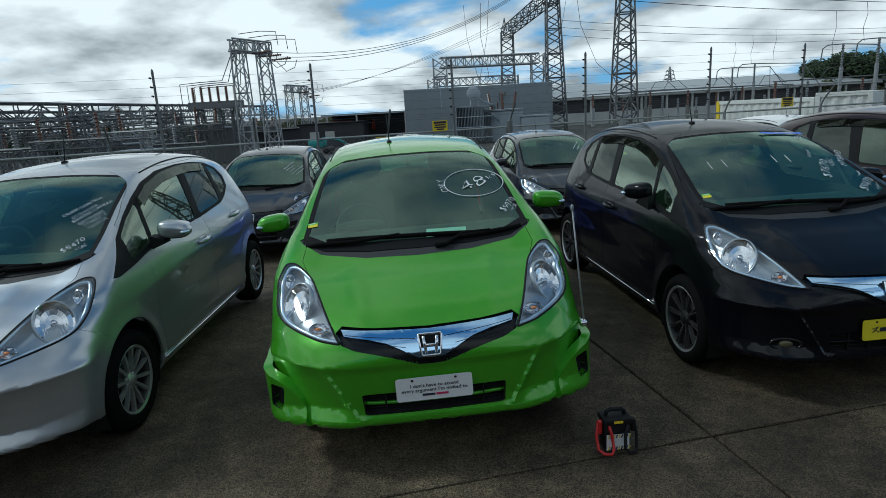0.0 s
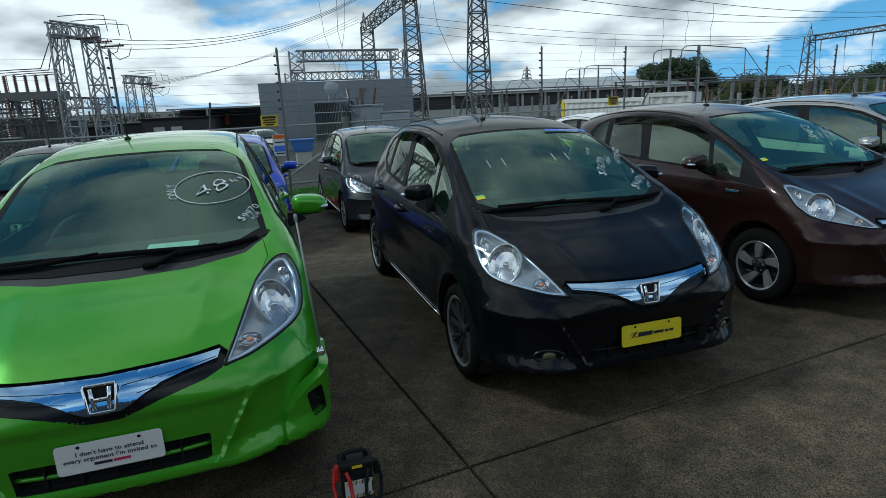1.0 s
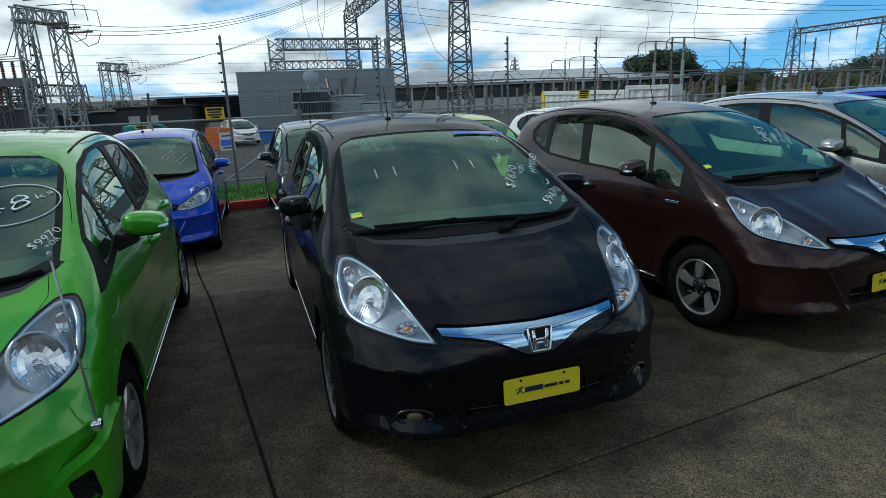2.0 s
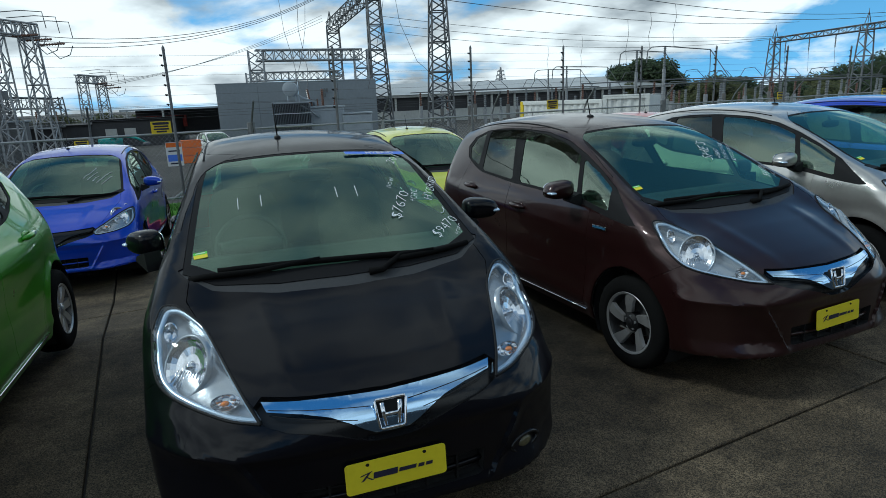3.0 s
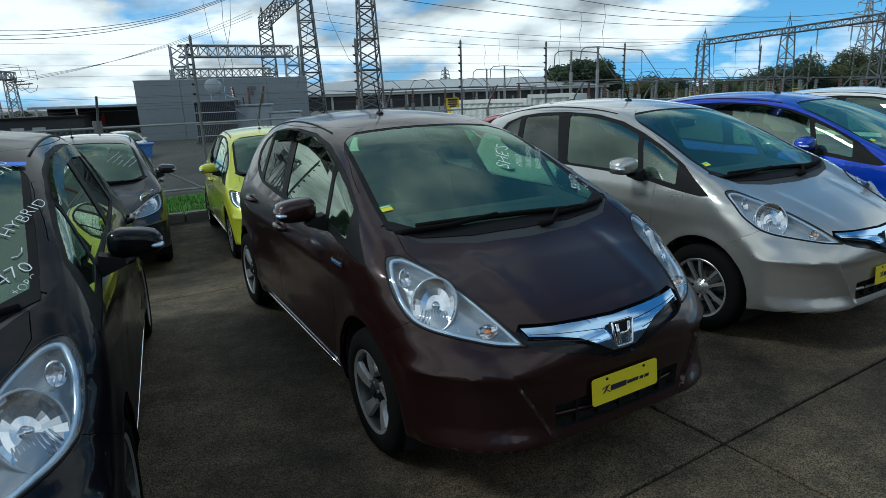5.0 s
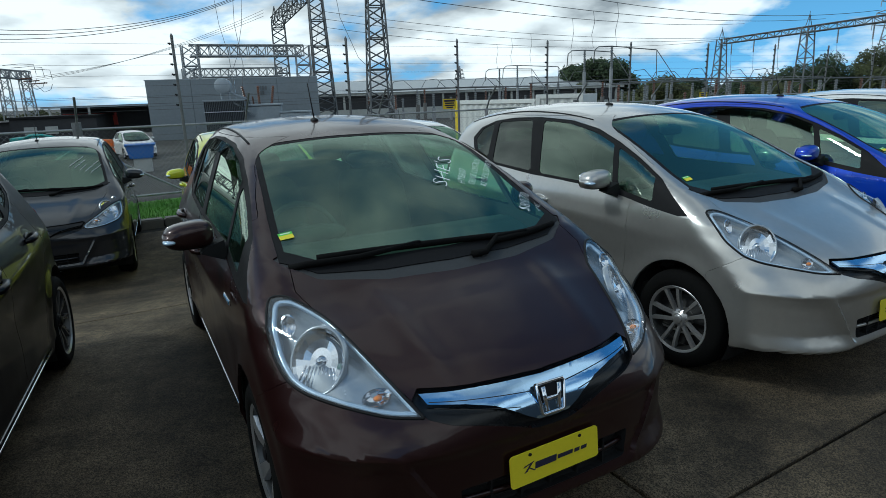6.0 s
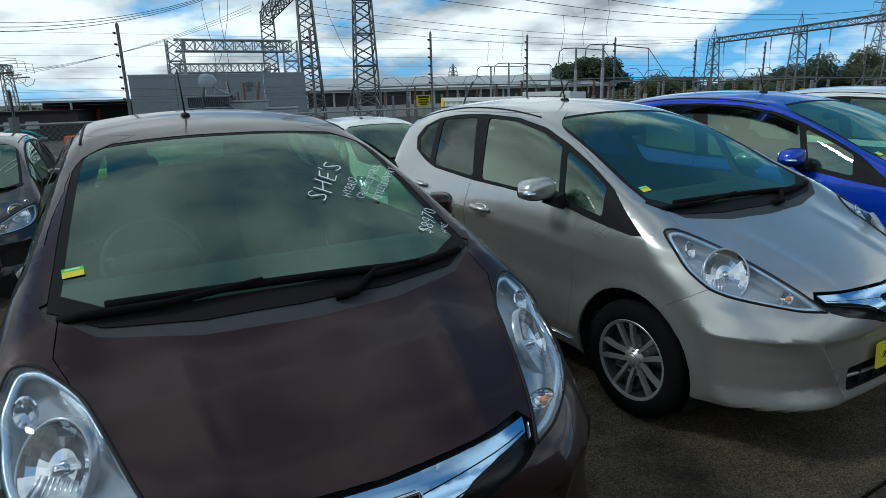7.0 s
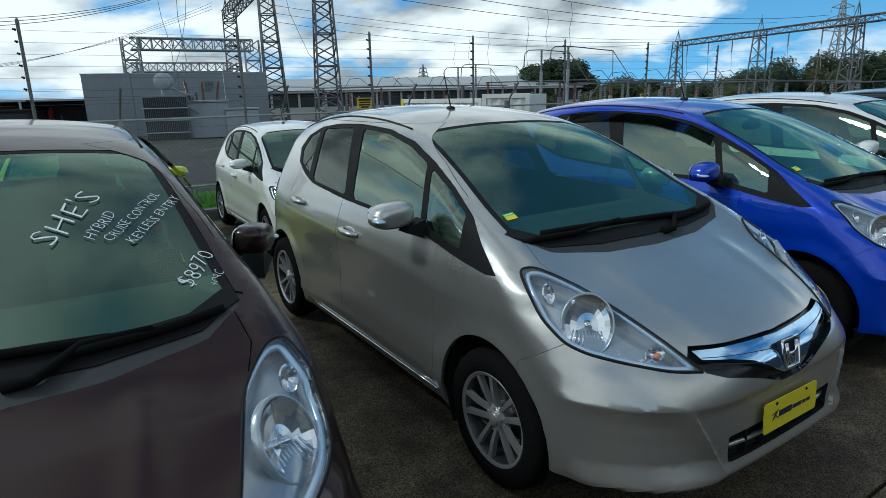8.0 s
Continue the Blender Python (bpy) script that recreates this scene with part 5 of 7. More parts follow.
def build_transformer():
    t = empty("transformer", pose(2.2, 35.2, YARD_Z, 0, 0, -6))
    tagged(t, "blue-grey power transformer with cooling fins and an oil tank", "transformer")
    bm = bmesh.new()
    box(bm, 1.1, 0.6, 1.35, 2.2, 1.5, 2.1, bevel=0.05)
    part("tank", bm, M_TRAFO, t)
    for k in range(6):
        bm = bmesh.new()
        box(bm, 0.2 + 0.36 * k, -0.17, 1.35, 0.06, 0.08, 2.0)
        part("stiffener", bm, M_TRAFO, t)
    bm = bmesh.new()
    box(bm, 1.1, 0.6, 2.46, 2.35, 1.65, 0.10, bevel=0.02)
    part("lid", bm, M_TRAFO, t)
    for k in range(24):
        bm = bmesh.new()
        box(bm, -1.55 + 0.085 * k, -0.2, 1.55, 0.022, 1.3, 2.3, bevel=0.008)
        part("cooling_fin", bm, M_FIN, t)
    for z in (2.76, 2.18, 1.60, 1.02):
        bm = bmesh.new()
        box(bm, -0.57, -0.87 if z < 2.7 else -0.2, z, 2.06, 0.05 if z < 2.7 else 1.4, 0.05, bevel=0.01)
        part("header", bm, M_TRAFO, t)
    bm = bmesh.new()
    lathe(bm, [(0, 0), (0.30, 0.0), (0.38, 0.05), (0.38, 1.25), (0.30, 1.3), (0, 1.3)], 20, Matrix.Translation((-0.55, 0.2, 3.45)) @ Matrix.Rotation(math.pi / 2, 4, "X"))
    part("conservator", bm, M_TRAFO, t, smooth=True, angle=40)
    for x in (-0.75, -0.35):
        bm = bmesh.new()
        bar(bm, (x, 0, 2.8), (x, 0, 3.1), 0.05)
        part("support", bm, M_TRAFO, t)
    for k, (x, y) in enumerate(((0.4, 0.6), (1.05, 0.75), (1.7, 0.6), (0.5, 0.1), (0.8, 0.1), (1.1, 0.1))):
        bm = bmesh.new()
        insulator(bm, (x, y, 2.5), 0.95 if k < 3 else 0.4, 0.10 if k < 3 else 0.06, 9, (0.25 * (x - 1), -0.1, 1))
        part("bushing", bm, M_PORC, t)
    bm = bmesh.new()
    tube(bm, [(-0.55, -0.6, 3.4), (0.0, -0.4, 3.0), (0.6, 0.0, 2.75), (0.6, 0.3, 2.5)], 0.05, 8)
    tube(bm, [(-0.1, -0.7, 2.6), (0.4, -0.6, 2.3), (0.8, -0.3, 1.9)], 0.05, 8)
    part("pipe", bm, M_TRAFO, t, smooth=True)
    bm = bmesh.new()
    box(bm, 2.9, 0.4, 1.1, 1.6, 1.4, 1.8, bevel=0.08)
    part("cable_box", bm, M_TRAFO, t)
    bm = bmesh.new()
    box(bm, 2.9, 0.4, 2.05, 1.7, 1.5, 0.07)
    part("box_lid", bm, M_TRAFO, t)
    bm = bmesh.new()
    box(bm, 0.8, 0.3, 0.16, 5.0, 2.6, 0.32)
    part("plinth", bm, M_KERB, t)


set_out(build_transformer, 1.5, (1.65, 35.4, 2.25), (1.75, 53.6, 2.85), 3.0)


def lattice_portal(a, b, z, h, w, r, label):
    beam = bmesh.new()
    truss(beam, (*a, z), (*b, z), w, h, 12, r)
    legs = []
    for p in (a, b):
        c = bmesh.new()
        column(c, (p[0], p[1], FAR_Z), (p[0], p[1], z - 0.02), w * 1.25, w * 1.15, 9, r * 1.05)
        legs.append(("leg", c, None))
    steel_thing("portal_frame", label, [("beam", beam, None), *legs], "portal")


def build_portals():
    lattice_portal((-1.25, 61.7), (8.55, 63.4), 6.60, 0.95, 1.1, 0.075, "galvanised lattice portal frame above the blast wall")
    lattice_portal((-2.4, 69.5), (6.7, 70.5), 5.0, 0.85, 0.9, 0.065, "low galvanised lattice beam on lattice legs")
    # tall lattice masts with a beam between them
    c1, c2, beam = bmesh.new(), bmesh.new(), bmesh.new()
    column(c1, (7.2, 83.8, FAR_Z), (7.2, 83.8, 11.2), 1.9, 1.5, 14, 0.10)
    for k in range(3):
        bar(c1, (6.5 + 0.35 * k, 83.8, 11.2), (6.9, 83.8, 12.9), 0.05)
    column(c2, (10.45, 63.7, FAR_Z), (9.95, 63.7, 19.0), 1.95, 0.75, 26, 0.09)
    truss(beam, (7.0, 84.0, 11.6), (10.1, 63.2, 12.6), 1.2, 1.1, 14, 0.08)
    steel_thing("lattice_mast_pair", "dark lattice masts joined by a lattice beam", [("mast", c1, None), ("mast", c2, None), ("beam", beam, None)], "mast", M_STEEL_DK)
    c = bmesh.new()
    column(c, (12.46, 45.5, FAR_Z), (12.5, 45.5, 16.5), 1.75, 0.42, 26, 0.078)
    steel_thing("lattice_mast", "tall tapering lattice mast of weathered steel", [("mast", c, None)], "mast", M_STEEL_DK)


build_portals()


def build_anchor_portals():
    # anchor portals on the left with their strings
    for x, y, z, w, label in ((-9.95, 29.2, 5.35, 0.62, "lattice anchor portal carrying overhead conductors"), (-13.1, 48.4, 4.2, 0.62, "small lattice anchor portal carrying thin conductors")):
        parts = []
        for dx, dy, dz in ((-0.35, 0, 0.0), (0.65, 0.7, -0.15)):
            c = bmesh.new()
            column(c, (x + dx, y + dy, YARD_Z), (x + dx * 0.9, y + dy, z + dz), w * 1.1, w * 0.8, 11, 0.042)
            parts.append(("leg", c, None))
        c = bmesh.new()
        truss(c, (x - 0.55, y - 0.3, z), (x + 0.85, y + 0.9, z - 0.15), 0.6, 0.5, 6, 0.042)
        parts.append(("beam", c, None))
        for k in range(3):
            c = bmesh.new()
            insulator(c, (x + 0.25 + 0.35 * k, y + 0.2 + 0.3 * k, z - 0.62 - 0.15 * k), 0.9, 0.06, 9, (0.9, 0.12, 0.05))
            parts.append(("insulator", c, M_PORC))
            c = bmesh.new()
            p = Vector((x + 0.3 + 0.35 * k, y + 0.2 + 0.3 * k, z + 0.2 - 0.16 * k))
            tube(c, [p + Vector((-0.6, 0, 0.05)), p + Vector((0.4, 0, 0.12)), p + Vector((1.15, 0, 0.06)), p + Vector((1.2, 0, -0.55))], 0.018, 5)
            tube(c, [p + Vector((0.2, 0, -0.9)), p + Vector((0.6, 0, -1.35)), p + Vector((1.0, 0, -1.2)), p + Vector((1.15, 0, -0.85))], 0.018, 5)
            parts.append(("jumper", c, M_WIRE))
        steel_thing("anchor_portal", label, parts, "portal")


set_out(build_anchor_portals, 1.5, now=MIDDLE_NOW + Vector((2.4, 0, 0)))


# ---------------------------------------------------------------- the crowded switchyard on the left
def build_switchyard():
    rng = random.Random(21)
    k = 0
    for x, y0, y1, z in ((-15.6, 17.5, 46.0, 2.75), (-18.6, 12.5, 46.0, 2.60), (-22.5, 11.5, 46.0, 2.5), (-27.0, 13.0, 46.0, 2.6)):
        beam = bmesh.new()
        n = int((y1 - y0) / 1.1)
        truss(beam, (x, y0, z), (x + 1.2, y1, z - 0.1), 0.75, 0.62, n, 0.042, 0.026)
        parts = [("beam", beam, None)]
        steps = 5
        for j in range(steps):
            yy = y0 + (y1 - y0) * j / (steps - 1)
            c = bmesh.new()
            column(c, (x + 1.2 * j / (steps - 1), yy, YARD_Z), (x + 1.2 * j / (steps - 1), yy, z), 1.1, 0.8, 8, 0.045, 0.026)
            parts.append(("leg", c, None))
        steel_thing("lattice_gantry", "long galvanised lattice gantry in a crowded switchyard", parts, "gantry", M_STEEL_DK)
        k += 1
    # switchgear stands: frames with insulators and pipe buses
    spots = [(x + rng.uniform(-0.5, 0.5), y + rng.uniform(-0.6, 0.6)) for x in (-13.2, -17.0, -20.5, -24.5) for y in (17, 20.5, 24, 27.5, 31, 35, 40)]
    for x, y in spots:
        h = rng.uniform(1.9, 3.0)
        fr, ins = bmesh.new(), []
        for dx in (-0.9, 0.9):
            column(fr, (x + dx, y, YARD_Z), (x + dx, y, YARD_Z + h), 0.32, 0.28, 5, 0.035, 0.022)
        truss(fr, (x - 1.3, y, YARD_Z + h + 0.1), (x + 1.3, y, YARD_Z + h + 0.1), 0.35, 0.28, 6, 0.035, 0.022)
        for dx in (-1.0, 0.0, 1.0):
            q = bmesh.new()
            insulator(q, (x + dx, y, YARD_Z + h + 0.1), rng.uniform(0.55, 0.9), 0.085, 7)
            ins.append(("insulator", q, M_PORC if rng.random() < 0.6 else M_PORC_G))
        q = bmesh.new()
        zt = YARD_Z + h + 0.8
        for dx in (-1.0, 0.0, 1.0):
            tube(q, [(x + dx, y - 1.4, zt + rng.uniform(-0.1, 0.1)), (x + dx, y, zt + 0.05), (x + dx + 0.2, y + 1.5, zt + rng.uniform(-0.3, 0.2))], 0.02, 5)
        ins.append(("busbar", q, M_STEEL_DK))
        steel_thing("isolator_stand", "lattice isolator stand with ribbed insulators and pipe busbars", [("frame", fr, M_STEEL if rng.random() < 0.2 else M_STEEL_DK), *ins], "switchgear")
    # relay kiosks and a breaker bank
    for x, y, sx, sz in ((-14.0, 26.5, 1.6, 1.9), (-16.3, 30.0, 2.4, 2.1), (-19.5, 19.5, 1.4, 1.8), (-12.3, 33.0, 2.2, 2.6)):
        bm = bmesh.new()
        box(bm, x, y, YARD_Z + sz / 2, sx, 1.0, sz, bevel=0.03)
        kk = empty("relay_kiosk")
        tagged(kk, "grey steel relay kiosk in the switchyard", "cabinet")
        part("cabinet", bm, M_STEEL_DK, kk)
        bm = bmesh.new()
        box(bm, x, y, YARD_Z + sz + 0.03, sx + 0.15, 1.15, 0.06)
        part("roof", bm, M_TRAFO, kk)
    bank = []
    fr = bmesh.new()
    for dx in (0, 0.9, 1.8):
        column(fr, (-13.1 + dx, 31.0, YARD_Z), (-13.1 + dx, 31.0, 2.35), 0.35, 0.3, 7, 0.04, 0.025)
    box(fr, -12.2, 31.0, 2.55, 2.6, 0.6, 0.35)
    for j in range(6):
        q = bmesh.new()
        insulator(q, (-13.3 + 0.42 * j, 31.0, 2.7), 0.75, 0.10, 8)
        bank.append(("insulator", q, M_PORC))
    for j in range(4):
        q = bmesh.new()
        z = 3.62 - 0.08 * j
        tube(q, [(-13.9 + 0.35 * j, 31.0, 2.4), (-13.9 + 0.35 * j, 31.0, z), (-12.9 + 0.4 * j, 31.0, z + 0.05), (-11.6 + 0.3 * j, 30.6, z + 0.05), (-10.5 + 0.1 * j, 29.6, 5.0)], 0.022, 5)
        bank.append(("busbar", q, M_WIRE))
    steel_thing("breaker_bank", "raised breaker bank with dark ribbed insulators and bent busbars", [("frame", fr, M_STEEL_DK), *bank], "switchgear")


set_out(build_switchyard, 1.5, now=MIDDLE_NOW + Vector((2.2, 0, 0)))


# ---------------------------------------------------------------- buses, posts and gantry on the right
def build_right_yard():
    rng = random.Random(33)
    # tall bus supports with pipe cross-bars
    for x, y, zt, x1, z1 in ((18.29, 38.8, 3.12, 20.5, 3.08), (18.7, 36.9, 3.21, 21.4, 3.10), (19.26, 29.8, 3.54, 20.8, 3.45), (19.85, 28.3, 3.60, 22.3, 3.42)):
        mast, pipe = bmesh.new(), bmesh.new()
        rod(mast, (x, y, YARD_Z), (x, y, zt - 1.0), 0.08, 8)
        ins = bmesh.new()
        insulator(ins, (x, y, zt - 1.0), 1.0, 0.075, 9)
        tube(pipe, [(x - 0.95, y, zt - 0.7), (x - 0.9, y, zt - 0.15), (x - 0.7, y, zt), (x, y, zt + 0.02), (x1, y, z1)], 0.026, 6)
        tube(pipe, [(x1, y, z1), (x1 + 0.05, y, z1 - 1.2)], 0.02, 5)
        tube(pipe, [(x1, y, z1), (x1 + 0.9, y - 0.4, z1 - 1.4)], 0.02, 5)
        steel_thing("bus_support", "pipe bus support with a ribbed insulator", [("post", mast, M_STEEL), ("insulator", ins, M_PORC_G), ("busbar", pipe, M_STEEL_DK)], "switchgear")
    # rows of posts with busbars
    for y, x0, x1, z, n in ((34.0, 10.5, 19.0, 1.95, 9), (37.5, 9.5, 18.0, 2.0, 8), (30.5, 17.0, 27.5, 2.05, 10), (27.0, 19.5, 29.0, 1.85, 9), (24.0, 22.0, 33.0, 1.75, 9), (20.5, 27.0, 40.0, 1.65, 10), (33.5, 24.0, 38.0, 2.0, 11)):
        parts = []
        for k in range(n):
            x = x0 + (x1 - x0) * (k + rng.uniform(-0.25, 0.25)) / (n - 1)
            zz = z + rng.choice((-0.45, -0.2, 0.0, 0.0))
            p, q = bmesh.new(), bmesh.new()
            rod(p, (x, y, YARD_Z), (x, y, zz - 0.75), 0.11, 8)
            insulator(q, (x, y, zz - 0.75), 0.75, 0.085, 7)
            parts += [("post", p, M_KERB if k % 2 else M_STEEL), ("insulator", q, M_PORC_G if k % 3 else M_PORC)]
        b = bmesh.new()
        tube(b, [(x0 - 0.4, y, z + 0.03), ((x0 + x1) / 2, y, z + 0.08), (x1 + 0.4, y, z)], 0.032, 6)
        parts.append(("busbar", b, M_STEEL_DK))
        for k in range(3):
            x = x0 + (x1 - x0) * (k + 0.5) / 3
            b = bmesh.new()
            tube(b, [(x, y, z), (x + 0.3, y, z + 0.5), (x + 0.9, y, z + 0.55), (x + 1.4, y, z + 0.1)], 0.016, 5)
            parts.append(("jumper", b, M_WIRE))
        steel_thing("busbar_run", "busbar run on a row of posts with ribbed insulators", parts, "switchgear")


set_out(build_right_yard, 2.0)


def build_gantry():
    """The lattice gantry that comes towards the yard."""
    parts, feet = [], ((59.7, 67.9), (58.5, 54.1), (57.5, 43.0))
    for x, y in feet:
        c = bmesh.new()
        column(c, (x, y, FAR_Z), (x, y, 7.1), 1.5, 0.8, 11, 0.07, 0.04)
        for dx in (-0.4, 0.4):
            bar(c, (x + dx, y, 7.1), (x, y, 8.3), 0.05)
        bar(c, (x, y, 7.1), (x, y, 8.6), 0.035)
        parts.append(("mast", c, None))
    c = bmesh.new()
    for a, b, n in ((0, 1, 13), (1, 2, 11)):
        truss(c, (*feet[a], 7.1), (*feet[b], 7.1), 0.8, 0.55, n, 0.055, 0.035)
    truss(c, (*feet[2], 7.1), (56.3, 29.0, 7.1), 0.8, 0.55, 12, 0.055, 0.035)
    parts.append(("beam", c, None))
    for k in range(9):
        q = bmesh.new()
        p = Vector((59.6 - 0.33 * k, 66.0 - 3.9 * k, 6.5))
        insulator(q, p - Vector((0, 0, 1.3)), 1.3, 0.09, 8)
        tube(q, [p - Vector((0, 0, 1.3)), p - Vector((0.2, 0.4, 3.6))], 0.02, 4)
        parts.append(("insulator", q, M_PORC_G))
    steel_thing("lattice_gantry", "dark lattice gantry with pointed masts and hanging droppers", parts, "gantry", M_STEEL_DK)


build_gantry()


def build_pylons():
    for x, y, h, z0, label in ((189.6, 150, 28, 0, "tall steel transmission pylon beyond dark trees"), (71.7, 212, 11.2, 0, "far transmission pylon above a warehouse roof")):
        c = bmesh.new()
        column(c, (x, y, z0), (x, y, h * 0.62), h * 0.20, h * 0.075, 9, 0.20, 0.12)
        column(c, (x, y, h * 0.62), (x, y, h), h * 0.075, h * 0.02, 8, 0.16, 0.10)
        parts = [("tower", c, None)]
        for t, w in ((0.64, 0.17), (0.76, 0.14), (0.88, 0.11)):
            a = bmesh.new()
            for s in (-1, 1):
                tip = Vector((x + s * h * w * 0.8, y - s * h * w * 0.6, h * t))
                for q in ((x, y, h * (t - 0.02)), (x, y, h * (t + 0.045))):
                    bar(a, q, tip, 0.13)
                insulator(a, tip - Vector((0, 0, 1.6)), 1.6, 0.16, 6)
            parts.append(("cross_arm", a, None))
        steel_thing("pylon", label, parts, "pylon", M_STEEL)


build_pylons()


# ---------------------------------------------------------------- overhead conductors
def build_wires():
    a0 = [(-7.3, 29.4 + 0.3 * k, 4.72 - 0.18 * k) for k in range(3)]
    b0 = [(6.6 + 0.25 * k, 43.6 - 0.6 * k, 9.6) for k in range(3)]
    wire_thing("overhead_conductors", [sag(a, b, 1.35) for a, b in zip(a0, b0)], 0.013, "three dark overhead conductors sagging between portals")
    wire_thing("overhead_conductors", [sag((-10.5, 48.6 + 0.3 * k, 3.65 - 0.1 * k), (4.7, 48.2 + 0.4 * k, 7.4 + 0.25 * k), 0.55) for k in range(3)], 0.011, "thin conductors running up to a lattice mast")
    wire_thing("dropper_wires", [[(1.9, 40.9, 8.0), (2.05, 40.8, 6.0), (2.4, 40.0, 4.4), (2.7, 36.0, 2.5)], [(3.5, 41.0, 8.2), (3.3, 40.6, 6.0), (2.9, 39.5, 4.2), (2.4, 36.0, 2.5)], [(3.0, 41.0, 8.1), (2.9, 40.5, 6.0), (3.2, 38.0, 3.6), (3.1, 36.0, 2.5)],
                                [(8.2, 38.0, 9.5), (7.6, 37.6, 6.5), (7.0, 37.2, 4.0), (6.4, 36.4, 2.3)], [(8.2, 38.0, 9.5), (8.6, 37.6, 6.0), (9.4, 37.0, 3.8), (10.5, 36.0, 2.6)]], 0.014, "dropper wires leading down to the transformer")


set_out(build_wires, 1.5)


def build_right_wires():
    """Two sets of three conductors that cross the switchyard to the gantry, each with a dropper to the busbars."""
    low = (((10.84, 63.7, 9.67), (59.5, 66.5, 7.2), 0.90, 0.45, 4.39), ((10.91, 64.5, 9.09), (59.5, 67.5, 7.1), 1.01, 0.41, 4.46), ((10.98, 65.3, 8.43), (59.6, 68.5, 7.0), 1.24, 0.38, 4.22))
    high = (((14.06, 42.0, 7.60), (59.4, 64.0, 8.5), 0.64, 0.34, 3.58), ((20.34, 42.0, 7.63), (58.3, 52.0, 7.6), 0.67, 0.21, 4.63), ((27.29, 42.0, 7.66), (57.9, 46.0, 7.6), 0.75, 0.06, 4.60))
    for rows, label in ((low, "overhead conductors crossing the switchyard to a lattice gantry"), (high, "higher overhead conductors crossing the switchyard")):
        lines, drops = [], []
        for a, b, drop, k, z1 in rows:
            a, b = Vector(a), Vector(b)
            back = 0.0 if rows is low else -0.9          # the higher ones come from far to the left
            at = lambda t: a.lerp(b, t) - Vector((0, 0, 4 * drop * t * (1 - t)))  # noqa: E731
            lines.append([at(back + (1 - back) * n / 26) for n in range(27)])
            p = at(k)
            drops.append([p, Vector((p.x + 0.12, p.y, p.z * 0.7 + z1 * 0.3)), Vector((p.x - 0.10, p.y, p.z * 0.35 + z1 * 0.65)), Vector((p.x + 0.05, p.y, z1))])
        wire_thing("overhead_conductors", lines, 0.020, label)
        wire_thing("dropper_wires", drops, 0.018, "thin dropper wires hanging from conductors to busbars")


build_right_wires()


# ---------------------------------------------------------------- buildings and containers
def build_buildings():
    w = empty("warehouse", pose(10.2, 80, 0, 0, 0, 1.0))
    tagged(w, "long pale warehouse with a ribbed steel roof and dark window band", "warehouse")
    for nm, cx, cy, cz, sx, sy, sz, m in (("wall", 22, 10, -0.6, 43.6, 19.6, 1.6, M_WALLPALE), ("window_band", 22, 10, 1.0, 43.2, 19.2, 1.7, M_DARKWALL), ("fascia", 22, 10, 2.05, 44.2, 20.4, 0.35, M_WALLPALE)):
        bm = bmesh.new()
        box(bm, cx, cy, cz, sx, sy, sz)
        part(nm, bm, m, w)
    for k in range(14):
        bm = bmesh.new()
        box(bm, 0.8 + 3.25 * k, 0.30, 1.0, 0.25, 0.3, 1.7)
        part("pier", bm, M_WALLPALE, w)
    bm = bmesh.new()
    prism(bm, [(-0.4, 2.2), (10.0, 3.85), (20.6, 2.2)], -0.6, 44.8, "yz")
    part("roof", bm, M_ROOFING, w)
    w2 = empty("dark_shed", pose(-14.9, 58.5, 0.18, 0, 0, 1))
    tagged(w2, "low dark shed with a flat roof", "shed")
    bm = bmesh.new()
    box(bm, 2.9, 5, -0.45, 6.2, 9.0, 2.3)
    box(bm, -3.6, 5, -0.7, 6.6, 8.0, 2.2)
    part("wall", bm, M_DARKWALL, w2)
    bm = bmesh.new()
    box(bm, 2.9, 5, 0.78, 6.5, 9.4, 0.16)
    box(bm, -3.6, 5, 0.45, 6.6, 8.3, 0.12)
    part("roof", bm, M_TRIM, w2)
    for k in range(2):
        bm = bmesh.new()
        box(bm, 1.2 + 1.5 * k, 0.46, -0.25, 0.9, 0.08, 0.6)
        part("window", bm, M_WALLPALE, w2)
    w3 = empty("open_shed", pose(-12.9, 61.5, 0.28, 0, 0, 0))
    tagged(w3, "open dark shed with a red wall inside", "shed")
    bm = bmesh.new()
    box(bm, 3.5, 2.5, 1.42, 8.2, 5.0, 0.16)
    part("roof", bm, M_TRAFO, w3)
    bm = bmesh.new()
    box(bm, 3.5, 4.6, 0.1, 7.8, 0.2, 2.5)
    part("wall", bm, M_DARKWALL, w3)
    bm = bmesh.new()
    box(bm, 2.0, 4.3, 0.25, 4.4, 0.3, 1.1, bevel=0.02)
    part("red_board", bm, M_SIGNRED, w3)
    for x in (0.0, 3.0):
        bm = bmesh.new()
        box(bm, x, 0.1, 0.1, 0.15, 0.15, 2.6)
        part("post", bm, M_WALLPALE, w3)


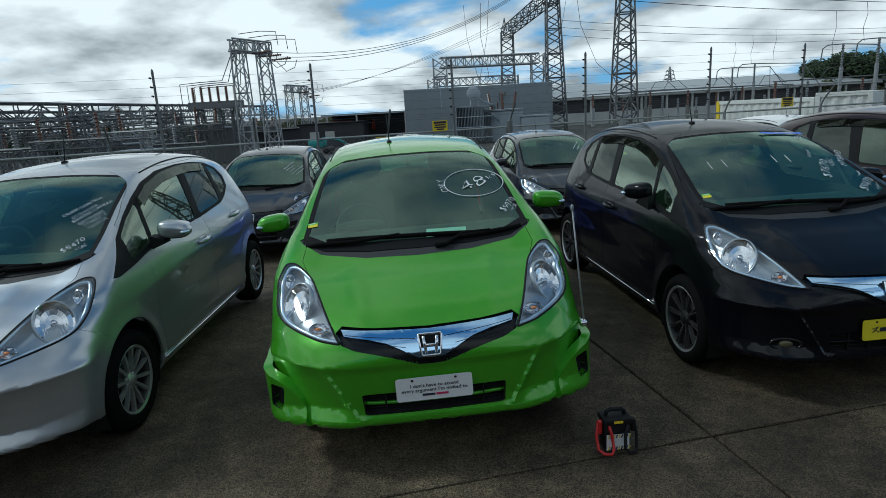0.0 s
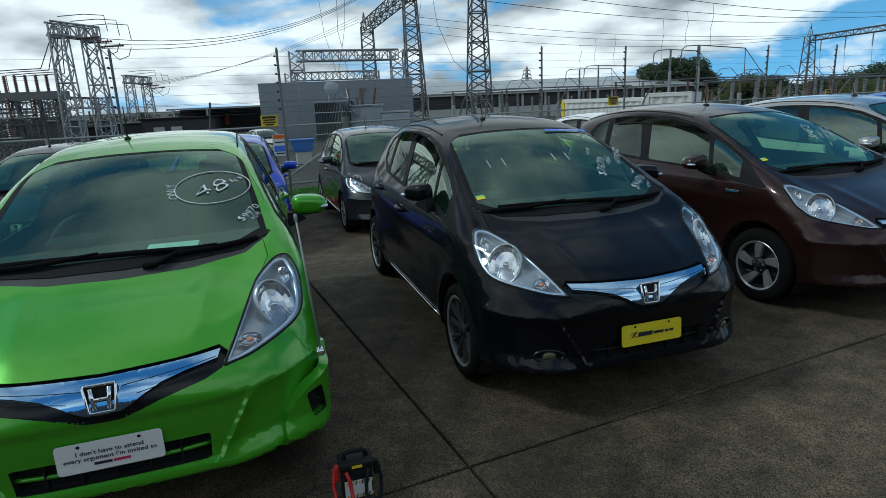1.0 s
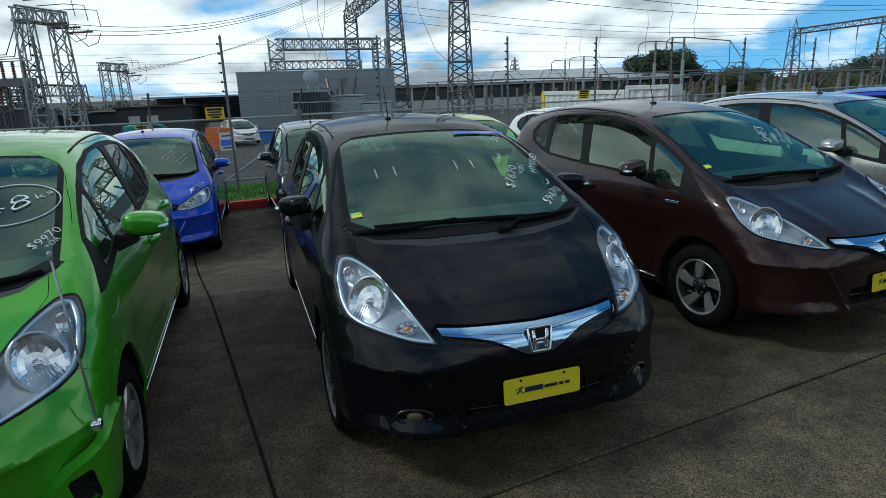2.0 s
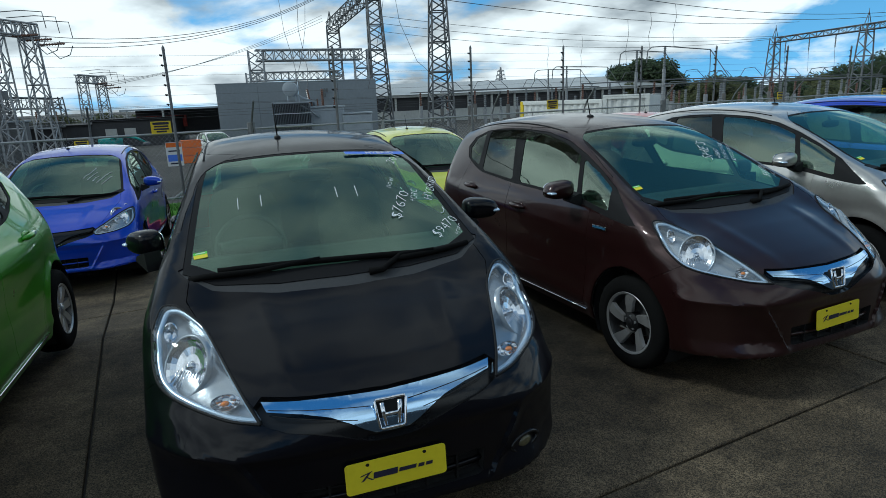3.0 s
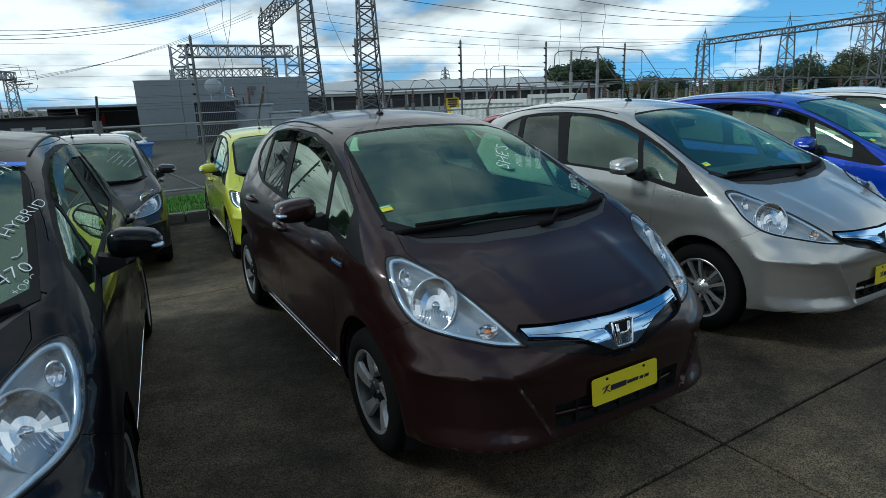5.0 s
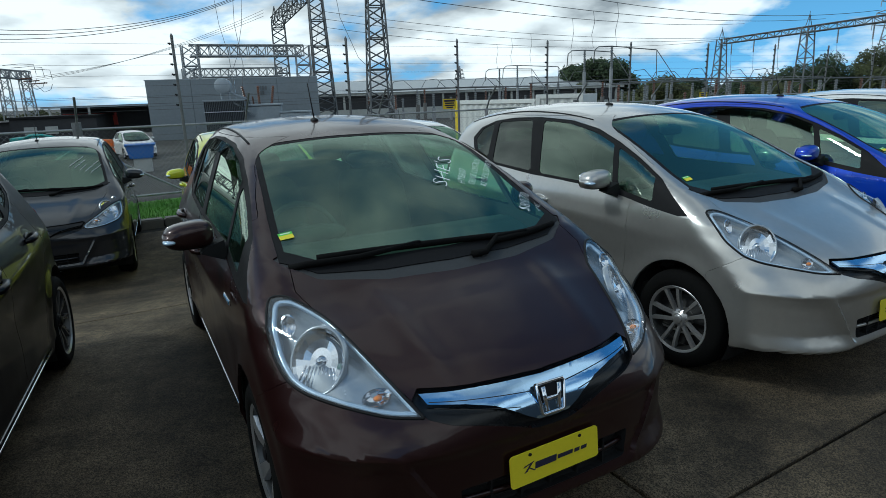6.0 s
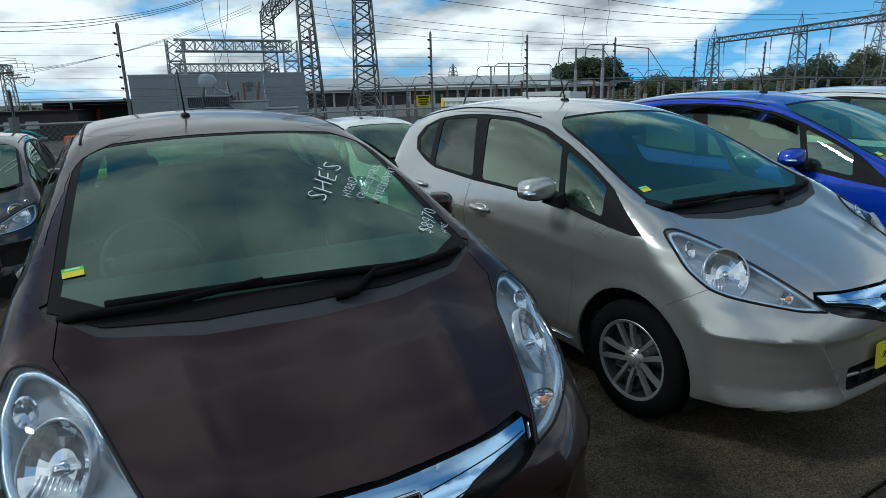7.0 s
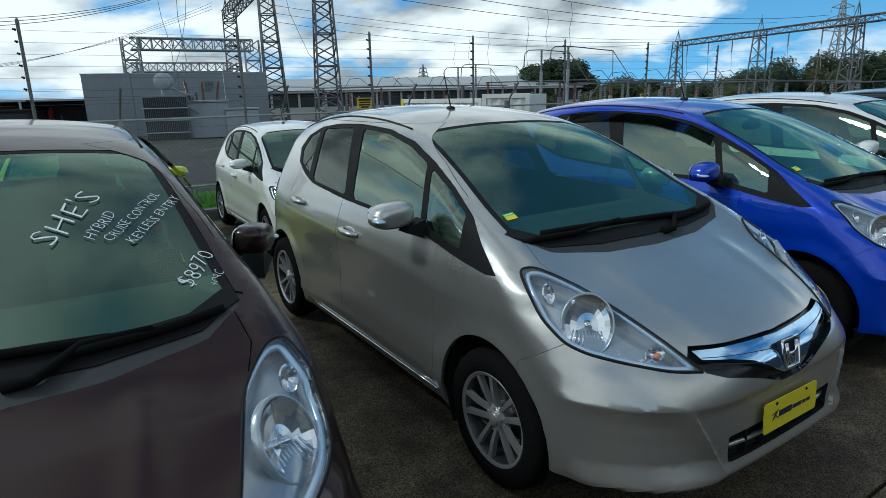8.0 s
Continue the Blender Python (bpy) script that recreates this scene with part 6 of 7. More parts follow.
def build_containers():
    for x0, y0, a, zt, length, label in ((10.51, 22.7, -64.6, 1.45, 3.58, "white ribbed shipping container with a yellow corner"), (12.07, 19.43, -40.2, 1.57, 1.40, "short white ribbed shipping container")):
        c = empty("shipping_container", pose(x0, y0, 0, 0, 0, a))
        tagged(c, label, "container")
        bm = bmesh.new()
        z0, n = zt - 2.59, int(length / 0.14)
        pts = []
        for k in range(n + 1):
            x = length * k / n
            pts += [(x, 0.0 if k % 2 else 0.04), (x + length / n * 0.45, 0.0 if k % 2 else 0.04)]
        lo = [bm.verts.new((min(x, length), y, z0 + 0.15)) for x, y in pts]
        hi = [bm.verts.new((min(x, length), y, zt - 0.12)) for x, y in pts]
        for k in range(len(pts) - 1):
            bm.faces.new((lo[k], lo[k + 1], hi[k + 1], hi[k]))
        part("ribbed_side", bm, M_CONTAINER, c)
        bm = bmesh.new()
        box(bm, length / 2, 1.25, (z0 + zt) / 2, length - 0.02, 2.36, zt - z0 - 0.06)
        part("body", bm, M_CONTAINER, c)
        for z in (zt - 0.06, z0 + 0.08):
            bm = bmesh.new()
            box(bm, length / 2, 0.02, z, length, 0.10, 0.13, bevel=0.01)
            part("rail", bm, M_CONTAINER, c)
        for x in (0.05, length - 0.05):
            bm = bmesh.new()
            box(bm, x, 0.02, (z0 + zt) / 2, 0.13, 0.11, zt - z0 - 0.01, bevel=0.01)
            part("corner_post", bm, M_SIGN if x < 1 and length > 2 else M_CONTAINER, c)


build_buildings()
set_out(build_containers, 1.53)


# ---------------------------------------------------------------- trees
def leaf_cloud(bm, rng, centre, radii, n, size):
    """Many small leaf clumps, each of a few crossed blades, thicker towards the outside."""
    for _ in range(n):
        while True:
            p = Vector((rng.uniform(-1, 1), rng.uniform(-1, 1), rng.uniform(-1, 1)))
            if 0.25 < p.length < 1.0:
                break
        c = Vector(centre) + Vector((p.x * radii[0], p.y * radii[1], p.z * radii[2]))
        s = size * rng.uniform(0.6, 1.4)
        for _ in range(3):
            d = Vector((rng.uniform(-1, 1), rng.uniform(-1, 1), rng.uniform(-0.6, 0.6))).normalized()
            e = d.orthogonal().normalized()
            o = Vector((rng.uniform(-s, s), rng.uniform(-s, s), rng.uniform(-s, s)))
            bm.faces.new([bm.verts.new(c + o + q) for q in (-d * s, e * s * 0.45, d * s, -e * s * 0.45)])


def tree(x, y, z0, h, r, seed, mat, label, flat=0.5, clumps=9, leaves=420):
    rng = random.Random(seed)
    t = empty("tree", pose(x, y, z0))
    tagged(t, label, "tree")
    bm = bmesh.new()
    tube(bm, [(0, 0, -0.2), (0.04, 0, h * 0.3), (0.02, 0.05, h * 0.6)], [r * 0.09, r * 0.07, r * 0.04], 8)
    tips = []
    for k in range(clumps):
        a, f = 6.283 * k / clumps + rng.uniform(-0.3, 0.3), rng.uniform(0.25, 0.85)
        tip = Vector((math.cos(a) * r * f, math.sin(a) * r * f, h * (1 - flat * 0.5) - h * flat * 0.45 * f * f + rng.uniform(-0.1, 0.1) * h))
        tube(bm, [(0.03, 0.02, h * 0.35), (tip.x * 0.5, tip.y * 0.5, (h * 0.4 + tip.z) / 2), tip], [r * 0.04, r * 0.025, r * 0.01], 5)
        tips.append(tip)
    part("trunk", bm, M_BARK, t)
    bm = bmesh.new()
    for tip in tips + [Vector((0, 0, h * (1 - flat * 0.35)))]:
        leaf_cloud(bm, rng, tip, (r * rng.uniform(0.32, 0.5), r * rng.uniform(0.32, 0.5), h * flat * rng.uniform(0.25, 0.38)), leaves, r * 0.045)
    part("crown", bm, mat, t)
    return t


def build_right_trees():
    tree(28.2, 44.0, YARD_Z, 5.15, 2.7, 3, M_LEAF, "broad dark dome-shaped tree behind the switchyard", 0.42, 12, 620)
    tree(25.6, 41.5, YARD_Z, 3.6, 1.5, 5, M_LEAF2, "small olive-green tree beside a dark dome tree", 0.6)
    tree(31.5, 40.0, YARD_Z, 3.9, 1.7, 6, M_LEAF2, "small olive-green tree behind busbars", 0.6)
    rng_t = random.Random(12)
    for k, (x, hh) in enumerate(((44, 3.6), (48.5, 4.0), (53, 3.5), (57, 4.0), (61.5, 5.0), (65.5, 6.4), (70, 6.8), (75, 7.0), (80, 7.6), (85.5, 8.0), (91, 8.4), (97, 8.0), (104, 8.6), (112, 9))):
        tree(x, 60 - 0.12 * (x - 44) + rng_t.uniform(-1.5, 1.5), YARD_Z, hh, 3.2 + 0.25 * rng_t.random(), 40 + k, M_LEAF if k % 3 else M_LEAF2, "dark bushy tree in a row behind the switchyard", 0.75, 9, 330)
    for k in range(7):
        tree(33 + 3.3 * k, 50 + rng_t.uniform(-2, 2), YARD_Z, 2.6 + rng_t.uniform(0, 0.7), 2.0, 80 + k, M_LEAF2 if k % 2 else M_LEAF, "low olive-green tree behind busbar posts", 0.8, 7, 240)


set_out(build_right_trees, 2.0)


def build_left_trees():
    for k in range(5):
        tree(-40 + 5.5 * k, 92, YARD_Z, 2.9, 3.0, 95 + k, M_LEAF2, "low tree behind a dark shed", 0.8, 7, 180)
    for k in range(8):
        tree(-44 + 3.1 * k, 54 + 3 * math.sin(k * 2.1), YARD_Z, 2.9 + 0.5 * math.sin(k * 1.7), 2.6, 120 + k, M_LEAF, "low dark tree behind the crowded switchyard", 0.85, 8, 260)


set_out(build_left_trees, 1.3)


# ---------------------------------------------------------------- fences between yard and switchyard
POLE_U = (-13.4, -10.5, -7.6, -4.65, -1.75, 1.1, 4.09, 7.16, 9.65, 12.1, 14.8, 17.8, 20.9, 23.8, 26.7, 29.6)


def pole_at(u):
    return yard(u, POLE_V, -0.10)


def build_electric_fence():
    f = empty("electric_fence")
    tagged(f, "electric security fence of tall dark poles with insulators and fine wires", "fence")
    heights = [0.35 + 0.30 * k for k in range(8)]
    for k, x in enumerate(POLE_U):
        p = pole_at(x)
        bm = bmesh.new()
        rod(bm, p - Vector((0, 0, 0.1)), p + Vector((0, 0, 2.80)), 0.026, 8, 0.024)
        lathe(bm, [(0.028, 0), (0.024, 0.05), (0.0, 0.09)], 8, Matrix.Translation(p + Vector((0, 0, 2.80))))
        post = part("post", bm, M_STEEL_DK, f)
        for j in range(7):
            bm = bmesh.new()
            z = 2.74 - 0.165 * j
            lathe(bm, [(0.0, 0.0), (0.016, 0.004), (0.020, 0.022), (0.012, 0.034), (0.017, 0.046), (0.0, 0.05)], 8, Matrix.Translation(p + Vector((-0.025, -0.02, z - 0.03))) @ Matrix.Rotation(radians(-70), 4, "Y"))
            part("insulator", bm, M_TRIM, post)
    for j in range(8):
        z = 2.71 - 0.165 * j if j < 7 else 1.25 - 0.28 * (j - 7)
        bm = bmesh.new()
        tube(bm, [pole_at(x) + Vector((-0.05, -0.02, z)) for x in POLE_U], 0.0022, 3)
        part("wire", bm, M_WIRE, f)


build_electric_fence()


def build_mesh_fence():
    f = empty("chain_link_fence")
    tagged(f, "galvanised chain-link fence with rails, braces and barbed wire arms", "fence")
    z0, h = 0.0, 1.28
    u0, u1 = -14.0, 30.0
    posts = np.arange(u0, u1 + 0.1, 2.75)
    for k, u in enumerate(posts):
        bm = bmesh.new()
        thick = 0.075 if k % 4 == 2 else 0.038
        rod(bm, yard(u, MESH_V, z0 - 0.1), yard(u, MESH_V, z0 + h + (0.12 if k % 4 == 2 else 0.02)), thick, 8)
        p = part("post", bm, M_STEEL_DK if k % 4 == 2 else M_STEEL, f)
        bm = bmesh.new()
        tube(bm, [yard(u, MESH_V, z0 + h), yard(u + 0.02, MESH_V - 0.08, z0 + h + 0.2), yard(u + 0.04, MESH_V - 0.35, z0 + h + 0.52)], 0.02, 6)
        part("arm", bm, M_STEEL_DK, p)
        if k % 4 == 2:
            for s in (-1, 1):
                bm = bmesh.new()
                rod(bm, yard(u, MESH_V, z0 + h - 0.25), yard(u + s * 1.6, MESH_V, z0 + 0.05), 0.022, 6)
                part("brace", bm, M_STEEL, f)
    for z in (z0 + h, z0 + 0.08):
        bm = bmesh.new()
        rod(bm, yard(u0, MESH_V, z), yard(u1, MESH_V, z), 0.022, 6)
        part("rail", bm, M_STEEL, f)
    for j in range(3):
        bm = bmesh.new()
        pts = []
        for u in np.arange(u0, u1, 0.25):
            t = 0.25 + 0.32 * j
            pts.append(yard(u, MESH_V - 0.08 - 0.27 * t, z0 + h + 0.2 + 0.32 * t))
        tube(bm, pts, 0.003, 3)
        part("barbed_wire", bm, M_WIRE, f)
    # woven mesh: two sets of slanting wires
    bm = bmesh.new()
    step, zz = 0.085, h - 0.10
    for s in (1, -1):
        for u in np.arange(u0 - zz, u1 + zz, step):
            a, b = (u, 0.0), (u + s * zz, zz)
            lo, hi = max(min(a[0], b[0]), u0), min(max(a[0], b[0]), u1)
            if hi - lo < 0.05:
                continue
            p = lambda q: (q - u) * s  # noqa: E731
            rod(bm, yard(lo, MESH_V + 0.012 * s, z0 + 0.08 + p(lo)), yard(hi, MESH_V + 0.012 * s, z0 + 0.08 + p(hi)), 0.0024, 3)
    m = part("mesh", bm, M_STEEL, f)
    tagged(m, kind="stuff")
    # warning signs
    for u, z, w, hh in ((0.9, 1.40, 0.34, 0.22), (-0.40, 1.17, 0.22, 0.14), (9.72, 1.44, 0.34, 0.22), (18.4, 1.35, 0.34, 0.22), (24.0, 1.3, 0.34, 0.22), (-8.5, 1.25, 0.34, 0.22)):
        s = empty("warning_sign", Matrix.Translation(yard(u, MESH_V - 0.05, z0 + z)) @ Matrix.Rotation(ROW_TURN, 4, "Z"))
        tagged(s, "yellow metal warning sign wired to the fence", "sign", "warning signs on the fence")
        bm = bmesh.new()
        box(bm, 0, 0, 0, w, 0.006, hh, bevel=0.002)
        part("plate", bm, M_SIGN, s)
        for k, (bw, bz) in enumerate(((0.8, 0.32), (0.7, 0.08), (0.75, -0.14), (0.5, -0.34))):
            bm = bmesh.new()
            box(bm, 0, -0.006, bz * hh, w * bw, 0.003, hh * (0.13 if k else 0.2))
            part("bar", bm, M_INK, s)

    s = empty("notice_board", Matrix.Translation(yard(1.06, MESH_V - 0.05, z0 + 0.90)) @ Matrix.Rotation(ROW_TURN, 4, "Z"))
    tagged(s, "white safety notice with orange heading hung on the fence", "sign")
    for nm, z, w, hh, y, mat in (("plate", 0.0, 0.28, 0.44, 0.0, M_PLATE_W), ("heading", 0.17, 0.26, 0.08, -0.006, M_ORANGE), ("panel", -0.07, 0.24, 0.12, -0.006, M_STICK_B), ("bar", 0.06, 0.20, 0.025, -0.006, M_INK), ("bar", -0.17, 0.18, 0.025, -0.006, M_INK)):
        bm = bmesh.new()
        box(bm, 0, y, z, w, 0.006 if nm == "plate" else 0.004, hh)
        part(nm, bm, mat, s)


build_mesh_fence()




# ---------------------------------------------------------------- dealer's plates, pen writing and other things on single cars
def add_plate(car, kind, x=0.0, z=0.463, turn=0.0):
    """An advertising plate with two screws on the front bumper."""
    m = Matrix.Translation((x, nose_y(0.19, 0.50) - 0.022, z)) @ Matrix.Rotation(radians(-4), 4, "X") @ Matrix.Rotation(radians(turn), 4, "Y")
    bm = bmesh.new()
    w, h, r = 0.186, 0.066, 0.014
    pts = []
    for cx, cz, a0 in ((w - r, h - r, 0), (-w + r, h - r, 90), (-w + r, -h + r, 180), (w - r, -h + r, 270)):
        pts += [(cx + r * math.cos(radians(a0 + 22.5 * k)), cz + r * math.sin(radians(a0 + 22.5 * k))) for k in range(5)]
    prism(bm, pts, -0.002, 0.002, "xz")
    yellow = kind == "yellow"
    plate = part("plate", bm, M_PLATE_Y if yellow else M_PLATE_W, car, "yellow dealer plate with dark lettering bars" if yellow else "white advertising plate with a dark slogan")
    plate.matrix_local = m
    for sx in (-1, 1):
        bm = bmesh.new()
        lathe(bm, [(0.007, 0.0), (0.006, 0.003), (0.0, 0.004)], 10, Matrix.Translation((sx * 0.105, -0.002, 0.050)) @ Matrix.Rotation(math.pi / 2, 4, "X"))
        part("screw", bm, M_TRIM, plate)
    if yellow:
        bm = bmesh.new()     # swoosh and plain bars in place of the dealer's name
        for k, (x0, x1, zz, th) in enumerate(((-0.088, 0.0, -0.001, 0.026), (0.006, 0.070, -0.002, 0.016), (0.078, 0.100, -0.003, 0.015), (0.107, 0.132, -0.003, 0.014))):
            prism(bm, [(x0, zz - th / 2), (x1, zz - th / 2), (x1 + 0.003, zz + th / 2), (x0 + 0.003, zz + th / 2)], -0.0042, -0.0026, "xz")
        prism(bm, [(-0.132, -0.018), (-0.120, -0.014), (-0.092, 0.020), (-0.104, 0.016)], -0.0042, -0.0026, "xz")
        prism(bm, [(-0.135, 0.004), (-0.093, 0.016), (-0.090, 0.020), (-0.130, 0.010)], -0.0042, -0.0026, "xz")
        prism(bm, [(-0.116, 0.000), (-0.110, 0.000), (-0.086, -0.018), (-0.094, -0.018)], -0.0042, -0.0026, "xz")
        part("lettering", bm, M_INK, plate)
    else:
        up = Matrix.Rotation(math.pi / 2, 4, "X")
        text_mesh("I don't have to attend", 0.027, Matrix.Translation((0, -0.0032, 0.018)) @ up, M_INK, "slogan", plate)
        text_mesh("every argument I'm invited to", 0.027, Matrix.Translation((0, -0.0032, -0.008)) @ up, M_INK, "slogan", plate)
        for x0, x1, mat in ((-0.060, 0.002, M_INK), (0.006, 0.066, M_INK_RED)):
            bm = bmesh.new()
            prism(bm, [(x0, -0.041), (x1, -0.041), (x1, -0.029), (x0, -0.029)], -0.0042, -0.0026, "xz")
            part("lettering", bm, mat, plate)


def pen(car, body, x, y, length, turn, height=0.05):
    """Words written with a white paint pen on the windscreen."""
    ob = text_mesh(body, 1.0, Matrix(), M_CHALK, "pen_writing", car, thick=0.0, shear=0.15)
    w = max(v.co.x for v in ob.data.vertices) - min(v.co.x for v in ob.data.vertices)
    k = length / w
    for v in ob.data.vertices:
        v.co.x *= k
        v.co.y *= height * 1.35
        wob = 0.004 * math.sin(v.co.x * 60 + x * 9) * height / 0.05
        v.co.y += wob
    ob.matrix_local = on_screen(x, y, 0.0035, turn)
    tagged(ob, "white pen writing on the windscreen")
    return ob


def pen_line(car, pts, r=0.0028):
    bm = bmesh.new()
    tube(bm, [on_screen(x, y, 0.002).translation for x, y in pts], r, 4, False)
    return part("pen_stroke", bm, M_CHALK, car, "white pen stroke on the windscreen")


def sticker(car, x, y, w=0.058, h=0.042):
    m = on_screen(x, y, 0.0035)
    bm = bmesh.new()
    box(bm, 0, -h * 0.2, 0, w, h * 0.6, 0.0006)
    s = part("sticker", bm, M_STICK_Y, car, "small green and yellow service sticker")
    s.matrix_local = m
    bm = bmesh.new()
    box(bm, 0, h * 0.3, 0, w, h * 0.4, 0.0006)
    part("sticker_band", bm, M_STICK_G, s)
    bm = bmesh.new()
    box(bm, 0, h * 0.32, 0.0006, w * 0.7, h * 0.12, 0.0006)
    part("sticker_bar", bm, M_PLATE_W, s)


def green_extras(car):
    """Body-kit corners with vents, a chin lip, and the driver's corner pole."""
    bm = skin_mesh()
    lay = bm.faces.layers.int.new("region")
    stamp(bm, lay, 1, [(0.90, -0.22, 0.555), (0.82, -0.42, 0.550), (0.745, -0.57, 0.510), (0.70, -0.62, 0.465), (0.655, -0.66, 0.41), (0.625, -0.69, 0.33), (0.605, -0.705, 0.20), (0.80, -0.45, 0.15), (0.92, -0.20, 0.16)], (0.70, -0.70, 0.0), 0.12,
          keep=lambda c: c.y < -0.19)
    stamp(bm, lay, 2, frontv((-0.05, 0.312), (0.32, 0.312), (0.38, 0.300), (0.60, 0.296), (0.62, 0.25), (0.62, 0.165), (-0.05, 0.165)), AHEAD)
    stamp(bm, lay, 3, [(0.722, -0.590, 0.470), (0.790, -0.510, 0.484), (0.800, -0.495, 0.350), (0.740, -0.570, 0.330)], (0.70, -0.70, 0.0), 0.10)

    def flare(q):
        for v in q.verts:
            k = min(max((abs(v.co.x) - 0.63) / 0.17, 0), 1) * min(max((-0.24 - v.co.y) / 0.2, 0), 1)
            v.co.y -= 0.085 * k
            v.co.x += math.copysign(0.020 * k, v.co.x)
        return q
    for sx in (1, -1):
        fin = part("bumper_corner", flare(take(bm, lay, {1}, sx, lift=0.014, flange=0.045)), M_SILVER, car, "flared bumper corner with a black vent", smooth=True, angle=38)
        part("vent", flare(take(bm, lay, {3}, sx, lift=-0.020, flange=-0.032)), M_LINER, fin, "black corner vent")
    part("chin_lip", take(bm, lay, {2}, lift=0.008, flange=0.015), M_SILVER, car, smooth=True, angle=38)
    bm.free()
    q = bmesh.new()
    rod(q, (0.836, -0.50, 0.60), (0.800, -0.455, 1.22), 0.0055, 8, 0.004)
    lathe(q, [(0, 0), (0.008, 0.004), (0.008, 0.03), (0, 0.036)], 8, Matrix.Translation((0.800, -0.455, 1.20)))
    pole = part("corner_pole", q, M_STEEL, car, "thin steel corner marker pole", smooth=True)
    q = bmesh.new()
    blob(q, (0.832, -0.50, 0.600), (0.022, 0.026, 0.020), 2.6)
    part("pole_base", q, M_CHROME, pole, smooth=True)


def add_fogs(car):
    for sx in (1, -1):
        q = bmesh.new()
        y = nose_y(0.56, 0.375)
        m = Matrix.Translation((sx * 0.56, y, 0.372)) @ Matrix.Rotation(sx * radians(24), 4, "Z")
        tube(q, [m @ Vector((0.080 * math.cos(a), 0.002, 0.036 * math.sin(a))) for a in np.linspace(0, 2 * math.pi, 28, endpoint=False)], 0.010, 6, True)
        f = part("fog_lamp", q, M_GLOSSBLK, car, smooth=True)
        q = bmesh.new()
        lathe(q, [(0.0, 0.012), (0.024, 0.010), (0.036, 0.003), (0.040, -0.01)], 20, m @ Matrix.Rotation(math.pi / 2, 4, "X") @ Matrix.Diagonal((1.0, 0.72, 1.0, 1.0)))
        part("fog_lens", q, M_AMBER_PALE, f, "yellowed fog lamp lens", smooth=True)


M_AMBER_PALE = material("yellowed_lens", (0.10, 0.09, 0.05), 0.2)
M_BADGE_B = material("blue_badge", (0.10, 0.30, 0.55), 0.2, 0.6)


def add_side_badge(car):
    for sx in (1, -1):
        q = bmesh.new()
        box(q, sx * 0.850, 0.272, 0.870, 0.005, 0.135, 0.024, bevel=0.002)
        b = part("side_badge", q, M_CHROME, car, "small chrome and blue side badge")
        q = bmesh.new()
        box(q, sx * 0.8535, 0.272, 0.870, 0.003, 0.120, 0.012)
        part("badge_inlay", q, M_BADGE_B, b)


# ---------------------------------------------------------------- the cars, where they stand
def at_spot(x, y, turn, z=0.0):
    return pose(x, y, z, 0, 0, turn)


FIRST = build_fit()
LATE = build_fit(late=True)
ROW, REAR = "hatchbacks in the front row", "hatchbacks in the rear row"
CARS = [
    # model, x, y, turn, paint, wheels, visors, group, label
    (FIRST, -2.34, 3.37, 2.7, M_SILVER2, "multi", 2, ROW, "bluish silver compact hatchback with multi-spoke alloy wheels"),
    (FIRST, 0.222, 3.605, 6.4, M_GREEN, "steel", 0, ROW, "bright green compact hatchback with a white advertising plate"),
    (FIRST, 2.722, 4.125, 7.3, M_BLACK, "mesh", 2, ROW, "black compact hatchback with black multi-spoke wheels, bright rims"),
    (FIRST, 5.29, 4.86, 12.3, M_BROWN, "blade", 2, ROW, "dark brown metallic compact hatchback with bladed alloy wheels"),
    (FIRST, 7.66, 5.53, 14.2, M_SILVER, "twin", 0, ROW, "warm silver compact hatchback with twin-spoke alloy wheels"),
    (FIRST, 9.88, 6.07, 17.0, M_BLUE, "twin", 2, ROW, "bright blue compact hatchback parked on concrete"),
    (FIRST, 12.1, 6.63, 16.5, M_WHITE, "twin", 0, ROW, "white compact hatchback near the end of the row"),
    (FIRST, 14.80, 7.41, 14.5, M_GREY, "twin", 0, ROW, "dark grey compact hatchback at the end of the row"),
    (LATE, -2.60, 9.15, 4.2, M_GREY, "multi", 0, REAR, "dark grey hatchback backed up to the kerb"),
    (LATE, -0.27, 9.25, 5.2, M_BLUE, "twin", 0, REAR, "deep blue hatchback backed up to the kerb"),
    (LATE, 2.15, 10.0, 8.9, M_GREY, "twin", 0, REAR, "charcoal hatchback backed up to the kerb"),
    (LATE, 4.52, 9.95, 9.5, M_LIME, "multi", 0, REAR, "lime yellow hatchback backed up to the kerb"),
    (LATE, 7.05, 10.75, 13.2, M_WHITE, "twin", 0, REAR, "pearl white hatchback backed up to the kerb"),
    (LATE, 9.70, 11.4, 14.0, M_RED, "multi", 0, REAR, "red hatchback backed up to the kerb"),
]
MADE, used = [], set()
for model, x, y, a, mat, wheels, visors, group, label in CARS:
    m = at_spot(x, y, a, -0.25 if model is LATE else 0.0)
    if mat is M_GREEN:      # this one leans a little on the uneven slab
        m = m @ pose(0, 0, 0.01, 0, -1.2, 0)
    if model is LATE:
        m = m @ Matrix.Diagonal((1.0, 0.95, 0.99, 1.0))
    if model in used:
        c = copy_thing(model, m)
    else:
        c = None
        used.add(model)
    MADE.append((c, m))
for (c, m), (model, x, y, a, mat, wheels, visors, group, label) in zip(MADE, CARS):
    if c is None:
        model.matrix_basis = m
    tagged(c or model, label, "car", group)
FRONT = [c or row[0] for (c, m), row in zip(MADE, CARS)]
L_CAR, G_CAR, K_CAR, B_CAR, S_CAR, U_CAR = FRONT[:6]

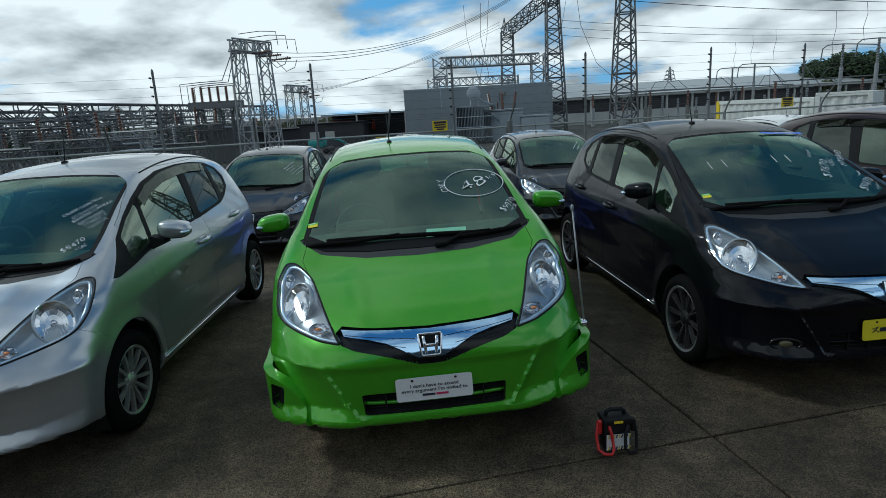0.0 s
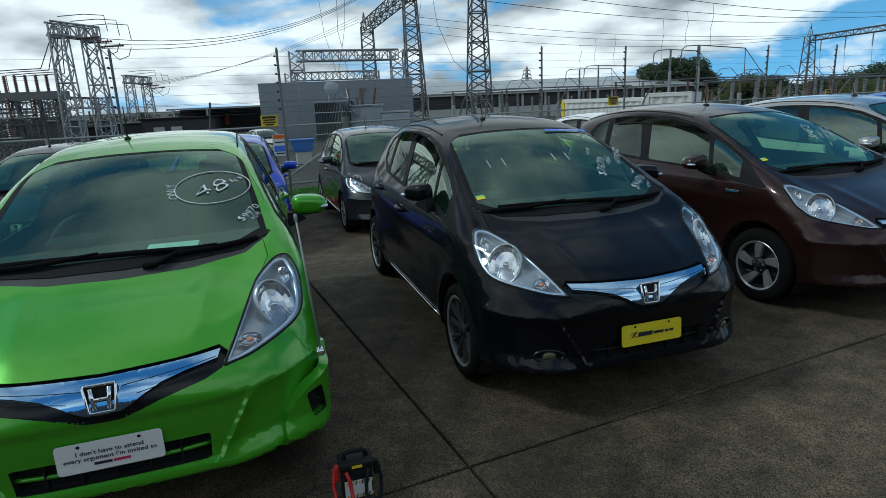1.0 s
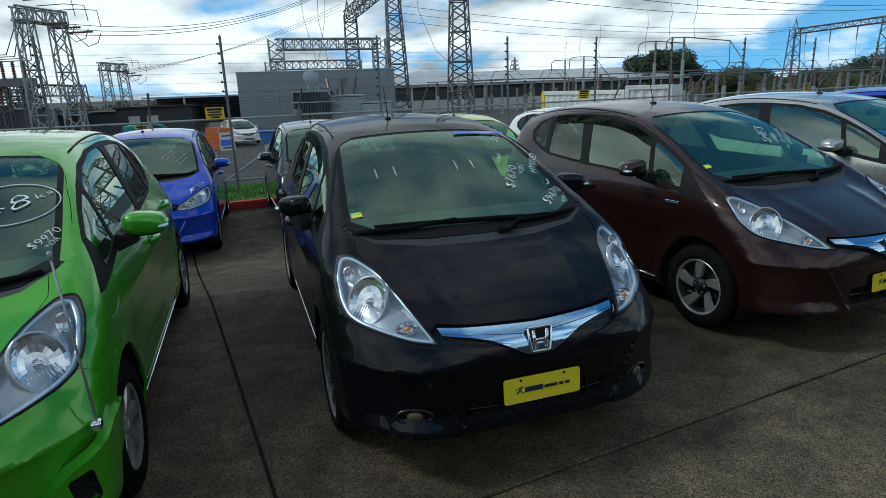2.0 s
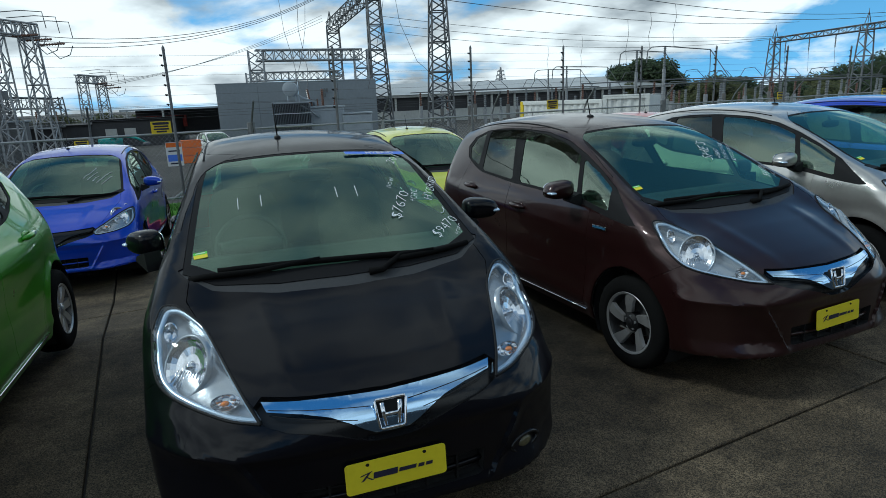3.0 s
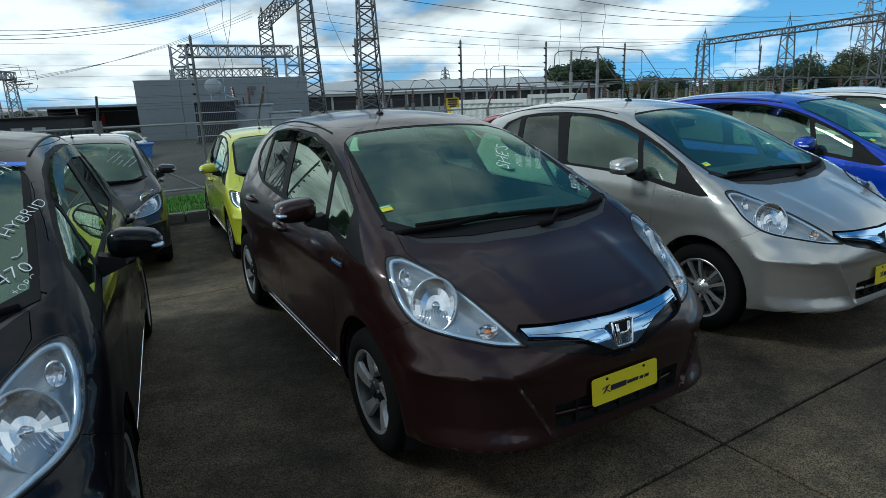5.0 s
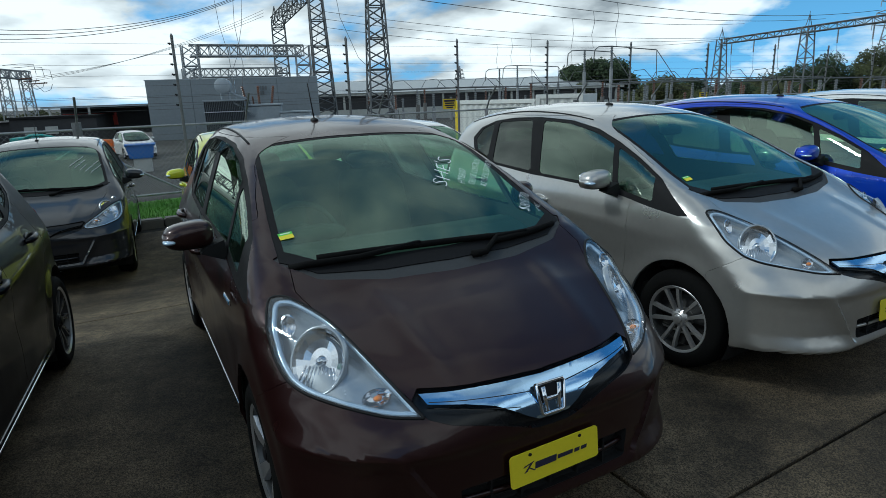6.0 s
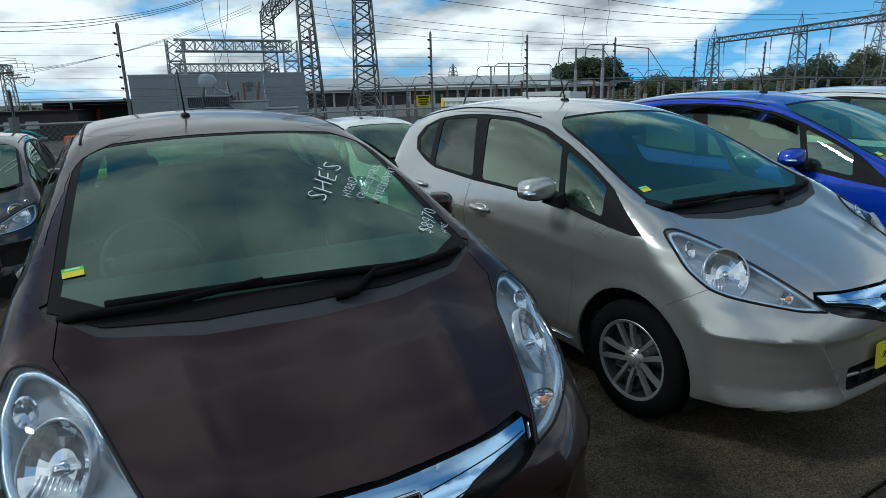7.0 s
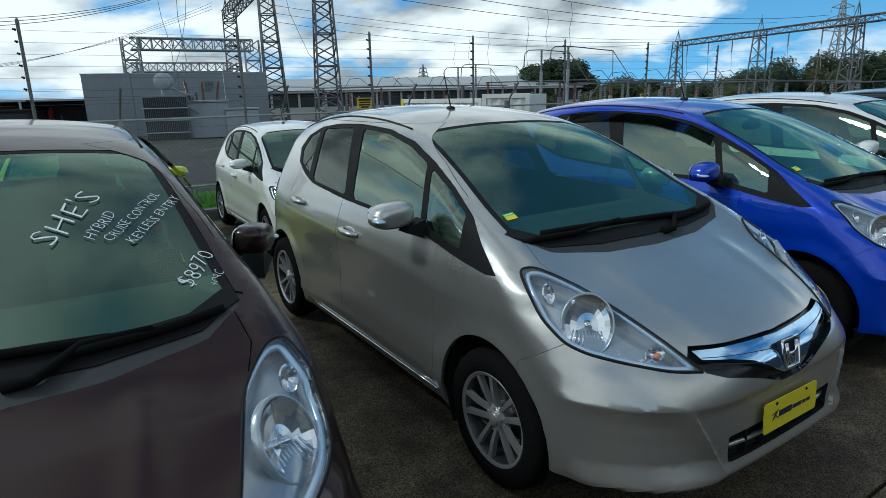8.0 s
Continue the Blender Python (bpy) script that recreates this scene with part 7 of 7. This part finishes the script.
def trim_nose(p):
    """Draws the nose in a little and lowers it towards the grille."""
    y = p.y if p.y > -0.3 else -0.3 + (p.y + 0.3) * 0.90
    low = min(max((-0.1 - p.y) / 0.55, 0), 1) * min(max((p.z - 0.30) / 0.25, 0), 1)
    return Vector((p.x, y, p.z - 0.03 * low))


def shape_noses(cars):
    done = set()
    for c in cars:
        for o in c.children:
            if o.name.startswith("wheel") and "housing" not in o.name:
                continue
            for k, m in [(o, o.matrix_basis)] + [(q, o.matrix_basis @ q.matrix_basis) for q in o.children]:
                if k.data.name in done:
                    continue
                done.add(k.data.name)
                back = m.inverted()
                for v in k.data.vertices:
                    w = m @ v.co
                    if w.y < -0.1:
                        v.co = back @ trim_nose(w)


# single cars' own parts
FAR_CARS = []
for c, sx in ((B_CAR, 1), (K_CAR, -1)):      # one mirror of each is folded in
    for o in c.children:
        if o.name.startswith("door_mirror") and o.data.vertices[0].co.x * sx > 0:
            hinge = Matrix.Translation((sx * 0.86, 0.56, 0))
            o.matrix_local = hinge @ Matrix.Rotation(sx * radians(58), 4, "Z") @ hinge.inverted()
for x, y, a in ((-2.5, 40.5, 24.0),):
    far_car = copy_thing(LATE, at_spot(x, y, a, FAR_Z + 0.02))
    tagged(far_car, "white hatchback parked on the gravel below the blast wall", "car")
    repaint(far_car, M_WHITE)
    FAR_CARS.append(far_car)
green_extras(G_CAR)
add_plate(G_CAR, "white")
for c, turn in ((K_CAR, 0), (B_CAR, -1.0), (S_CAR, 1.0), (L_CAR, 0), (U_CAR, 0)):
    add_plate(c, "yellow", turn=turn)
add_fogs(K_CAR)
add_side_badge(B_CAR)
for c, x, y in ((G_CAR, -0.645, 0.215), (K_CAR, -0.618, 0.165), (B_CAR, -0.625, 0.205), (S_CAR, -0.605, 0.18), (U_CAR, -0.60, 0.2)):
    sticker(c, x * 0.965, y)

pen(B_CAR, "SHE'S", 0.275, 0.475, 0.29, 61, 0.085)
pen(B_CAR, "HYBRID", 0.358, 0.430, 0.15, 60, 0.040)
pen(B_CAR, "CRUISE CONTROL", 0.456, 0.470, 0.30, 57, 0.036)
pen(B_CAR, "KEYLESS ENTRY", 0.515, 0.452, 0.30, 56, 0.036)
pen(B_CAR, "$8970", 0.588, 0.210, 0.17, 60, 0.058)
pen(B_CAR, "+ORC", 0.636, 0.165, 0.07, 61, 0.034)
pen(K_CAR, "$7670", 0.378, 0.340, 0.25, 65, 0.062)
pen(K_CAR, "+ORC", 0.478, 0.413, 0.12, 71, 0.040)
pen(K_CAR, "now", 0.378, 0.530, 0.11, 69, 0.040)
pen(K_CAR, "2010", 0.490, 0.810, 0.20, 60, 0.055)
pen(K_CAR, "HYBRID", 0.592, 0.480, 0.25, 68, 0.050)
pen(K_CAR, "$9470", 0.555, 0.165, 0.20, 46, 0.062)
pen(K_CAR, "+ORC", 0.624, 0.140, 0.10, 54, 0.036)
for x in (-0.412, -0.302, 0.075, 0.179):
    pen_line(K_CAR, [(x, 0.43), (x + 0.003, 0.515)], 0.002)
pen_line(K_CAR, [(0.575, 0.27), (0.592, 0.275), (0.602, 0.295), (0.600, 0.318)], 0.0022)
pen(G_CAR, "48", 0.400, 0.455, 0.20, 30, 0.115)
pen(G_CAR, "ks", 0.535, 0.545, 0.08, 45, 0.045)
pen(G_CAR, "ONLY", 0.205, 0.440, 0.15, 98, 0.050)
pen(G_CAR, "$9970", 0.590, 0.242, 0.16, 58, 0.050)
pen(G_CAR, "+OR", 0.622, 0.215, 0.07, 57, 0.034)
pen_line(G_CAR, [(0.415 + 0.20 * math.cos(t) * math.cos(0.25) - 0.145 * math.sin(t) * math.sin(0.25), 0.478 + 0.20 * math.cos(t) * math.sin(0.25) + 0.145 * math.sin(t) * math.cos(0.25)) for t in np.linspace(2.6, 2.6 + 6.25, 40)])
for body, x, y, ln, a in (("CRUISE CONTROL", 0.414, 0.514, 0.27, 58), ("ECO MODE", 0.449, 0.464, 0.18, 60), ("REVERSE CAMERA", 0.495, 0.470, 0.28, 61), ("ELECTRONIC", 0.514, 0.410, 0.18, 60), ("STABILITY", 0.545, 0.392, 0.16, 60), ("CONTROL", 0.575, 0.362, 0.13, 61)):
    pen(L_CAR, body, x, y, ln, a, 0.030)
pen(L_CAR, "$8470", 0.516, 0.165, 0.15, 58, 0.046)
pen(L_CAR, "+ORC", 0.570, 0.150, 0.07, 54, 0.030)
# unreadable rows of pen strokes on three cars of the rear row
rng_p = random.Random(8)
for c, x0, y0 in ((FRONT[8], 0.30, 0.40), (FRONT[9], 0.20, 0.34), (FRONT[10], 0.28, 0.42)):
    for k in range(5):
        n = 12 - (k % 3) * 3
        pen_line(c, [(x0 + 0.055 * k + 0.012 * j + 0.006 * rng_p.uniform(-1, 1), y0 - 0.03 * k + 0.020 * j + 0.012 * rng_p.uniform(-1, 1)) for j in range(n)], 0.0035)
# sun strip with plain lettering, and a paper on the green car's dashboard
bm = bmesh.new()
box(bm, 0, 0, 0, 0.36, 0.040, 0.0006)
strip = part("sun_strip", bm, M_STICK_B, K_CAR, "blue strip along the windscreen's top edge")
strip.matrix_local = on_screen(0.385, 0.865, 0.006, 5)
text_mesh("HYBRID", 0.050, Matrix.Translation((0.03, 0, 0.0016)), M_PLATE_W, "strip_word", strip, thick=0.0002)
bm = bmesh.new()
box(bm, 0, 0, 0, 0.25, 0.15, 0.001)
paper = part("price_sheet", bm, M_PAPER, G_CAR, "pale green paper sheet on the dashboard")
paper.matrix_local = Matrix.Translation((0.19, 0.22, 0.997)) @ Matrix.Rotation(radians(8), 4, "X") @ Matrix.Rotation(radians(-4), 4, "Z")

shape_noses(FRONT)
for c, (model, x, y, a, mat, wheels, visors, group, label) in zip(FRONT, CARS):
    if visors:
        add_visors(c, visors > 1)
    repaint(c, mat)
    add_wheels(c, wheels)
for c in FAR_CARS:
    add_wheels(c, "twin")


# ---------------------------------------------------------------- jump starter on the concrete
def build_jump_starter():
    j = empty("jump_starter", pose(1.205, 3.0, 0.0, 0, 0, 6))
    tagged(j, "black portable jump starter with red and black cables on the concrete", "jump starter")
    bm = bmesh.new()
    box(bm, 0, 0, 0.075, 0.135, 0.10, 0.15, bevel=0.012)
    part("case", bm, M_TRIM, j, smooth=True, angle=40)
    bm = bmesh.new()
    box(bm, 0, 0, 0.165, 0.15, 0.115, 0.035, bevel=0.010)
    part("top", bm, M_TRIM, j, smooth=True, angle=40)
    bm = bmesh.new()
    tube(bm, [(-0.05, 0, 0.175), (-0.046, 0, 0.203), (-0.03, 0, 0.212), (0.03, 0, 0.212), (0.046, 0, 0.203), (0.05, 0, 0.175)], 0.011, 8)
    part("handle", bm, M_TRIM, j, smooth=True)
    bm = bmesh.new()
    box(bm, 0.0, -0.052, 0.055, 0.118, 0.004, 0.085)
    label = part("front_label", bm, M_PLATE_W, j)
    for k in range(9):
        for z in (0.022, 0.088):
            bm = bmesh.new()
            x = -0.054 + 0.0135 * k
            prism(bm, [(x, z - 0.009), (x + 0.006, z - 0.009), (x + 0.012, z + 0.009), (x + 0.006, z + 0.009)], -0.0555, -0.0542, "xz")
            part("stripe", bm, M_INK if k % 2 else M_SIGN, label)
    bm = bmesh.new()
    box(bm, 0.0, -0.059, 0.168, 0.045, 0.003, 0.012)
    part("yellow_tag", bm, M_SIGN, j)
    for sx, mat, nm in ((-1, M_REDPL, "red_cable"), (1, M_TRIM, "black_cable")):
        bm = bmesh.new()
        tube(bm, [(sx * 0.060, -0.01, 0.165), (sx * 0.095, -0.02, 0.150), (sx * 0.105, -0.03, 0.08), (sx * 0.100, -0.05, 0.020), (sx * 0.080, -0.085, 0.012), (sx * 0.045, -0.095, 0.012), (sx * 0.030, -0.080, 0.03), (sx * 0.035, -0.062, 0.10), (sx * 0.05, -0.06, 0.15)], 0.0085, 8)
        cable = part(nm, bm, mat, j, smooth=True)
        bm = bmesh.new()
        box(bm, sx * 0.086, -0.02, 0.13, 0.022, 0.03, 0.07, bevel=0.006)
        part("clamp", bm, mat, cable)


build_jump_starter()


# ---------------------------------------------------------------- bins beyond the fence
def build_bins():
    s = empty("skip_bin", pose(0.05, 26.8, -0.78, 0, 0, 8) @ Matrix.Diagonal((1.2, 1.2, 1.1, 1)))
    tagged(s, "blue steel skip bin behind the fence", "bin")
    bm = bmesh.new()
    prism(bm, [(-0.28, 0.48), (0.36, 0.48), (0.42, 0.92), (-0.38, 0.92)], 0, 0.6, "xz")
    bmesh.ops.bevel(bm, geom=bm.edges[:], offset=0.02, segments=2, affect="EDGES")
    part("tub", bm, M_SKIP, s)
    bm = bmesh.new()
    box(bm, 0.04, 0.3, 0.93, 0.86, 0.7, 0.05, bevel=0.015)
    part("rim", bm, M_SKIP, s)
    bm = bmesh.new()
    box(bm, 0.05, 0.3, 0.24, 0.5, 0.5, 0.48)
    part("stand", bm, M_WALLPALE, s)
    o = empty("plastic_barrier", pose(-3.75, 37.5, FAR_Z, 0, 0, 4) @ Matrix.Diagonal((1.6, 1.6, 0.95, 1)))
    tagged(o, "orange plastic barriers stacked behind the fence", "barrier")
    for k, z in enumerate((0.0, 0.46, 0.92)):
        bm = bmesh.new()
        prism(bm, [(-0.36, z), (0.36, z), (0.34, z + 0.42), (-0.34, z + 0.42)], 0.05 * k, 0.4, "xz")
        bmesh.ops.bevel(bm, geom=bm.edges[:], offset=0.03, segments=2, affect="EDGES")
        part("barrier_body", bm, M_ORANGE, o)
    g = empty("excavator", pose(-11.4, 50.0, FAR_Z, 0, 0, 0) @ Matrix.Diagonal((1.35, 1.35, 0.66, 1)))
    tagged(g, "teal excavator with a bent boom beside dark sheds", "excavator")
    bm = bmesh.new()
    box(bm, -0.1, 0.6, 1.2, 0.9, 1.4, 0.9, bevel=0.08)
    part("cab", bm, M_TEAL, g, smooth=True, angle=40)
    for x in (-0.55, 0.55):
        bm = bmesh.new()
        box(bm, x, 0.6, 0.4, 0.4, 2.0, 0.7, bevel=0.2)
        part("track", bm, M_TRIM, g)
    bm = bmesh.new()
    tube(bm, [(0.1, 0, 1.5), (0.4, 0, 1.82), (0.9, 0, 1.80), (1.4, 0, 1.55), (1.8, 0, 1.05)], [0.14, 0.15, 0.15, 0.12, 0.09], 8)
    part("boom", bm, M_TEAL, g, smooth=True)
    bm = bmesh.new()
    blob(bm, (1.85, 0, 0.9), (0.18, 0.25, 0.2), 3)
    part("bucket", bm, M_STEEL_DK, g, smooth=True)


build_bins()




# ---------------------------------------------------------------- concrete slabs and kerb stones, piece by piece
def build_slabs():
    gap = 0.016
    cache = {}
    rng = random.Random(9)
    for i in range(-7, 9):
        for j in range(-3, 2):
            v0, v1 = j * SLAB, min((j + 1) * SLAB, KERB_V - 0.02)
            if j == 1 and v0 >= v1:
                continue
            bm = bmesh.new()
            vs = [v0 + gap / 2] + [v for v in (3.4, 5.2, 7.6) if v0 < v < v1] + [v1 - gap / 2]
            us = (gap / 2, SLAB * 0.5, SLAB - gap / 2)
            e = 0.006
            top = [[bm.verts.new(ROW_U * (min(max(u, us[0] + e), us[-1] - e)) + ROW_V * (min(max(v, vs[0] + e), vs[-1] - e)) + Vector((0, 0, fall(v)))) for u in us] for v in vs]
            for a, b in zip(top, top[1:]):
                for k in range(len(us) - 1):
                    bm.faces.new((a[k], a[k + 1], b[k + 1], b[k]))
            ring = top[0][:] + [r[-1] for r in top[1:]] + top[-1][-2::-1] + [r[0] for r in top[-2:0:-1]]
            rim = []
            for w in ring:
                c = ROW_U * (SLAB / 2) + ROW_V * ((v0 + v1) / 2)
                d = w.co - c
                uu, vv = d.dot(ROW_U), d.dot(ROW_V)
                rim.append(bm.verts.new(w.co + ROW_U * math.copysign(e if abs(uu) > SLAB / 2 - 0.03 else 0, uu) + ROW_V * math.copysign(e if abs(vv) > (v1 - v0) / 2 - 0.03 else 0, vv) - Vector((0, 0, e))))
            low = [bm.verts.new(w.co - Vector((0, 0, 0.04))) for w in rim]
            n = len(ring)
            for k in range(n):
                m = (k + 1) % n
                bm.faces.new((ring[m], ring[k], rim[k], rim[m]))
                bm.faces.new((rim[m], rim[k], low[k], low[m]))
            bmesh.ops.recalc_face_normals(bm, faces=bm.faces[:])
            if j not in cache:
                me = bpy.data.meshes.new("slab")
                bm.to_mesh(me)
                me.materials.append(M_CONC)
                cache[j] = me
            bm.free()
            s = new("slab", cache[j])
            s.parent = GROUND
            s.location = yard(i * SLAB, 0)
            s.rotation_euler = (0, 0, 0)
    # kerb stones
    me = {}
    for key, mat in (("plain", M_KERB), ("red", M_KERBRED)):
        bm = bmesh.new()
        prism(bm, [(-0.49, -0.12), (0.49, -0.12), (0.49, 0.12), (-0.49, 0.12)], 0, 0.2, "xz")
        bmesh.ops.bevel(bm, geom=[e for e in bm.edges], offset=0.018, segments=2, affect="EDGES")
        me[key] = bpy.data.meshes.new("kerb_stone")
        bm.to_mesh(me[key])
        bm.free()
        me[key].materials.append(mat)
    kerb = empty("kerb")
    kerb.location = yard(0, KERB_V, fall(KERB_V))
    tagged(kerb, "low concrete kerb, partly painted red, along the grass", "kerb", kind="structure")
    for k in range(-20, 30):
        o = new("kerb_stone", me["red" if -4 <= k <= 1 else "plain"])
        o.parent = kerb
        o.location = ROW_U * k
        o.rotation_euler = (0, 0, ROW_TURN)


build_slabs()
